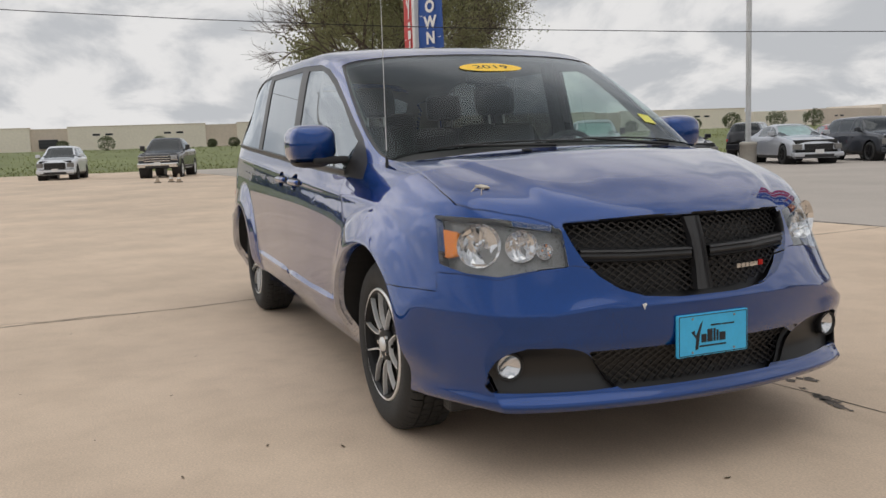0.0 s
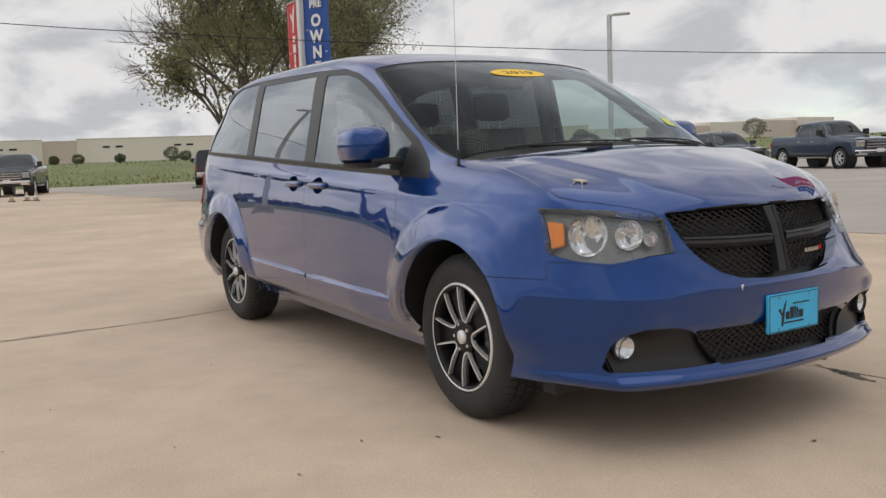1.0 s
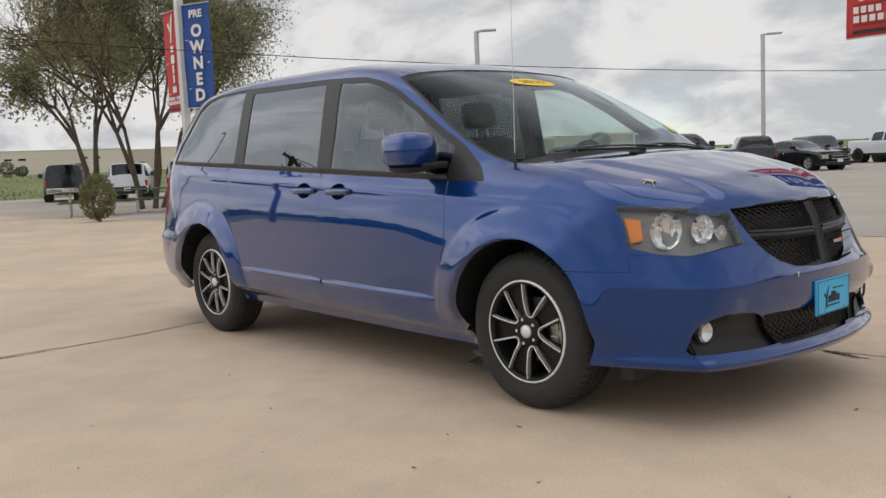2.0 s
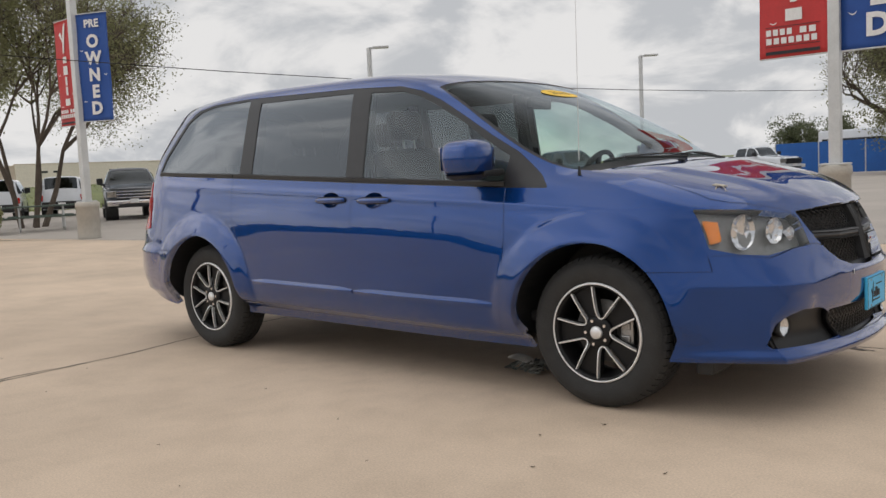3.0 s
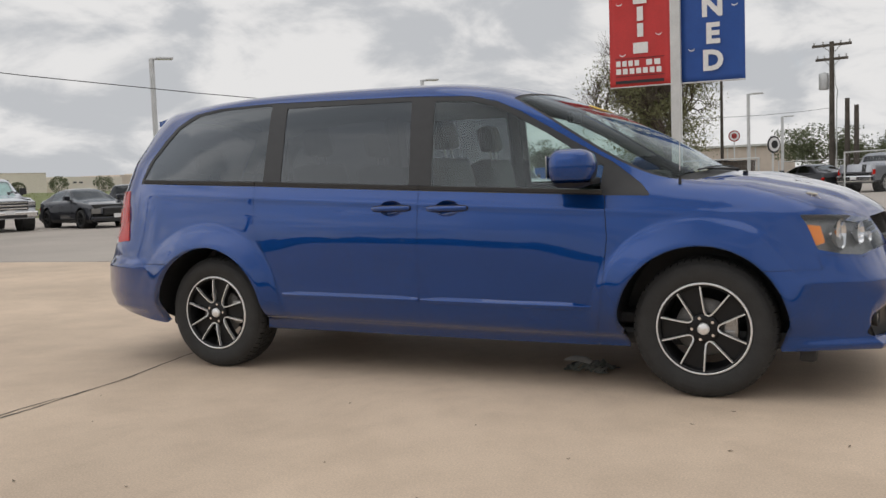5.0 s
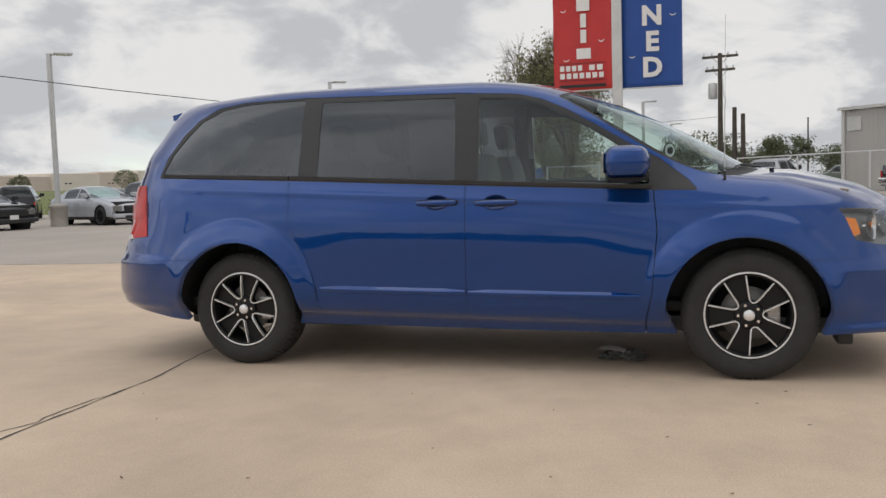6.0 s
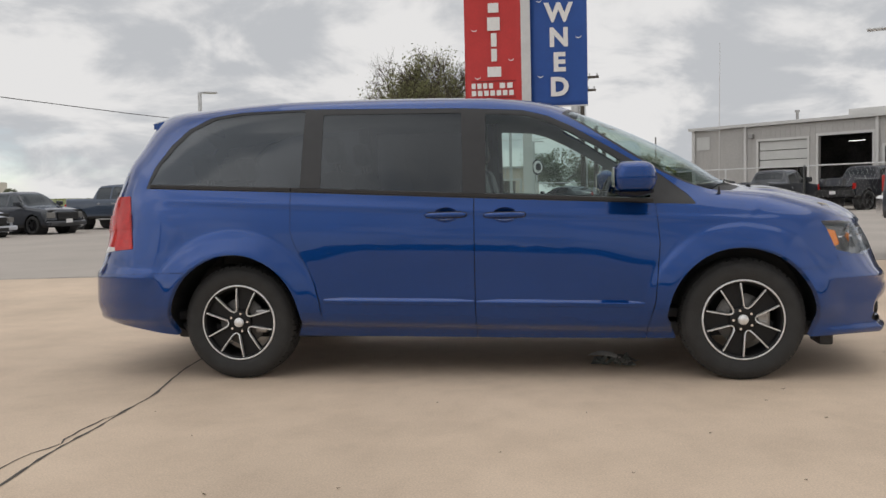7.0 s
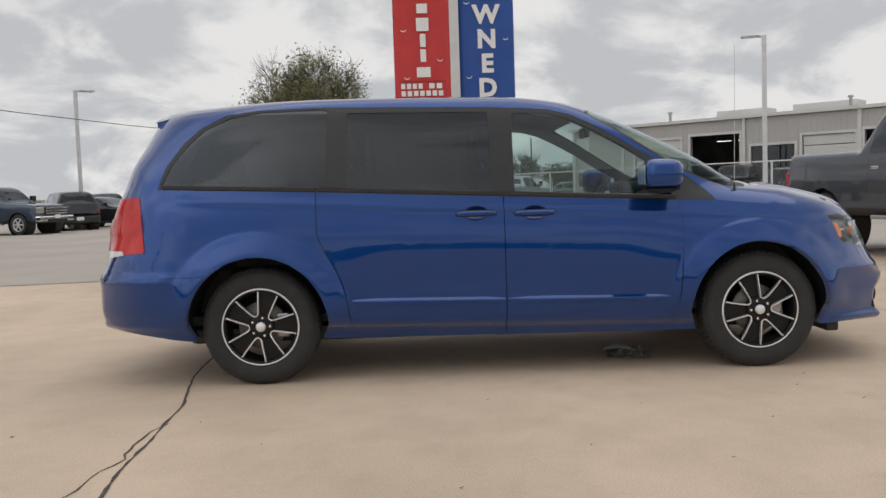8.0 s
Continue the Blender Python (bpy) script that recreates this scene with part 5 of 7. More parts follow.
def ribbon(name, points, width, mat, label, z=0.002, seed=1, wander=0.006, parent=None):
    """A thin uneven strip along a line on the ground."""
    rng = random.Random(seed)
    pts = []
    for a, b in zip(points, points[1:]):
        n = max(2, int(math.dist(a, b) / 0.07))
        for i in range(n):
            t = i / n
            pts.append((a[0] + (b[0] - a[0]) * t, a[1] + (b[1] - a[1]) * t))
    pts.append(points[-1])
    verts, faces = [], []
    off = 0.0
    for i, p in enumerate(pts):
        q, r = pts[max(0, i - 1)], pts[min(len(pts) - 1, i + 1)]
        d = Vector((r[0] - q[0], r[1] - q[1])).normalized()
        off = off * 0.8 + rng.uniform(-wander, wander)
        w = width * rng.uniform(0.45, 1.25) / 2
        for s in (-1, 1):
            verts.append((p[0] - d.y * (off + s * w), p[1] + d.x * (off + s * w), z))
        if i:
            k = 2 * i
            faces.append((k - 2, k - 1, k + 1, k))
    ob = mesh_object(name, verts, faces, mat)
    return tagged(ob, label, "joint", kind="structure")


ribbon("trim_joint", [(-1.60, -4.6), (-1.83, -2.6), (-1.90, -1.4), (-2.06, -.5), (-2.12, .5), (-2.4, 3.0), (-2.8, 6.8)], 0.017, JOINT, "dark slab joint with worn edges", seed=3)
ribbon("trim_crack", [(-2.02, -3.4), (-1.95, -2.75), (-1.90, -2.35), (-1.93, -2.05), (-1.875, -1.75)], 0.011, JOINT, "fine branching crack beside the joint", seed=5, wander=.02)
ribbon("trim_edge", [(-40, 3.8), (-18.6, 4.9), (-13.8, 5.8), (-8.7, 6.1), (-5.2, 6.75), (-3.4, 6.85), (-1.8, 7.0), (1, 7.5), (12, 8.0)], 0.05, JOINT, "dark line between lot and drive", seed=9)
ribbon("trim_joint", [(-.5, .55), (1.0, .83), (1.78, .96), (2.17, 1.03), (2.35, 1.06), (4.2, 1.4), (8.0, 2.1)], 0.010, JOINT, "slab joint with damp dirt", seed=11)


def stains():
    rng = random.Random(4)
    for x, y, r in ((1.80, 1.07, .045), (1.83, 1.16, .055), (1.79, 1.13, .03), (1.93, 1.02, .03), (2.03, 1.0, .04), (2.09, .985, .06), (2.15, .97, .06), (2.21, .95, .045), (2.27, .95, .02)):
        verts = [(x + r * rng.uniform(.3, 1.1) * math.cos(a) * 1.1, y + r * rng.uniform(.4, 1.3) * math.sin(a) * .55, .003) for a in np.linspace(0, 2 * math.pi, 14, endpoint=False)]
        tagged(mesh_object("stain", verts, [tuple(range(14))], STAIN), "small damp dirt spot on the concrete", "stain", "damp spots")
    spots = [(1.55, -1.40), (1.705, -1.125), (2.637, 0.0), (3.05, .12), (1.75, -1.75), (.2, -2.4), (-.4, -2.9), (.75, -2.65), (-1.7, -1.75), (1.15, -2.05), (2.2, -1.55), (-1.3, -2.2),
             (2.9, -1.1), (.05, -3.3), (-.9, -3.0), (1.4, -2.7), (.6, -1.7), (3.6, -1.3), (-2.6, -1.9), (-.2, -1.5)]
    for x, y in spots:
        a = rng.uniform(0, 6.28)
        r = rng.uniform(.012, .024)
        pts = [(.0, -.55), (.28, -.1), (.2, .4), (0, .9), (-.22, .35), (-.26, -.15)]
        verts = [(x + r * (px * math.cos(a) - py * math.sin(a)), y + r * (px * math.sin(a) + py * math.cos(a)), .003 + .006 * abs(py)) for px, py in pts]
        tagged(mesh_object("dead_leaf", verts, [(0, 1, 2, 5), (5, 2, 3, 4)], LEAF_DRY), "tiny curled dead leaf on the concrete", "leaf", "fallen leaves")


stains()


def debris():
    """A crumpled grey wrapper under the van."""
    verts, faces = [], []
    n, m = 22, 12
    for i in range(n):
        for j in range(m):
            u, v = i / (n - 1) - .5, j / (m - 1) - .5
            k = noise.noise(Vector((u * 9, v * 7, 2.3)))
            k2 = noise.noise(Vector((u * 21, v * 18, 7.7)))
            z = .004 + max(0, (.068 * (1 - 2.6 * u * u) * (1 - 3 * v * v)) * (.55 + .9 * abs(k)) + .02 * abs(k2))
            verts.append((u * .28 + .03 * k, v * .20 + .03 * k2, z))
    for i in range(n - 1):
        for j in range(m - 1):
            if noise.noise(Vector((i * .5, j * .6, 1.1))) < .33:
                a = i * m + j
                faces.append((a, a + 1, a + m + 1, a + m))
    mat = material("weathered grey wrapper", (0.15, 0.14, 0.125), 0.6, 0, 0.5, 14, 60, 0.4, tint=(0.03, 0.047, 0.043))
    ob = tagged(mesh_object("wrapper", verts, faces, mat), "crumpled grey wrapper lying on the concrete", "litter")
    ob.matrix_world = pose(.82, -.40, 0, 0, 0, -12)
    # the pale curled upper edge
    bm = bmesh.new()
    rows = []
    for i in range(15):
        u = i / 14
        x = -.16 + .21 * u
        z = .058 + .034 * math.sin(math.pi * min(1, u * 1.1)) ** .7
        w = .012 + .045 * math.sin(math.pi * u) ** .8
        rows.append([bm.verts.new((x, -.03 + w * b, z - .35 * w * b * b + .004 * noise.noise(Vector((x * 30, b, 5))))) for b in (-1, -.5, 0, .5, 1)])
    for a, b in zip(rows, rows[1:]):
        for k in range(4):
            bm.faces.new((a[k], b[k], b[k + 1], a[k + 1]))
    part("curled_edge", bm, material("pale wrapper film", (0.55, 0.53, 0.50), 0.5, 0, 0.15, 20, 120, 0.2), ob, "pale curled edge", True)


debris()


TUFTS = material("pale grass blades", (0.25, 0.27, 0.11), 0.9, 0, 0.2, 0.3, 4, 0.0, tint=(0.17, 0.185, 0.075))


def bank():
    """The grass verge that climbs gently to the far building."""
    verts, faces = [], []
    azs, rs = np.linspace(96, 214, 90), [0, 2, 5, 9, 14, 20, 28, 38, 50, 65, 85, 110, 140, 180, 240]
    for a in azs:
        r0 = float(np.interp(a, [96, 112, 125, 140, 160, 175, 214], [92, 72, 58, 52, 55, 56, 62])) + .8 * noise.noise(Vector((a * .6, 0, 0)))
        for k, d in enumerate(rs):
            r = r0 + d
            z = 1.75 * float(ease(0, 60, np.array(d))) + (.22 * noise.noise(Vector((r * .08, a * .5, 1))) if k > 1 else 0) + .006 * max(0, d - 60)
            z = -.008 if k == 0 else z + .02
            verts.append((r * math.cos(radians(a)), r * math.sin(radians(a)), z))
    m = len(rs)
    for i in range(len(azs) - 1):
        for j in range(m - 1):
            a = i * m + j
            faces.append((a, a + 1, a + m + 1, a + m))
    ob = mesh_object("ground_verge", verts, faces, GRASS, smooth=True)
    tagged(ob, "green grass bank rising behind the lot", "grass", kind="structure")
    rng = np.random.RandomState(7)
    count = 16000
    a = rng.uniform(104, 200, count)
    d = rng.uniform(0, 1, count) ** 1.6 * 60
    tv, tf = [], []
    for ai, di in zip(a, d):
        r0 = float(np.interp(ai, [96, 112, 125, 140, 160, 175, 214], [92, 72, 58, 52, 55, 56, 62]))
        r = r0 + di + .3
        x, y = r * math.cos(radians(ai)), r * math.sin(radians(ai))
        z = 1.75 * float(ease(0, 60, np.array(di))) - .05
        h, w = rng.uniform(.10, .26), rng.uniform(.03, .09)
        t = rng.uniform(0, 3.14)
        k = len(tv)
        lean = rng.uniform(-.2, .2, 2)
        tv += [(x - w * math.cos(t), y - w * math.sin(t), z), (x + w * math.cos(t), y + w * math.sin(t), z), (x + lean[0] + w * .5 * math.cos(t), y + lean[1] + w * .5 * math.sin(t), z + h), (x + lean[0] * 1.3 - w * .6 * math.cos(t), y + lean[1], z + h * .8)]
        tf.append((k, k + 1, k + 2, k + 3))
    tagged(mesh_object("grass_tufts", tv, tf, TUFTS), "rough tufts of green grass on the bank", "grass", kind="stuff")


bank()


# ---- parked vehicles ----
def road_paint(name, color, metal=0.3):
    return paint(name, color, metal, 0.3)


WHITE_PAINT = road_paint("white car paint", (0.85, 0.85, 0.84), 0.0)
PALE_PAINT = road_paint("pale silver car paint", (0.62, 0.62, 0.62), 0.3)
BLACK_PAINT = road_paint("black car paint", (0.028, 0.028, 0.031), 0.1)
GREY_PAINT = road_paint("dark grey car paint", (0.075, 0.077, 0.08), 0.4)
GREYBLUE_PAINT = road_paint("grey blue car paint", (0.075, 0.095, 0.125), 0.4)
SILVER_PAINT = road_paint("silver car paint", (0.45, 0.45, 0.45), 0.6)
RED_PAINT = road_paint("red car paint", (0.38, 0.025, 0.02), 0.2)
OLIVE_PAINT = road_paint("pale green car paint", (0.22, 0.25, 0.20), 0.4)
CAR_GLASS = glass("dark car glass", (0.06, 0.065, 0.07), 0.0, 0.06, 3.5)
CAR_CABIN = material("dark cabin", (0.03, 0.03, 0.03), 0.8, 0, 0.2, 5, 50)
SUNSHADE = material("silver sun shade", (0.55, 0.68, 0.70), 0.35, 0.3, 0.2, 6, 40, 0.4)

KINDS = {
    "sedan": dict(L=5.0, W=1.90, belt=0.98, zb=0.20, wheel=0.345, axle=(1.50, -1.52), roofw=0.60,
                  top=[(-.5, .80), (-.485, 1.0), (-.42, 1.08), (-.36, 1.16), (-.22, 1.43), (-.12, 1.48), (-.03, 1.45), (.17, 1.02), (.30, .95), (.45, .82), (.49, .70), (.5, .55)],
                  shield=(-.02, .165), rear=(-.345, -.215), panes=[(-.24, -.06), (-.045, .155)]),
    "suv": dict(L=4.75, W=1.93, belt=1.10, zb=0.27, wheel=0.37, axle=(1.42, -1.42), roofw=0.66,
                top=[(-.5, .75), (-.49, 1.08), (-.465, 1.25), (-.42, 1.66), (-.32, 1.73), (0, 1.75), (.07, 1.67), (.215, 1.14), (.30, 1.09), (.455, .99), (.485, .86), (.5, .60)],
                shield=(.075, .21), rear=(-.462, -.415), panes=[(-.40, -.22), (-.20, -.02), (0.0, .19)]),
    "wagon": dict(L=5.3, W=2.0, belt=1.20, zb=0.35, wheel=0.40, axle=(1.72, -1.60), roofw=0.78,
                  top=[(-.5, .75), (-.49, 1.15), (-.475, 1.30), (-.46, 1.88), (-.40, 1.94), (.05, 1.95), (.10, 1.88), (.205, 1.24), (.30, 1.20), (.47, 1.10), (.49, .95), (.5, .65)],
                  shield=(.105, .20), rear=(-.472, -.455), panes=[(-.44, -.24), (-.22, -.03), (-.01, .18)]),
    "pickup": dict(L=5.9, W=2.02, belt=1.27, zb=0.45, wheel=0.41, axle=(1.92, -1.80), roofw=0.70,
                   top=[(-.5, 1.0), (-.493, 1.37), (-.175, 1.36), (-.168, 1.40), (-.15, 1.84), (-.12, 1.92), (.05, 1.95), (.09, 1.87), (.195, 1.30), (.28, 1.25), (.46, 1.17), (.49, 1.05), (.5, .72)],
                   shield=(.095, .19), rear=(-.166, -.15), panes=[(-.135, .0), (.015, .165)]),
}
WHEEL_PARTS = {}


def car_wheel(parent, x, y, r, sg, rim_mat):
    if (r, rim_mat.name) not in WHEEL_PARTS:
        k = r / .362
        tyre = lathe([(.24 * k, .01), (.262 * k, -.012), (.300 * k, -.017), (.335 * k, -.006), (.356 * k, .02), (r, .06), (r, .16), (.35 * k, .21), (.25 * k, .22)], 28)
        rim = lathe([(.24 * k, .005), (.225 * k, -.004), (.215 * k, .03), (.20 * k, .12)], 28)
        disc = bmesh.new()
        for i in range(6):
            a = 60 * i
            box(disc, (.03, -.002, -.026 * k), (.225 * k, .02, .026 * k), 0, pose(0, 0, 0, 0, a, 0))
        tube(disc, (0, -.006, 0), (0, .03, 0), .06 * k, .06 * k, 14)
        back = lathe([(0, .07), (.21 * k, .07)], 24)
        meshes = []
        for name, bm, mat in (("tyre", tyre, RUBBER), ("rim", rim, rim_mat), ("spokes", disc, rim_mat), ("hub_back", back, RIM_BLACK)):
            ob = part(name, bm, mat, None, "", name in ("tyre", "rim"))
            meshes.append((name, ob.data))
            bpy.data.objects.remove(ob)
        WHEEL_PARTS[(r, rim_mat.name)] = meshes
    w = new("wheel")
    w.parent = parent
    w.matrix_basis = pose(x, y, r, 0, 0, 0 if sg < 0 else 180)
    for name, me in WHEEL_PARTS[(r, rim_mat.name)]:
        ob = new(name, me)
        ob.parent = w


def build_car(name, label, kind, mat, at, heading, category="car", chrome=True, shade=False, scale=1.0, group="parked cars", lift=0.0, dark_grille=False):
    k = KINDS[kind]
    L, W, belt, zb, wr = k["L"] * scale, k["W"] * scale, k["belt"] * scale + lift, k["zb"] * scale + lift, k["wheel"] * scale + lift * .3
    car = thing(name, label, category, group, at=at, turn=heading)
    s = np.linspace(-L / 2, L / 2, 74)
    top = pchip([a * L for a, _ in k["top"]], [b * scale + lift for _, b in k["top"]], s)
    plan = 1 - 0.05 * np.abs(2 * s / L) ** 4
    h = W / 2
    cab = np.clip((top - belt - 0.05) / 0.5, 0, 1)
    lines_y = [h * .93 * plan, h * plan, h * 1.0 * plan, h * .985 * plan, h * (.97 * (1 - cab) + (k["roofw"] + .25) * cab) * plan,
               h * (.86 * (1 - cab) + k["roofw"] * 1.06 * cab) * plan, h * (.70 * (1 - cab) + k["roofw"] * .90 * cab) * plan, 0.4 * h * plan, 0 * s]
    b = np.minimum(belt, top - .10)
    lines_z = [zb + 0 * s, zb + .12 + 0 * s, zb + (b - zb) * .55, b - .06, b + .02 + cab * .06, b + .05 + (top - b - .05) * .82, top - .035, top - .008, top]
    v = np.concatenate([np.linspace(i, i + 1, 4)[:-1] for i in range(8)] + [[8.0]])
    gy = np.array([pchip(range(9), r, v) for r in np.array(lines_y).T])
    gz = np.array([pchip(range(9), r, v) for r in np.array(lines_z).T])
    gy = np.concatenate([-gy, gy[:, -2::-1]], axis=1)
    gz = np.concatenate([gz, gz[:, -2::-1]], axis=1)
    vv = np.concatenate([v, v[-2::-1]])
    sg = np.repeat(s[:, None], gy.shape[1], axis=1)
    end = ease(L * .22, L * .5, np.abs(sg))
    gx = sg - np.sign(sg) * end * (.16 * np.abs(gy / h) ** 2 + .20 * np.abs(gy / h) ** 8)
    skin = Skin(np.stack([gx, gy, gz], axis=2), np.stack([sg, np.repeat(vv[None], len(s), axis=0)], axis=2))
    arch_r = wr + .075
    arch = lambda t: np.maximum(np.minimum(*[np.hypot(t[:, 0] - a * scale, np.maximum(t[:, 2] - wr, -.05)) for a in k["axle"]]) - arch_r, h * .6 - np.abs(t[:, 1]))
    rail = lambda t: np.interp(t[:, 6], s, b + .05 + (top - b - .05) * .80)

    def pane(a0, a1):
        return lambda t: np.maximum.reduce([a0 * L - t[:, 0], t[:, 0] - a1 * L, belt + .03 - t[:, 2], t[:, 2] - rail(t), h * .45 - np.abs(t[:, 1]), 3.4 - t[:, 7]])

    shield = lambda t: np.maximum.reduce([k["shield"][0] * L - t[:, 6], t[:, 6] - k["shield"][1] * L, 5.75 - t[:, 7]])
    rear = lambda t: np.maximum.reduce([k["rear"][0] * L - t[:, 6], t[:, 6] - k["rear"][1] * L, 5.6 - t[:, 7]])
    panes = [pane(*p) for p in k["panes"]]
    for f in [arch, shield, rear] + panes:
        skin.cut(f)
    # shut lines of the doors
    lines = sorted({k["panes"][0][0] * L + .02, *(q[1] * L + .03 for q in k["panes"])})
    flank = lambda t: (np.abs(t[:, 1]) > h * .8) & (t[:, 2] > zb + .14) & (t[:, 2] < belt + .03)
    for x0 in lines:
        for w in (-.007, .007):
            skin.cut(lambda t, x0=x0, w=w: np.where(flank(t), t[:, 0] - x0 - w, 9))
    c = skin.centres()
    free = ~(arch(c) < 0)
    for x0 in lines:
        free &= ~(flank(c) & (np.abs(c[:, 0] - x0) < .007))
    right = c[:, 1] < 0
    for f in panes:
        for sd in (right, ~right):
            skin.piece((f(c) < 0) & free & sd, "side_window", CAR_GLASS, car, "", -.004)
        free &= ~(f(c) < 0)
    skin.piece((shield(c) < 0) & free, "windshield", CLEAR if shade else CAR_GLASS, car, "", -.003)
    if shade:
        skin.piece((shield(c) < 0) & free, "sun_shade", SUNSHADE, car, "silver folding sun shade", -.05)
    free &= ~(shield(c) < 0)
    skin.piece((rear(c) < 0) & free, "rear_window", CAR_GLASS, car, "", -.003)
    free &= ~(rear(c) < 0)
    bed = (c[:, 6] < -.175 * L) & (c[:, 7] > 6.2) & (kind == "pickup")
    skin.piece(bed & free & (c[:, 0] > -L * .49), "bed_cover", PLASTIC, car, "black bed cover", -.02)
    free &= ~(bed & (c[:, 0] > -L * .49))
    low = c[:, 2] < zb + .10
    front_end, back_end = c[:, 0] > L * .36, c[:, 0] < -L * .36
    for zone, name in ((front_end, "front_valance"), (back_end, "rear_valance")):
        for sd in (right, ~right):
            skin.piece(free & low & zone & sd, name, PLASTIC, car, "", 0, thick=.03)
    for sd in (right, ~right):
        skin.piece(free & low & sd & ~front_end & ~back_end, "sill", PLASTIC, car, "", 0, thick=.03)
    skin.piece(free & ~low, "body", mat, car, "", 0, thick=.03)
    for name_e, n in (("tail_panel", 0), ("nose_panel", -1)):
        bm = bmesh.new()
        ring = [bm.verts.new((gx[n, j], gy[n, j], gz[n, j])) for j in range(gy.shape[1])]
        half = len(ring) // 2
        for i in range(half):
            q = [ring[i], ring[i + 1], ring[-2 - i], ring[-1 - i]]
            if len(set(q)) == 4:
                bm.faces.new(q)
        part(name_e, bm, mat, car)
    bm = bmesh.new()
    box(bm, (-L * .46, -h * .80, zb + .02), (L * .46, h * .80, b.max() - .12), .05)
    part("inner_body", bm, CAR_CABIN, car)
    for a in k["axle"]:
        for sgn in (-1, 1):
            car_wheel(car, a * scale, sgn * (h - .02), wr, sgn, SILVER if chrome else RIM_BLACK)
            bm = bmesh.new()
            tube(bm, (a * scale, sgn * h * .98, wr), (a * scale, sgn * h * .55, wr), arch_r + .006, arch_r + .006, 26)
            bmesh.ops.delete(bm, geom=[f for f in bm.faces if len(f.verts) > 4 and abs(f.calc_center_median().y) > h * .8], context="FACES")
            part("wheel_well", bm, PLASTIC, car)
    # nose: grille, lamps, bumper, plate
    zt = float(np.interp(L * .47, s, top))
    zg0, zg1 = zb + (zt - zb) * .45, zt - .06
    xf = L / 2 + .004
    tall = kind in ("pickup", "wagon")
    gw = h * (.62 if tall else .52)
    bm = bmesh.new()
    box(bm, (xf - .10, -gw, zg0), (xf + .012, gw, zg1), .02)
    part("grille", bm, GRILLE_BLACK, car, "dark grille")
    bars = 3 if tall else 2
    for i in range(bars):
        z = zg0 + (zg1 - zg0) * (i + .5) / bars
        bm = bmesh.new()
        box(bm, (xf - .05, -gw * .95, z - .022 * (1 if tall else .5)), (xf + .026, gw * .95, z + .022 * (1 if tall else .5)), .008)
        part("grille_bar", bm, CHROME if chrome and not dark_grille else GRILLE_BLACK, car)
    for sgn in (-1, 1):
        bm = bmesh.new()
        box(bm, (-.12, -h * .17, -(zg1 - zg0) * .36), (.03, h * .17, (zg1 - zg0) * .36), .025, pose(xf - .13, sgn * h * .76, (zg0 + zg1) / 2 + .03, 0, 0, sgn * 24))
        part("headlamp", bm, REFLECTOR if chrome else LAMP_BOWL, car, "clear headlamp")
        bm = bmesh.new()
        box(bm, (-.03, -.05, -.13 if tall else -.07), (.10, .05, .13 if tall else .07), .015, pose(-L / 2 + .21, sgn * h * .875, (b.max() + zb) / 2 + .12, 0, 0, sgn * 12))
        part("taillamp", bm, RED_LENS, car, "red tail lamp")
        mr = new("side_mirror")
        mr.parent = car
        xm = k["panes"][-1][1] * L - .12
        bm = bmesh.new()
        box(bm, (xm - .10, sgn * (h - .02), belt + .06), (xm + .06, sgn * (h + .20), belt + (.30 if tall else .22)), .03)
        part("shell", bm, BLACK_TRIM if tall else mat, mr)
        bm = bmesh.new()
        box(bm, (xm - .02, sgn * (h - .10), belt + .02), (xm + .03, sgn * (h + .08), belt + .09), .01)
        part("arm", bm, BLACK_TRIM, mr)
    bm = bmesh.new()
    box(bm, (xf - .25, -h * .93, zb + .06), (xf + .05, h * .93, zg0 - .04), .05)
    part("front_bumper", bm, (CHROME if (tall and chrome and not dark_grille) else mat), car)
    bm = bmesh.new()
    box(bm, (xf + .03, -h * .55, zb + .04), (xf + .058, h * .55, zb + .15), .01)
    part("air_intake", bm, PLASTIC, car)
    for xp in (xf + .052, -L / 2 - .048):
        bm = bmesh.new()
        box(bm, (xp - .006, -.155, zb + .17), (xp + .006, .155, zb + .32), .004)
        part("licence_plate", bm, PRINT, car, "plain white plate")
    bm = bmesh.new()
    box(bm, (-L / 2 - .04, -h * .90, zb + .06), (-L / 2 + .22, h * .90, zb + .36), .05)
    part("rear_bumper", bm, CHROME if tall and chrome else PLASTIC if tall else mat, car)
    if tall:
        for sgn in (-1, 1):
            bm = bmesh.new()
            box(bm, (-L * .12, sgn * h * .86, zb - .04), (L * .20, sgn * h * 1.02, zb + .02), .02)
            part("running_board", bm, STEEL if chrome else PLASTIC, car)
    # door seams and handles
    for a0, a1 in k["panes"]:
        for sgn in (-1, 1):
            bm = bmesh.new()
            x = a0 * L + .10
            box(bm, (x, sgn * (h * .985), belt - .19), (x + .16, sgn * (h + .018), belt - .145), .01)
            part("door_handle", bm, CHROME if chrome else mat, car)
    return car


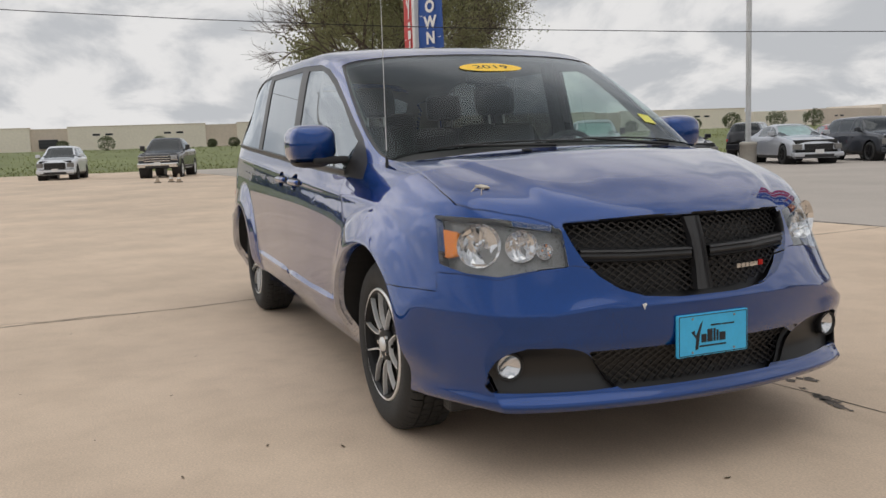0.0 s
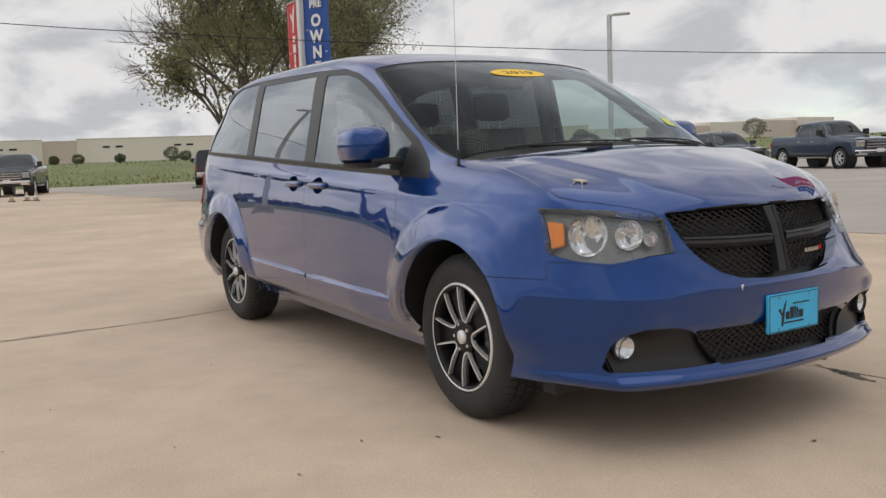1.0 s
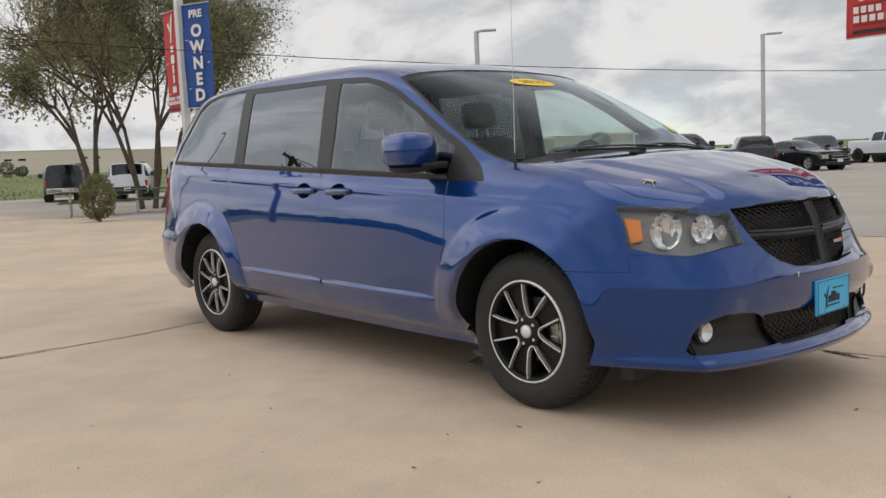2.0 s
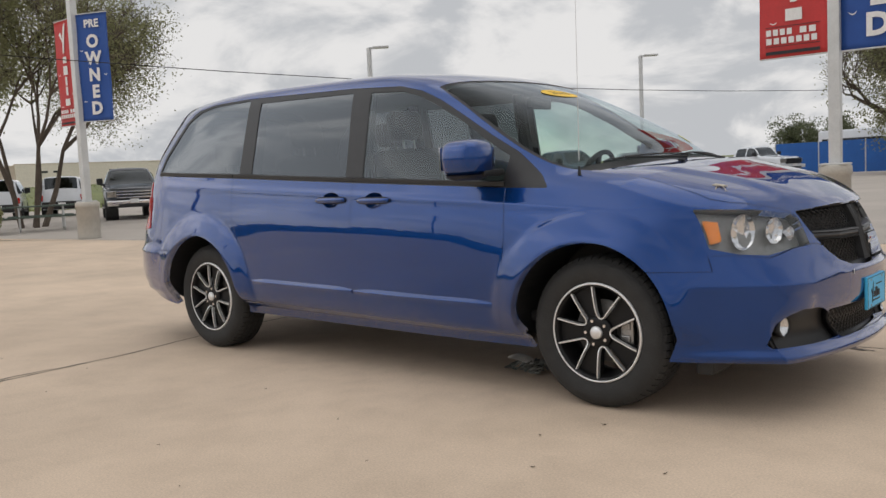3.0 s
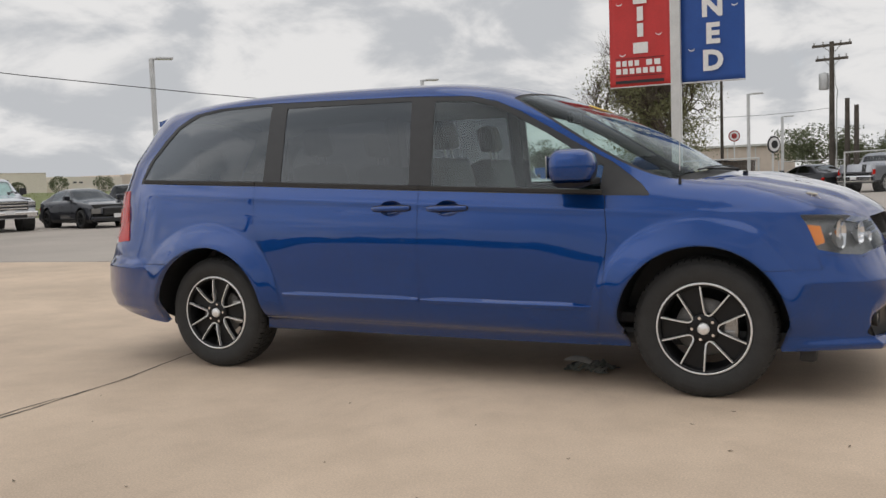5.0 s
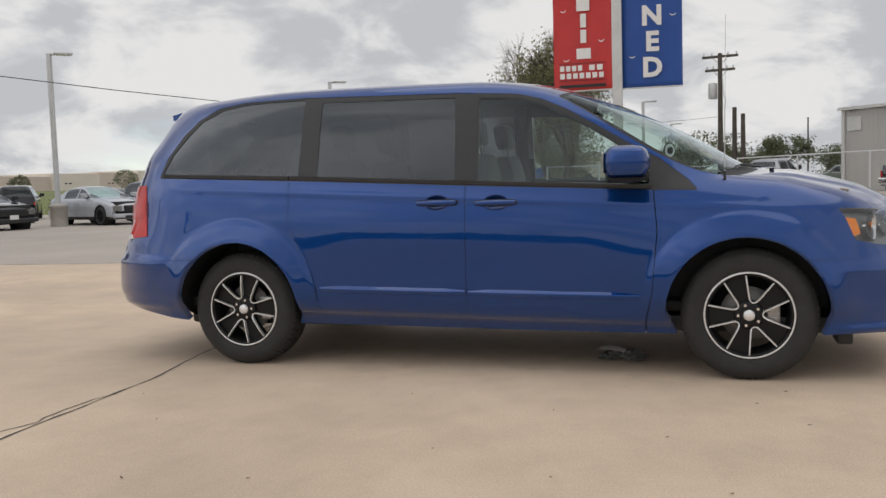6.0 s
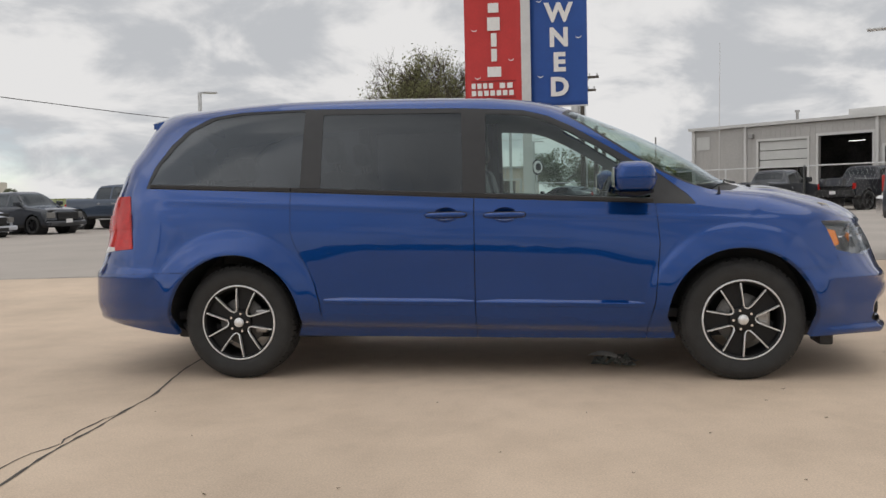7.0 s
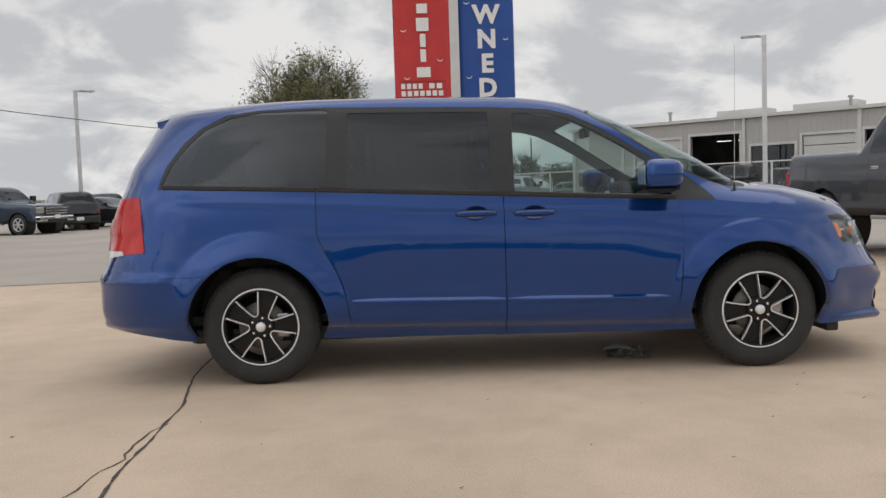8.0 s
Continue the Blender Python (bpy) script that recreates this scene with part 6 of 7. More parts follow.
def parked():
    C = build_car
    C("suv", "white sport utility car parked by the grass verge", "suv", WHITE_PAINT, (-45.6, -3.5, 0), -8, chrome=False)
    C("pickup_truck", "black pickup with chrome bars parked by the verge", "pickup", BLACK_PAINT, (-41.8, 1.6, 0), -15, "truck")
    C("suv", "dark boxy sport utility car seen from behind", "wagon", BLACK_PAINT, (-45.0, 12.0, 0), 164, chrome=True)
    C("suv", "white sport utility car parked behind the oak", "wagon", WHITE_PAINT, (-37.7, 15.9, 0), 150, chrome=False, scale=.95)
    C("suv", "white sport utility car behind the picnic table", "wagon", WHITE_PAINT, (-37.8, 13.0, 0), 152, chrome=False, scale=.92)
    C("pickup_truck", "dark pickup with a chrome grille facing the drive", "pickup", BLACK_PAINT, (-28.3, 13.9, 0), -27, "truck")
    C("pickup_truck", "dark grey pickup parked behind another truck", "pickup", GREY_PAINT, (-35.5, 21.5, 0), 120, "truck", chrome=False)
    C("pickup_truck", "white pickup with a silver sun shade", "pickup", WHITE_PAINT, (-27.0, 17.6, 0), -24, "truck", shade=True)
    C("sedan", "black muscle sedan with a bonnet scoop", "sedan", BLACK_PAINT, (-24.0, 19.6, 0), -20, chrome=False)
    C("suv", "black rounded sport utility car behind the lamp post", "suv", BLACK_PAINT, (-32.6, 30.9, 0), 128, chrome=False)
    C("sedan", "red sedan parked behind the lamp post", "sedan", RED_PAINT, (-28.2, 32.0, 0), 150, chrome=False)
    C("sedan", "silver muscle sedan with a silver sun shade", "sedan", PALE_PAINT, (-21.3, 22.9, 0), -22, chrome=False, shade=True)
    C("suv", "dark grey crossover car with a black grille", "suv", GREY_PAINT, (-20.3, 25.9, 0), -17, chrome=False, scale=.95)
    C("pickup_truck", "grey blue pickup with a wide chrome grille", "pickup", GREYBLUE_PAINT, (-18.3, 30.2, 0), -18, "truck")
    C("suv", "dark sport utility car seen from behind", "suv", BLACK_PAINT, (-17.1, 34.2, 0), 125, chrome=False)
    C("sedan", "black sedan parked among trucks", "sedan", BLACK_PAINT, (-16.3, 37.4, 0), -22)
    C("suv", "dark boxy off-road car with a flat windshield", "wagon", GREY_PAINT, (-20.0, 47.0, 0), -40, chrome=False, scale=.9)
    C("pickup_truck", "white off-road pickup with a black grille", "pickup", WHITE_PAINT, (-17.3, 51.0, 0), -22, "truck", chrome=False, dark_grille=True)
    C("pickup_truck", "silver pickup with dark lower body", "pickup", SILVER_PAINT, (4.7, 44.2, 0), 57, "truck")
    C("sedan", "black sedan parked beside a silver pickup", "sedan", BLACK_PAINT, (.9, 44.5, 0), 130, chrome=False)
    C("suv", "pale green sport utility car beyond the fence", "suv", OLIVE_PAINT, (12.5, 78.0, 0), 180, chrome=False)
    C("pickup_truck", "dark grey pickup parked behind the wire fence", "pickup", GREY_PAINT, (11.2, 38.0, 0), 48, "truck")
    C("pickup_truck", "dark grey pickup behind the fence under a tree", "pickup", GREY_PAINT, (-7.0, 52.6, 0), 12, "truck")
    C("pickup_truck", "black lifted pickup parked by the workshop", "pickup", BLACK_PAINT, (15.3, 37.4, 0), 38, "truck", lift=.10, chrome=False)
    C("suv", "black sport utility car before the workshop doors", "suv", BLACK_PAINT, (16.2, 31.9, 0), 30, chrome=False)
    C("pickup_truck", "dark grey full size pickup with chrome wheels", "pickup", GREY_PAINT, (7.1, 5.75, 0), -79, "truck", scale=1.06, lift=.12)

parked()


# ---- poles, banners, lamps ----
def cloth(w, h, seed):
    """A hanging banner with shallow folds; local x across, z down from 0."""
    nx, nz = 10, 26
    verts, faces = [], []
    for side in (-1, 1):
        for j in range(nz + 1):
            for i in range(nx + 1):
                u, t = i / nx, j / nz
                y = .012 * math.sin(u * 5 + seed) * math.sin(t * 3.1) + .009 * math.sin(t * 9 + seed * 2 + u * 2)
                verts.append((u * w, y + side * .002, -t * h))
    k = (nx + 1) * (nz + 1)
    for s in (0, 1):
        for j in range(nz):
            for i in range(nx):
                a = s * k + j * (nx + 1) + i
                f = (a, a + 1, a + nx + 2, a + nx + 1)
                faces.append(f if s == 0 else f[::-1])
    edge = [j * (nx + 1) for j in range(nz + 1)], [j * (nx + 1) + nx for j in range(nz + 1)], list(range(nx + 1)), [nz * (nx + 1) + i for i in range(nx + 1)]
    for e in edge:
        for a, b in zip(e, e[1:]):
            faces.append((a, b, b + k, a + k))
    return verts, faces


def banner(name, label, at, turn, mat, red, flip, w=.90, h=2.52, seed=1.0):
    b = thing(name, label, "banner", "pole banners", at=at, turn=turn)
    # local: pole at x = 0, cloth out to one side
    x0 = -w - .075 if flip else .075
    verts, faces = cloth(w, h, seed)
    mesh_object("cloth", [(x + x0, y, z) for x, y, z in verts], faces, mat, b, "", True)
    for z in (0.0, -h):
        bm = bmesh.new()
        tube(bm, (0, 0, z), (x0 if flip else x0 + w, 0, z), .012, .012, 8)
        part("rod", bm, GALV, b)
    face = -.030
    m = lambda x, z, s=1.0: pose(x0 + x, face, z, 90, 0, 0)
    if not red:
        text_mesh("PRE", .25, PRINT, "lettering", b, m(.45, -.25), "white printed word", .0015, .009)
        for ch, t in zip("OWNED", (.265, .42, .575, .73, .885)):
            text_mesh(ch, .40, PRINT, "letter", b, m(.45, -h * t), "white printed letter", .0015, .017)
    else:
        bm = bmesh.new()
        slab(bm, [(.28, -.28), (.36, -.22), (.42, -.40), (.50, -.12), (.60, -.02), (.53, -.38), (.47, -.72), (.40, -.74), (.43, -.48)], .003, m(0, -.05))
        part("white_swash", bm, PRINT, b, "white curved mark")
        for t, ww, hh in ((.375, .17, .15), (.475, .20, .21), (.575, .09, .21), (.67, .09, .20), (.775, .22, .16)):
            bm = bmesh.new()
            box(bm, (-ww / 2, -hh / 2, -.0015), (ww / 2, hh / 2, .0015), 0, m(.47, -h * t))
            part("white_block", bm, PRINT, b, "white print block")
        for t, hh, mt in ((.833, .008, PRINT_BLACK), (.972, .045, PRINT_BLACK), (.938, .008, PRINT_BLACK)):
            bm = bmesh.new()
            box(bm, (-.36, -hh / 2, -.0015), (.36, hh / 2, .0015), 0, m(.45, -h * t))
            part("dark_rule", bm, mt, b)
        for t, segs in ((.862, ((-.35, .02), (.10, .34))), (.908, ((-.35, .35),))):
            for a, c in segs:
                n = max(2, int((c - a) / .09))
                for i in range(n):
                    bm = bmesh.new()
                    box(bm, (a + (c - a) * i / n, -.042, -.0015), (a + (c - a) * (i + .72) / n, .042, .0015), 0, m(.45, -h * t))
                    part("small_block", bm, PRINT, b)
    # wind slits
    for sx, t in ((.16, .50), (.74, .69), (.20, .80)) if red else ((.76, .56), (.15, .80), (.14, .33)):
        bm = bmesh.new()
        pts = [(.05 * math.cos(a), .05 * math.sin(a)) for a in np.linspace(math.pi * 1.12, math.pi * 1.9, 9)] + [(.045 * math.cos(a), .036 * math.sin(a)) for a in np.linspace(math.pi * 1.9, math.pi * 1.12, 9)]
        slab(bm, pts, .003, m(sx, -h * t))
        part("wind_slit", bm, PRINT, b)
    return b


def lot_pole(name, label, at, height, base_h=.80, heads=(), turn=0.0, r=.105, base_r=.33):
    p = thing(name, label, "lamp post", "lot poles", at=at, turn=turn)
    bm = lathe([(0, base_h + .01), (base_r - .03, base_h + .01), (base_r - .005, base_h - .01), (base_r, base_h - .12), (base_r - .02, base_h - .13), (base_r - .015, 0)], 28, "z")
    part("concrete_base", bm, BASE_CONC, p, "round cast concrete base", True)
    bm = bmesh.new()
    box(bm, (-.17, -.17, base_h + .01), (.17, .17, base_h + .035), .005)
    part("base_plate", bm, GALV, p)
    bm = bmesh.new()
    box(bm, (-r, -r, base_h + .03), (r, r, height), .012)
    part("pole", bm, GALV, p, "pale square steel pole")
    for a in heads:
        hd = new("lamp_head")
        hd.parent = p
        tagged(hd, "flat grey lamp head")
        hd.matrix_basis = pose(0, 0, height, 0, 0, a)
        bm = bmesh.new()
        box(bm, (-.05, -.05, -.05), (.22, .05, .03), .01)
        part("arm", bm, GALV, hd)
        bm = bmesh.new()
        box(bm, (.16, -.19, -.02), (.82, .19, .05), .03)
        part("housing", bm, GALV, hd, "flat lamp housing")
        bm = bmesh.new()
        box(bm, (.24, -.15, -.03), (.76, .15, -.019))
        part("lens", bm, WHITE_LENS, hd)
    return p


lot_pole("banner_pole", "pale square steel pole carrying two banners", (.02, 8.02, 0), 6.2, 1.0, (90,), 3, .075, .21)
lot_pole("banner_pole", "pale square steel pole carrying two banners", (-16.4, 5.95, 0), 6.4, .86, (90,), 3, .085, .28)
banner("red_banner", "red vinyl banner with white print on a pole", (.02, 7.98, 5.03), 2, BANNER_RED, True, True)
banner("blue_banner", "blue vinyl banner with white letters on a pole", (.02, 8.04, 5.03), 3, BANNER_BLUE, False, False, seed=2.2)
banner("red_banner", "red vinyl banner with white print near the tree", (-16.4, 5.95, 5.21), 0, BANNER_RED, True, True, h=2.5, seed=.4, w=.86)
banner("blue_banner", "blue vinyl banner with white letters near the tree", (-16.4, 5.95, 5.26), 24, BANNER_BLUE, False, False, h=2.5, seed=3.2, w=.86)
lot_pole("lamp_post", "tall pale lamp post on a concrete base", (-22.2, 21.6, 0), 6.45, .82, (35,), 8, .075)
lot_pole("lamp_post", "tall pale lamp post among parked trucks", (-16.2, 33.7, 0), 6.25, .82, (30,), 8, .075)
lot_pole("lamp_post", "tall pale lamp post by the workshop", (12.2, 26.4, 0), 6.55, .82, (180,), -20, .085)
lot_pole("lamp_post", "far pale lamp post by the street", (-2.3, 48.6, 0), 5.7, .5, (0,), 0, .09)
lot_pole("lamp_post", "far pale lamp post by the street", (-1.3, 66, 0), 5.3, .5, (0,), 0, .10)

WOOD_POLE = material("weathered pole wood", (0.10, 0.085, 0.07), 0.9, 0, 0.3, 3, 40, 0.4)
WIRE = material("black cable", (0.02, 0.02, 0.02), 0.6, 0, 0.1, 5, 20)


def utility_pole(at, h, turn, arms=True, can=True, thick=1.0, label="weathered wooden utility pole with two crossarms"):
    p = thing("utility_pole", label, "utility pole", "utility poles", at=at, turn=turn)
    bm = bmesh.new()
    tube(bm, (0, 0, -.1), (0, 0, h), .17 * thick, .12 * thick, 12)
    part("pole", bm, WOOD_POLE, p)
    if arms:
        for z, l in ((h - .18, 1.02), (h - .95, .84)):
            bm = bmesh.new()
            box(bm, (-l, -.06, z - .07), (l, .06, z + .07), .01)
            part("crossarm", bm, WOOD_POLE, p)
            for x in (-l + .1, -l * .45, l * .45, l - .1):
                bm = lathe([(0, .16), (.04, .16), (.055, .12), (.03, .09), (.055, .06), (.03, .0), (0, 0)], 10, "z")
                ob = part("insulator", bm, GALV, p, "", True)
                ob.matrix_basis = pose(x, 0, z + .07)
            for sg in (-1, 1):
                bm = bmesh.new()
                tube(bm, (sg * l * .5, .07, z), (0, .12, z - .45), .02, .02, 6)
                part("brace", bm, STEEL, p)
    if can:
        bm = lathe([(0, .95), (.10, .95), (.24, .90), (.26, .85), (.26, .05), (.22, 0), (0, 0)], 20, "z")
        ob = part("transformer", bm, GALV, p, "grey round transformer", True)
        ob.matrix_basis = pose(-.42, 0, h - 2.6)
        bm = bmesh.new()
        pipe(bm, [(.16, -.12, h - 1.4), (.22, -.15, h - 2.4), (.32, -.1, h - 2.7), (.25, 0, h - 3.2), (.22, 0, 1.0)], .03, 6)
        part("service_conduit", bm, GALV, p)
    return p


utility_pole((2.14, 48, 0), 8.2, -12)
utility_pole((2.9, 47.2, 0), 5.0, 0, False, False, 1.0, "short dark wooden service pole")
utility_pole((3.35, 47.0, 0), 4.6, 0, False, False, 1.0, "short dark wooden service pole")
utility_pole((-3.9, 49.6, 0), 7.2, 0, False, False, .62, "bare dark wooden pole")
utility_pole((12.2, 99.4, 0), 7.3, 0, False, False, .62, "bare dark wooden pole")
utility_pole((-28, -17, 0), 9.0, 60)
utility_pole((-30.9, -40, 0), 10.6, 80)


def wire(a, b, sag, label, r=.012):
    bm = bmesh.new()
    a, b = Vector(a), Vector(b)
    pts = [a.lerp(b, i / 24) - Vector((0, 0, sag * 4 * (i / 24) * (1 - i / 24))) for i in range(25)]
    pipe(bm, pts, r, 5)
    ob = part("overhead_wire", bm, WIRE)
    return tagged(ob, label, "wire", "overhead wires")


wire((-30.89, -40, 10.41), (2.14, 48, 4.58), 3.60, "thin black overhead cable between utility poles", .010)
wire((-28, -17, 8.9), (-30.9, -40, 10.4), .4, "thin black overhead cable between utility poles", .016)
wire((-28, -17, 8.9), (20, -50, 8.9), 1.0, "thin black overhead cable over the lot", .016)

# ---- trees and shrubs ----
BARK = material("grey brown bark", (0.115, 0.09, 0.07), 0.9, 0, 0.3, 4, 40, 0.6)


def leafy(name, color, dark, share=0.45):
    """Leaves: a varied green that lets part of the sky's light through."""
    m = material(name, color, 0.7, 0, 0.3, 1.2, 9, 0.0, tint=dark)
    n, l = m.node_tree.nodes, m.node_tree.links
    b, out = n["Principled BSDF"], n["Material Output"]
    through_light, mix = n.new("ShaderNodeBsdfTranslucent"), n.new("ShaderNodeMixShader")
    l.new(b.inputs["Base Color"].links[0].from_socket, through_light.inputs["Color"])
    mix.inputs[0].default_value = share
    l.new(b.outputs[0], mix.inputs[1])
    l.new(through_light.outputs[0], mix.inputs[2])
    l.new(mix.outputs[0], out.inputs[0])
    return m


LEAVES = leafy("oak leaves", (0.27, 0.27, 0.14), (0.15, 0.155, 0.08), 0.55)
LEAVES_FAR = leafy("dark far leaves", (0.16, 0.175, 0.10), (0.09, 0.105, 0.06))


def leaf_mesh(points, sizes, rng):
    """Small folded leaf quads round the given points."""
    n = len(points)
    d = rng.normal(size=(n, 3))
    d /= np.linalg.norm(d, axis=1, keepdims=True)
    e = np.cross(d, rng.normal(size=(n, 3)))
    e /= np.maximum(np.linalg.norm(e, axis=1, keepdims=True), 1e-6)
    f = np.cross(d, e)
    s = sizes[:, None]
    v = np.stack([points - d * s, points + e * s * .5 + f * s * .15, points + d * s, points - e * s * .5 + f * s * .15], axis=1).reshape(-1, 3)
    return v, [(4 * i, 4 * i + 1, 4 * i + 2, 4 * i + 3) for i in range(n)]


def tree(label, at, height, spread, stems, levels, leaf_n, leaf_s, seed, mat=None, low=.3, twig=0.0, group="trees", bare_side=None, clump=.16, core=None, girth=1.0):
    rng, rnd = np.random.RandomState(seed), random.Random(seed)
    t = thing("tree", label, "tree", group, at=at)
    bm = bmesh.new()
    tips = []
    bare = []

    def grow(a, d, length, r, level):
        b = a + d * length
        mid = a.lerp(b, .5) + Vector((rnd.uniform(-1, 1), rnd.uniform(-1, 1), rnd.uniform(-.3, .6))) * length * .09
        sides = 8 if level == 0 else 6 if level < 3 else 4
        tube(bm, a, mid, r, r * .82, sides, False)
        tube(bm, mid, b, r * .82, r * .62, sides, False)
        if level >= (2 if core is None else 1):
            tips.extend([mid, b])
        if level >= levels:
            tips.append(b)
            bare.append((a, b))
            return
        for k in range(3 if level < 2 else rnd.choice((2, 3))):
            out = Vector((rnd.gauss(0, 1), rnd.gauss(0, 1), rnd.gauss(.35, .5)))
            nd = (d * .95 + out.normalized() * rnd.uniform(.55, .95)).normalized()
            nd.x *= 1.0 + .25 * spread / height
            nd.y *= 1.0 + .25 * spread / height
            nd.normalize()
            grow(b, nd, length * rnd.uniform(.62, .82), r * .58, level + 1)

    for i in range(stems):
        a = 2 * math.pi * i / max(1, stems) + rnd.uniform(-.4, .4)
        lean = .18 + .25 * (stems > 1)
        d = Vector((math.cos(a) * lean * rnd.uniform(.6, 1.3), math.sin(a) * lean * rnd.uniform(.6, 1.3), 1)).normalized()
        grow(Vector((math.cos(a) * .12 * stems * .6, math.sin(a) * .12 * stems * .6, -.1)), d, height * low, (height * .021 + .03) * (girth if core is None else .55), 0)
    pts = np.array([tuple(p) for p in tips])
    # fit the skeleton to the wished height and spread
    zmax = pts[:, 2].max()
    ext = np.percentile(np.hypot(pts[:, 0], pts[:, 1]), 92)
    kz, kx = height / zmax * .95, spread / 2 / ext * .92
    bmesh.ops.transform(bm, matrix=Matrix.Diagonal((kx, kx, kz, 1)), verts=bm.verts)
    part("trunk", bm, BARK, t, "grey brown trunk and limbs")
    pts = pts * (kx, kx, kz)
    if twig:
        bt = bmesh.new()
        for a, b in bare:
            a, b = Vector((a.x * kx, a.y * kx, a.z * kz)), Vector((b.x * kx, b.y * kx, b.z * kz))
            for _ in range(4 if core is None else 5):
                d = ((b - a).normalized() + Vector((rnd.gauss(0, .5), rnd.gauss(0, .5), rnd.gauss(.15, .45)))).normalized()
                p = a.lerp(b, rnd.uniform(.2, 1))
                q = p + d * twig * rnd.uniform(.5, 1.2)
                tube(bt, p, q, .010, .005, 3, False)
                tube(bt, q, q + (d + Vector((rnd.gauss(0, .4), rnd.gauss(0, .4), rnd.gauss(0, .4)))).normalized() * twig * .5, .007, .003, 3, False)
        if core is not None:
            # leafy side shoots low on the stems
            shoots = []
            for _ in range(150):
                a, z, r = rnd.uniform(0, 6.283), height * rnd.uniform(.10, .38), spread * rnd.uniform(.12, .36)
                p = Vector((math.cos(a) * spread * .07, math.sin(a) * spread * .07, z))
                q = Vector((math.cos(a) * r, math.sin(a) * r, z + height * rnd.uniform(.04, .14)))
                tube(bt, p, p.lerp(q, .6), .018, .011, 3, False)
                tube(bt, p.lerp(q, .6), q, .011, .005, 3, False)
                shoots += [tuple(p.lerp(q, k)) for k in (.4, .6, .8, 1, 1)]
            pts = np.vstack((pts, np.array(shoots)))
        tw = part("twig", bt, BARK, t, "thin bare twigs")
        tagged(tw, kind="stuff")
    if bare_side is not None:
        keep = pts @ np.array(bare_side) < spread * .30
        pts = pts[keep]
    if core is not None:
        # leaves left mostly about the middle of a crown that is mostly bare
        mid = np.array((0, 0, height * .45))
        pts = pts[np.linalg.norm((pts - mid) / (spread * core, spread * core, height * .48), axis=1) < rng.uniform(.5, 1.1, len(pts))]
    base = pts[rng.randint(0, len(pts), leaf_n)]
    off = np.clip(rng.normal(size=(leaf_n, 3)), -1.5, 1.5) * spread * clump * .5
    lumps = np.array([noise.noise(Vector(p) * .9) for p in base + off])
    p = (base + off)[lumps > -.12]
    p = p[p[:, 2] > height * (.20 if core is None else .12)]
    v, f = leaf_mesh(p, rng.uniform(.6, 1.2, len(p)) * leaf_s, rng)
    crown = mesh_object("crown", v, f, mat or LEAVES, t, "uneven green leafy crown")
    tagged(crown, kind="stuff")
    return t


tree("spreading oak with several trunks and olive leaves", (-25.65, 8.75, 0), 9.2, 8.8, 5, 5, 92000, .052, 11, low=.20, twig=.6, bare_side=(-.42, -.90, 0), clump=.15, girth=.42)
tree("oak with dense olive leaves beside another oak", (-39.0, 11.3, 0), 9.5, 8.0, 2, 5, 15000, .12, 5, low=.30, clump=.15)
tree("tree with sparse olive leaves and bare outer twigs", (-7.4, 48.4, 0), 10.3, 8.0, 5, 5, 44000, .090, 31, low=.11, twig=.7, clump=.17, core=.52)


def shrub(label, at, h, w, n, s, seed, mat=None):
    rng = np.random.RandomState(seed)
    t = thing("shrub", label, "shrub", "shrubs", at=at)
    bm = bmesh.new()
    for i in range(5):
        a = 6.28 * i / 5
        tube(bm, (0, 0, -.05), (w * .25 * math.cos(a), w * .25 * math.sin(a), h * .6), .03, .01, 5, False)
    part("stem", bm, BARK, t)
    d = rng.normal(size=(n, 3))
    d /= np.linalg.norm(d, axis=1, keepdims=True)
    r = rng.uniform(.35, 1, n) ** .5
    p = d * r[:, None] * np.array([w / 2, w / 2, h / 2]) + np.array([0, 0, h * .52])
    k = np.array([noise.noise(Vector(q) * (2.5 / max(h, .5)) + Vector((seed, 0, 0))) for q in p])
    p = p[k + rng.uniform(-.25, .25, n) > -.12]
    v, f = leaf_mesh(p, rng.uniform(.6, 1.2, len(p)) * s, rng)
    tagged(mesh_object("foliage", v, f, mat or LEAVES, t, "dense green foliage"), kind="stuff")


shrub("dense green bush on the lot before the oak", (-18.9, 4.5, 0), 1.25, .95, 2600, .055, 3)
for i, (azd, r, h) in enumerate(((181.5, 120, 2.6), (178.9, 112, 3.0), (175.6, 105, 2.6), (172.4, 118, 2.0), (171.0, 116, 2.2), (168.5, 110, 1.9), (165.3, 108, 2.9), (164.5, 112, 2.2), (161.2, 108, 2.2),
                                 (157.5, 116, 2.2), (149.0, 110, 2.4), (144.5, 112, 2.6), (140.4, 108, 2.4), (138.1, 106, 3.2), (135.5, 110, 3.5), (133.3, 106, 3.3), (127.2, 108, 4.0), (124.5, 118, 2.6))):
    shrub("round green shrub on the grass bank", (r * math.cos(radians(azd)), -2.5 + r * math.sin(radians(azd)), 1.62), h * .62, h * .72, 1500, .11, 40 + i, LEAVES_FAR)
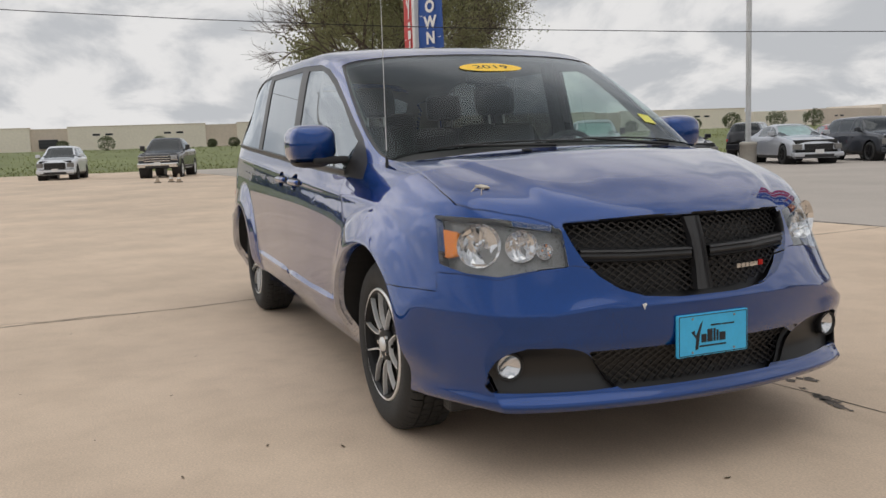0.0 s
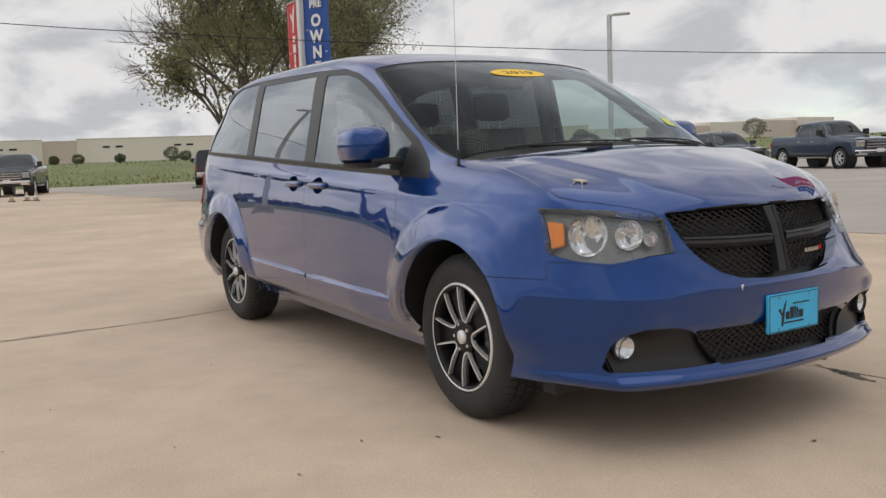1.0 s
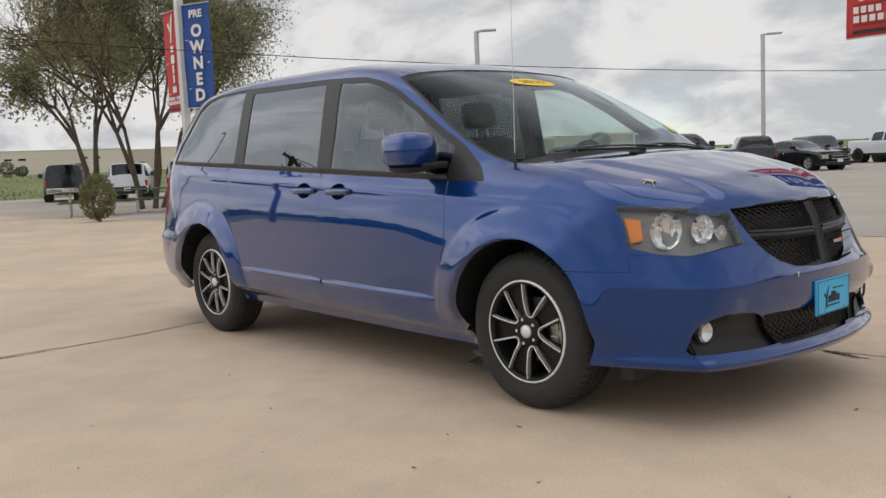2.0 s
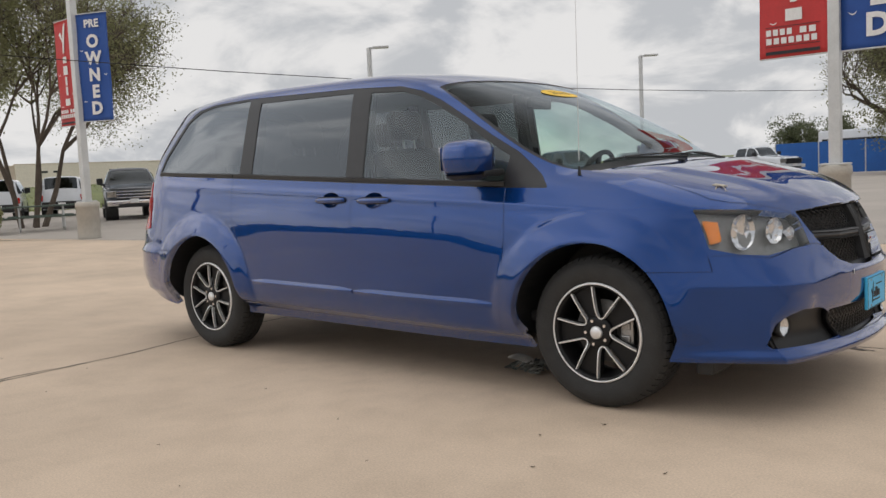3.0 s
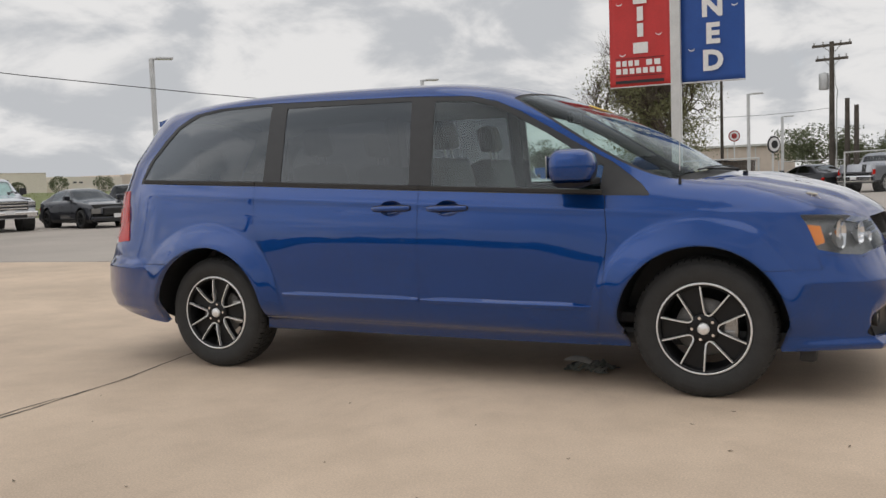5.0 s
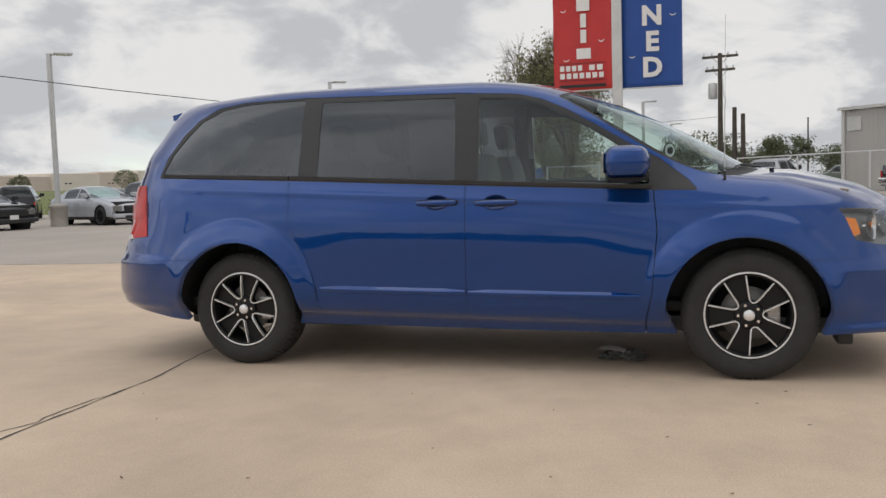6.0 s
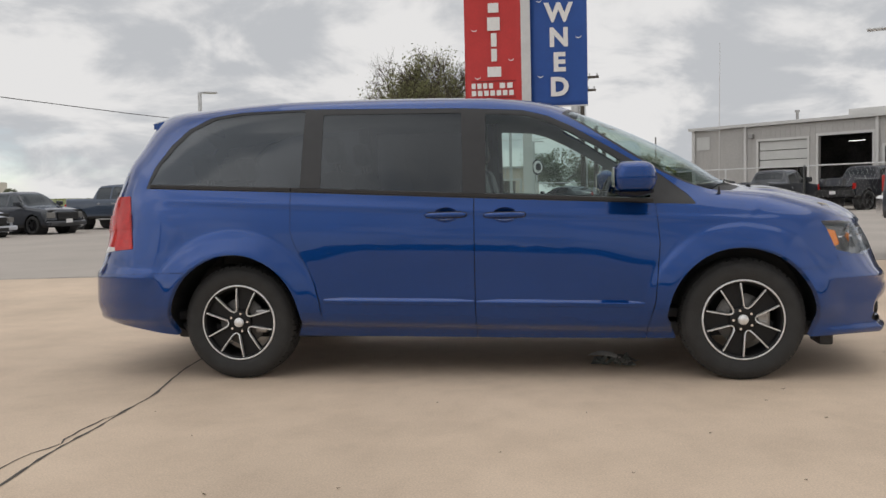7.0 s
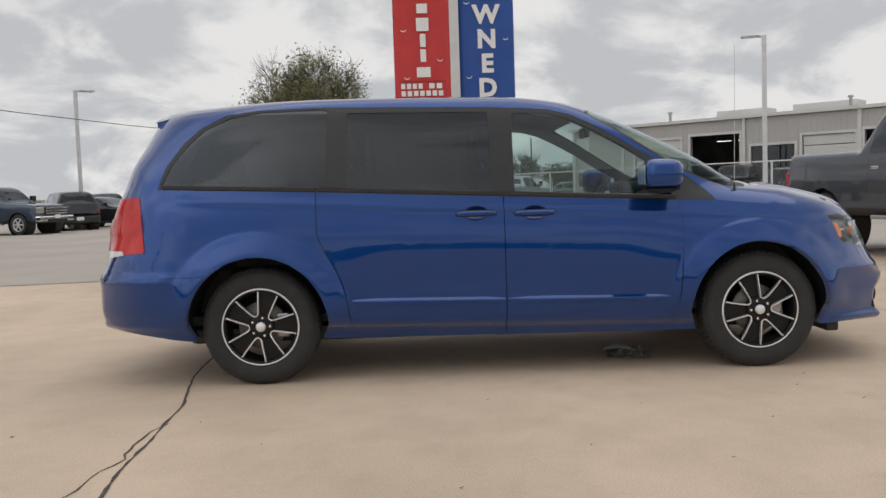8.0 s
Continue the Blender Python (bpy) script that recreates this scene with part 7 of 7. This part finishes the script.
for i, (azd, r, h, w) in enumerate(((107.4, 92, 6.6, 7.0), (104.2, 94, 7.1, 5.5), (94.6, 100, 4.8, 5), (96.3, 102, 4.6, 5), (90.8, 84, 6.2, 8), (88.2, 88, 4.9, 6), (85.8, 92, 6.6, 5.5), (83.0, 96, 4.4, 8), (80.5, 98, 4.5, 8), (100.5, 104, 4.6, 8))):
    tree("dark leafy tree beyond the street", (1.5 + r * math.cos(radians(azd)), -5.5 + r * math.sin(radians(azd)), 0), h * .66, w * .95, 1, 3, 9000, .12, 60 + i, LEAVES_FAR, low=.30, group="far trees", clump=.22)


def far_woods():
    """The line of woods round the rest of the lot, far behind the camera."""
    rng = np.random.RandomState(3)
    n = 7000
    a = rng.uniform(-170, 60, n)
    top = np.array([4.0 + 1.6 * noise.noise(Vector((q * .14, 3, 0))) + .9 * noise.noise(Vector((q * .6, 9, 0))) for q in a])
    r = rng.uniform(105, 122, n)
    z = rng.uniform(0, 1, n) ** .8 * top
    p = np.stack([r * np.cos(np.radians(a)), r * np.sin(np.radians(a)), z], axis=1)
    v, f = leaf_mesh(p, rng.uniform(.9, 1.9, n), rng)
    tagged(mesh_object("far_woods", v, f, LEAVES_FAR), "dark line of woods far across the lot", "woods", kind="stuff")


far_woods()

# ---- buildings ----
STUCCO = material("beige tilt-up concrete", (0.80, 0.73, 0.64), 0.85, 0, 0.07, .08, 2.0, 0.1)
STUCCO_DARK = material("tan tilt-up concrete", (0.66, 0.56, 0.48), 0.85, 0, 0.07, .08, 2.0, 0.1)
DARK_PANE = material("dark window pane", (0.02, 0.022, 0.025), 0.1, 0, 0.2, 2, 20)
METAL_WALL = material("grey ribbed metal wall", (0.46, 0.445, 0.425), 0.5, 0.1, 0.07, .4, 8, 0.05)
METAL_TRIM = material("pale metal trim", (0.62, 0.61, 0.59), 0.45, 0.1, 0.06, 1, 12)
DOOR_WHITE = material("pale roller door", (0.60, 0.60, 0.58), 0.5, 0.1, 0.06, 1, 12)
ROOM_DARK = material("dim workshop interior", (0.22, 0.22, 0.22), 0.8, 0, 0.3, 1, 8)
BLUE_SHEET = material("blue fence fabric", (0.02, 0.12, 0.42), 0.7, 0, 0.12, 1, 15, 0.2)


def warehouse():
    p0, p1 = Vector((-247, -62, 0)), Vector((-208, 178, 0))
    w = thing("warehouse", "long beige warehouse with small dark windows", "building")
    d = (p1 - p0)
    length = d.length
    d.normalize()
    turn = math.degrees(math.atan2(d.y, d.x))
    w.matrix_world = pose(p0.x, p0.y, 0, 0, 0, turn)
    u, i = 0.0, 0
    while u < length - 5:
        step = (46, 9, 34, 8, 52, 9, 40, 8, 40)[i % 9]
        tan = i % 2 == 1
        z1 = 8.4 if not tan else 8.0
        bm = bmesh.new()
        box(bm, (u, .8 if tan else 0, 0), (u + step, 18, z1))
        part("wall", bm, STUCCO_DARK if tan else STUCCO, w, "tan recessed wall panel" if tan else "beige wall panel")
        bm = bmesh.new()
        box(bm, (u - .05, -.08 if not tan else .75, z1), (u + step + .05, 1.2, z1 + .22))
        part("parapet", bm, STUCCO_DARK, w)
        if not tan:
            x = u + 6
            while x + 5 < u + step:
                for q in (0, 3.1):
                    bm = bmesh.new()
                    box(bm, (x + q, -.06, 6.15), (x + q + 1.75, .05, 6.65))
                    win = part("window", bm, BLACK_TRIM, w)
                    bm = bmesh.new()
                    box(bm, (x + q + .08, -.075, 6.2), (x + q + 1.67, -.061, 6.6))
                    part("pane", bm, DARK_PANE, win)
                x += 17.5
        u += step
        i += 1
    bm = bmesh.new()
    box(bm, (48, -.06, 3.2), (52.6, .05, 5.5))
    win = part("window", bm, BLACK_TRIM, w)
    for k in range(3):
        bm = bmesh.new()
        box(bm, (48.1, -.075, 3.3 + .74 * k), (52.5, -.061, 3.95 + .74 * k))
        part("pane", bm, DARK_PANE, win)
    w2 = thing("warehouse", "second beige warehouse further along the street", "building", at=(-214, 190, 0), turn=100)
    for k in range(5):
        bm = bmesh.new()
        box(bm, (k * 34, 0 if k % 2 == 0 else .8, 0), (k * 34 + 33.9, 22, 7.6 + .95 * k - .25 * (k % 2)))
        part("wall", bm, STUCCO if k % 2 == 0 else STUCCO_DARK, w2)
        for q in (8, 11):
            bm = bmesh.new()
            box(bm, (k * 34 + q, -.06 + .8 * (k % 2), 5.6), (k * 34 + q + 1.8, .05 + .8 * (k % 2), 6.1))
            part("window", bm, DARK_PANE, w2)


warehouse()


def workshop():
    turn = -44.0
    o = Vector((8.9, 49.6, 0))
    b = thing("workshop", "grey metal service building with open bay doors", "building", at=tuple(o), turn=turn)
    d = Vector((math.cos(radians(turn)), math.sin(radians(turn)), 0))

    def along(azd, eye):
        """Where a bearing from a place on the lot meets the wall."""
        w = Vector((math.cos(radians(azd)), math.sin(radians(azd)), 0))
        e = Vector((eye[0], eye[1], 0))
        q = o - e
        return (q.x * w.y - q.y * w.x) / -(d.x * w.y - d.y * w.x)

    A, B = (0.0, -6.17), (-.49, -6.2)
    bays = [(along(77.02, A), along(74.25, A), 0, 3.75, "door"), (along(73.62, A), along(70.7, A), 0, 3.85, "open"), (along(70.04, A), along(67.54, A), .9, 3.1, "glass"),
            (along(66.6, B), along(63.7, B), 0, 3.5, "shut"), (along(63.2, B), along(60.6, B), 0, 3.6, "open"), (along(59.9, B), along(57.0, B), 0, 3.6, "shut")]
    H, end = 4.62, 36.0

    def wall(x0, x1, z0, z1):
        if x1 - x0 < .02 or z1 - z0 < .02:
            return
        # ribbed sheet, one folded outline pulled up
        n = int((x1 - x0) / .30)
        pts = [(x0, .22), (x0, 0)]
        for i in range(n):
            x = x0 + .15 + .30 * i
            pts += [(x - .03, 0), (x - .02, -.012), (x + .02, -.012), (x + .03, 0)]
        pts += [(x1, 0), (x1, .22)]
        bm = bmesh.new()
        lo, hi = [bm.verts.new((*p, z0)) for p in pts], [bm.verts.new((*p, z1)) for p in pts]
        for i in range(len(pts)):
            k = (i + 1) % len(pts)
            bm.faces.new((lo[i], lo[k], hi[k], hi[i]))
        bm.faces.new(lo[::-1])
        bm.faces.new(hi)
        part("wall", bm, METAL_WALL, b)

    x = 0.0
    for x0, x1, z0, z1, kind in bays:
        wall(x, x0, 0, H)
        wall(x0, x1, z1, H)
        wall(x0, x1, 0, z0)
        for fx in ((x0 - .14, x0), (x1, x1 + .14)):
            bm = bmesh.new()
            box(bm, (fx[0], -.05, z0), (fx[1], .1, z1 + .14))
            part("door_frame", bm, METAL_TRIM, b)
        bm = bmesh.new()
        box(bm, (x0, -.05, z1), (x1, .1, z1 + .14))
        part("door_frame", bm, METAL_TRIM, b)
        if kind in ("door", "shut"):
            zb = 2.2 if kind == "door" else 0.05
            z = z1
            while z > zb:
                bm = bmesh.new()
                box(bm, (x0 + .02, .08, max(zb, z - .52)), (x1 - .02, .13, z - .02), .01)
                part("door_slat", bm, DOOR_WHITE, b)
                z -= .54
        if kind == "glass":
            for k in range(3):
                bm = bmesh.new()
                q = x0 + (x1 - x0) * k / 3
                box(bm, (q + .05, .06, z0 + .05), (q + (x1 - x0) / 3 - .05, .08, z1 - .05))
                part("pane", bm, CAR_GLASS, b)
        x = x1
    wall(x, end, 0, H)
    bm = bmesh.new()
    box(bm, (0, .2, 0), (.22, 16, H + .1))
    part("end_wall", bm, METAL_WALL, b)
    bm = bmesh.new()
    for z, y in ((H, -.15),):
        v = [bm.verts.new(q) for q in ((-.15, -.25, H + .02), (end, -.25, H + .02), (end, 16, H + 1.1), (-.15, 16, H + 1.1), (-.15, -.25, H + .2), (end, -.25, H + .2), (end, 16, H + 1.3), (-.15, 16, H + 1.3))]
        for f in ((0, 1, 2, 3), (7, 6, 5, 4), (0, 4, 5, 1), (1, 5, 6, 2), (2, 6, 7, 3), (3, 7, 4, 0)):
            bm.faces.new([v[k] for k in f])
    part("roof", bm, METAL_TRIM, b, "pale metal roof edge")
    for x0, w in ((8.5, 3.0), (13.0, 3.4), (19, 4.0)):
        bm = bmesh.new()
        box(bm, (x0, 2.5, H + .3), (x0 + w, 4.0, H + .75), .05)
        part("roof_vent", bm, METAL_TRIM, b)
    for x0 in (6.2, 16.5, 24):
        bm = bmesh.new()
        tube(bm, (x0, 1.2, H + .1), (x0, 1.2, H + .75), .08, .08, 10)
        tube(bm, (x0, 1.2, H + .75), (x0, 1.2, H + .85), .15, .13, 10)
        part("roof_pipe", bm, STEEL, b)
    for azd in (77.75, 70.42):
        q = along(azd, A)
        bm = bmesh.new()
        box(bm, (q - .08, -.14, 0), (q + .08, -.02, H + .05), .01)
        part("downpipe", bm, METAL_TRIM, b)
    for q in (.12, along(63.45, B)):
        bm = bmesh.new()
        box(bm, (q - .10, -.12, 0), (q + .10, -.02, H + .05), .01)
        part("downpipe", bm, METAL_TRIM, b)
    bm = bmesh.new()
    box(bm, (.35, -.06, 3.45), (1.25, -.03, 4.25), .01)
    part("wall_sign", bm, DOOR_WHITE, b, "plain white wall sign")
    bm = bmesh.new()
    box(bm, (3.95, -.25, 3.95), (4.25, -.02, 4.2), .03)
    part("wall_lamp", bm, STEEL, b)
    # rooms behind the bays
    for lo, hi in (((.3, 11.8, 0), (end, 12, H - .25)), ((.3, .3, H - .25), (end, 12, H - .15)), ((end - .2, .3, 0), (end, 11.8, H - .25))):
        bm = bmesh.new()
        box(bm, lo, hi)
        part("inner_wall", bm, ROOM_DARK, b)
    tube_lamp = glow("workshop tube lamp", (1.0, 0.98, 0.93), 1.3)
    for q in (along(73.2, A), along(71.9, A), along(62.4, B)):
        bm = bmesh.new()
        box(bm, (q - .45, 3.4, 3.62), (q + .45, 3.5, 3.66), .01)
        part("tube_lamp", bm, tube_lamp, b, "glowing white tube lamp")


workshop()


def simple_hut(name, label, at, turn, size, mat, roof):
    b = thing(name, label, "building", at=at, turn=turn)
    bm = bmesh.new()
    box(bm, (0, 0, 0), size)
    part("wall", bm, mat, b)
    bm = bmesh.new()
    box(bm, (-.3, -.3, size[2]), (size[0] + .3, size[1] + .3, size[2] + .25), .05)
    part("roof", bm, roof, b)
    for i in range(int(size[0] / 2.7)):
        bm = bmesh.new()
        box(bm, (2.7 * i, -.05, 0), (2.7 * i + .12, .03, size[2]))
        part("wall_batten", bm, METAL_TRIM, b)
    return b


simple_hut("low_building", "long low pale building beyond the street", (-13, 88, 0), -4, (10.8, 10, 3.75), STUCCO_DARK, METAL_TRIM)


def blue_fence():
    f = thing("site_fence", "long fence covered in blue fabric", "fence", at=(-17.5, 55.0, 0), turn=-10)
    for i in range(3):
        bm = bmesh.new()
        box(bm, (i * 3.0 + .05, -.02, .05), (i * 3.0 + 2.95, .02, 2.05), .01)
        part("fabric_panel", bm, BLUE_SHEET, f)
    for i in range(4):
        bm = bmesh.new()
        tube(bm, (i * 3.0, 0, 0), (i * 3.0, 0, 2.1), .04, .04, 8)
        part("post", bm, GALV, f)


blue_fence()


def trailer():
    t = thing("box_trailer", "white box trailer behind the blue fence", "trailer", at=(-16.6, 61.0, 0), turn=-8)
    bm = bmesh.new()
    box(bm, (0, 0, .7), (5.2, 2.2, 2.9), .12)
    part("body", bm, WHITE_PAINT, t)
    bm = bmesh.new()
    box(bm, (.3, -.03, 1.9), (4.6, .0, 2.3), .01)
    part("side_window", bm, DARK_PANE, t)
    for x in (2.0, 2.9):
        for y in (-.02, 2.02):
            bm = bmesh.new()
            tube(bm, (x, y, .36), (x, y + .2, .36), .36, .36, 20)
            part("wheel", bm, RUBBER, t)
    bm = bmesh.new()
    box(bm, (-.9, .9, .6), (.2, 1.3, .75))
    part("drawbar", bm, STEEL, t)


trailer()


def wire_fence(points, h, label, gap=3.0, r=.035, wire_r=.0010):
    f = thing("wire_fence", label, "fence")
    for a, b in zip(points, points[1:]):
        a, b = Vector((*a, 0)), Vector((*b, 0))
        n = max(1, int((b - a).length / gap))
        for i in range(n + 1):
            p = a.lerp(b, i / n)
            bm = bmesh.new()
            tube(bm, p, p + Vector((0, 0, h + .03)), r, r, 8)
            part("post", bm, GALV, f)
        bm = bmesh.new()
        tube(bm, a + Vector((0, 0, h)), b + Vector((0, 0, h)), r * .7, r * .7, 8)
        part("top_rail", bm, GALV, f)
        bm = bmesh.new()
        m = int((b - a).length / .16)
        for i in range(m):
            for up in (0, 1):
                p, q = a.lerp(b, i / m), a.lerp(b, min(1, (i + h / .16 * .5) / m))
                tube(bm, p + Vector((0, 0, up * h)), q + Vector((0, 0, (1 - up) * h)), wire_r, wire_r, 3, False)
        tagged(part("wire_mesh", bm, GALV, f, "thin diamond wire"), kind="stuff")
    return f


wire_fence([(2.6, 33.5), (9.0, 25.5), (15.5, 18.5)], 1.83, "galvanised wire fence beside the workshop yard")
wire_fence([(-1, 55), (9, 60)], 1.8, "galvanised wire fence along the street")
wire_fence([(-8.0, 47.4), (-1.6, 46.2)], 1.95, "galvanised wire fence before parked machinery", 3.0, .065, .0022)


def waste_container(at, turn, size, mat, label):
    """Steel bin with pressed ribs, a hinged lid and low feet."""
    w, d, h = size
    t = thing("waste_container", label, "container", "waste containers", at=at, turn=turn)
    bm = bmesh.new()
    box(bm, (-w / 2, -d / 2, .12), (w / 2, d / 2, h), .02)
    part("body", bm, mat, t)
    for i in range(4):
        x = -w / 2 + w * (i + .5) / 4
        bm = bmesh.new()
        box(bm, (x - .04, -d / 2 - .05, .15), (x + .04, -d / 2 + .01, h - .1), .012)
        part("rib", bm, mat, t)
    bm = bmesh.new()
    box(bm, (-w / 2 - .04, -d / 2 - .05, h), (w / 2 + .04, d / 2 + .03, h + .06), .015)
    part("lid", bm, PLASTIC, t)
    for x in (-w / 2 + .15, w / 2 - .15):
        bm = bmesh.new()
        box(bm, (x - .08, -d / 2 + .05, 0), (x + .08, d / 2 - .05, .13), .01)
        part("foot", bm, STEEL, t)


RUSTY = material("brown weathered steel", (0.11, 0.085, 0.065), 0.7, 0.1, 0.3, 3, 25, 0.2)
waste_container((-3.05, 50.9, 0), -6, (1.65, 1.2, 1.85), RUSTY, "brown ribbed steel waste container behind the fence")
waste_container((-4.35, 51.3, 0), -6, (1.0, 1.0, 1.95), GREY_PAINT, "dark narrow steel container beside a wooden pole")


def picnic_table(at, turn):
    t = thing("picnic_table", "green slatted picnic table on bent pipe legs", "table", "picnic tables", at=at, turn=turn)
    green = material("green coated steel", (0.09, 0.12, 0.10), 0.5, 0.2, 0.15, 4, 60) if "green coated steel" not in bpy.data.materials else bpy.data.materials["green coated steel"]
    for name, y0, y1, z in (("table_top", -.38, .38, .74), ("bench", -.85, -.57, .44), ("bench", .57, .85, .44)):
        bm = bmesh.new()
        k = 6 if name == "table_top" else 3
        for i in range(k):
            a = y0 + (y1 - y0) * i / k
            box(bm, (-.92, a + .008, z - .02), (.92, a + (y1 - y0) / k - .008, z + .02), .006)
        part(name, bm, green, t)
    for x in (-.6, .6):
        bm = bmesh.new()
        pipe(bm, [(x, -.8, .42), (x, -.72, .12), (x, -.55, .03), (x, -.35, .12), (x, -.22, .72), (x, .22, .72), (x, .35, .12), (x, .55, .03), (x, .72, .12), (x, .8, .42)], .026, 8)
        pipe(bm, [(x, -.8, .41), (x, .8, .41)], .022, 8)
        part("pipe_legs", bm, GALV, t, "bent pale pipe frame")


picnic_table((-22.5, 5.6, 0), 70)
picnic_table((-22.4, 7.6, 0), 66)


def cones():
    org = material("faded tan plastic", (0.42, 0.33, 0.24), 0.6, 0, 0.2, 8, 40)
    for x, y, h in ((-32.0, .35, .24), (-32.2, .9, .34), (-31.6, 1.15, .34)):
        c = thing("traffic_cone", "small faded tan cone with a pale band", "cone", "traffic cones", at=(x, y, 0))
        part("cone", lathe([(.10, .03), (.03, h), (0, h)], 16, "z"), org, c, "", True)
        bm = bmesh.new()
        box(bm, (-.13, -.13, 0), (.13, .13, .03), .008)
        part("base", bm, RUBBER, c)
        part("band", lathe([(.076, h * .42), (.060, h * .62)], 16, "z"), PRINT, c, "", True)


cones()


def round_sign(label, at, turn, z, k, rings):
    s = thing("round_sign", label, "sign", "round signs", at=at, turn=turn)
    bm = bmesh.new()
    tube(bm, (0, 0, 0), (0, 0, z + .4 * k), .05, .05, 8)
    part("post", bm, GALV, s)
    for (name, r), y, m in zip((("disc", .42), ("face", .34), ("mark", .20)), (-.06, -.09, -.12), rings):
        bm = bmesh.new()
        tube(bm, (0, y, z), (0, y - .03, z), r * k, r * k, 28)
        part(name, bm, m, s)


round_sign("round dark sign with a white ring on a post", (-.55, 41.0, 0), 48, 2.5, 1.0, (BLACK_TRIM, PRINT, BLACK_TRIM))
round_sign("round red and white sign by the street", (-4.6, 64.0, 0), 8, 3.95, 1.0, (RED_PAINT, PRINT, RED_PAINT))


# ---- small things on the bonnet and behind the walk ----
def leaf_crumbs():
    """A dry curled leaf stem with thin ribs on the right edge of the bonnet."""
    t = thing("dry_leaf", "pale dry leaf scrap lying on the blue bonnet", "leaf")
    p, n = shield_point(2.17, -.69)
    p = p + Vector((0, MIDDLE, 0)) - n * .004
    bm = bmesh.new()
    rng = random.Random(4)
    for i in range(9):
        a = 2 * math.pi * i / 9 + rng.uniform(-.3, .3)
        q = p + Vector((math.cos(a), math.sin(a), 0)) * rng.uniform(.025, .055)
        q.z += .004 - .10 * (q.x - p.x) - .02
        mid = p.lerp(q, .5) + Vector((0, 0, .014))
        tube(bm, p + Vector((0, 0, .004)), mid, .003, .002, 5)
        tube(bm, mid, q, .002, .001, 5)
    part("stem", bm, DRY_LEAF, t)
    bm = bmesh.new()
    slab(bm, [(-.030, -.006), (-.008, -.013), (.022, -.008), (.034, .002), (.015, .011), (-.015, .012)], .005, Matrix.Translation(p + Vector((0, 0, .008))) @ pose(0, 0, 0, 12, 8, 25))
    part("blade", bm, DRY_LEAF, t)


DRY_LEAF = material("dry pale leaf", (0.60, 0.54, 0.45), 0.8, 0, 0.2, 40, 200, 0.2)
leaf_crumbs()
lot_pole("lamp_post", "tall pale lamp post across the lot", (-24.0, -9.5, 0), 8.2, .82, (150,), 8, .085)
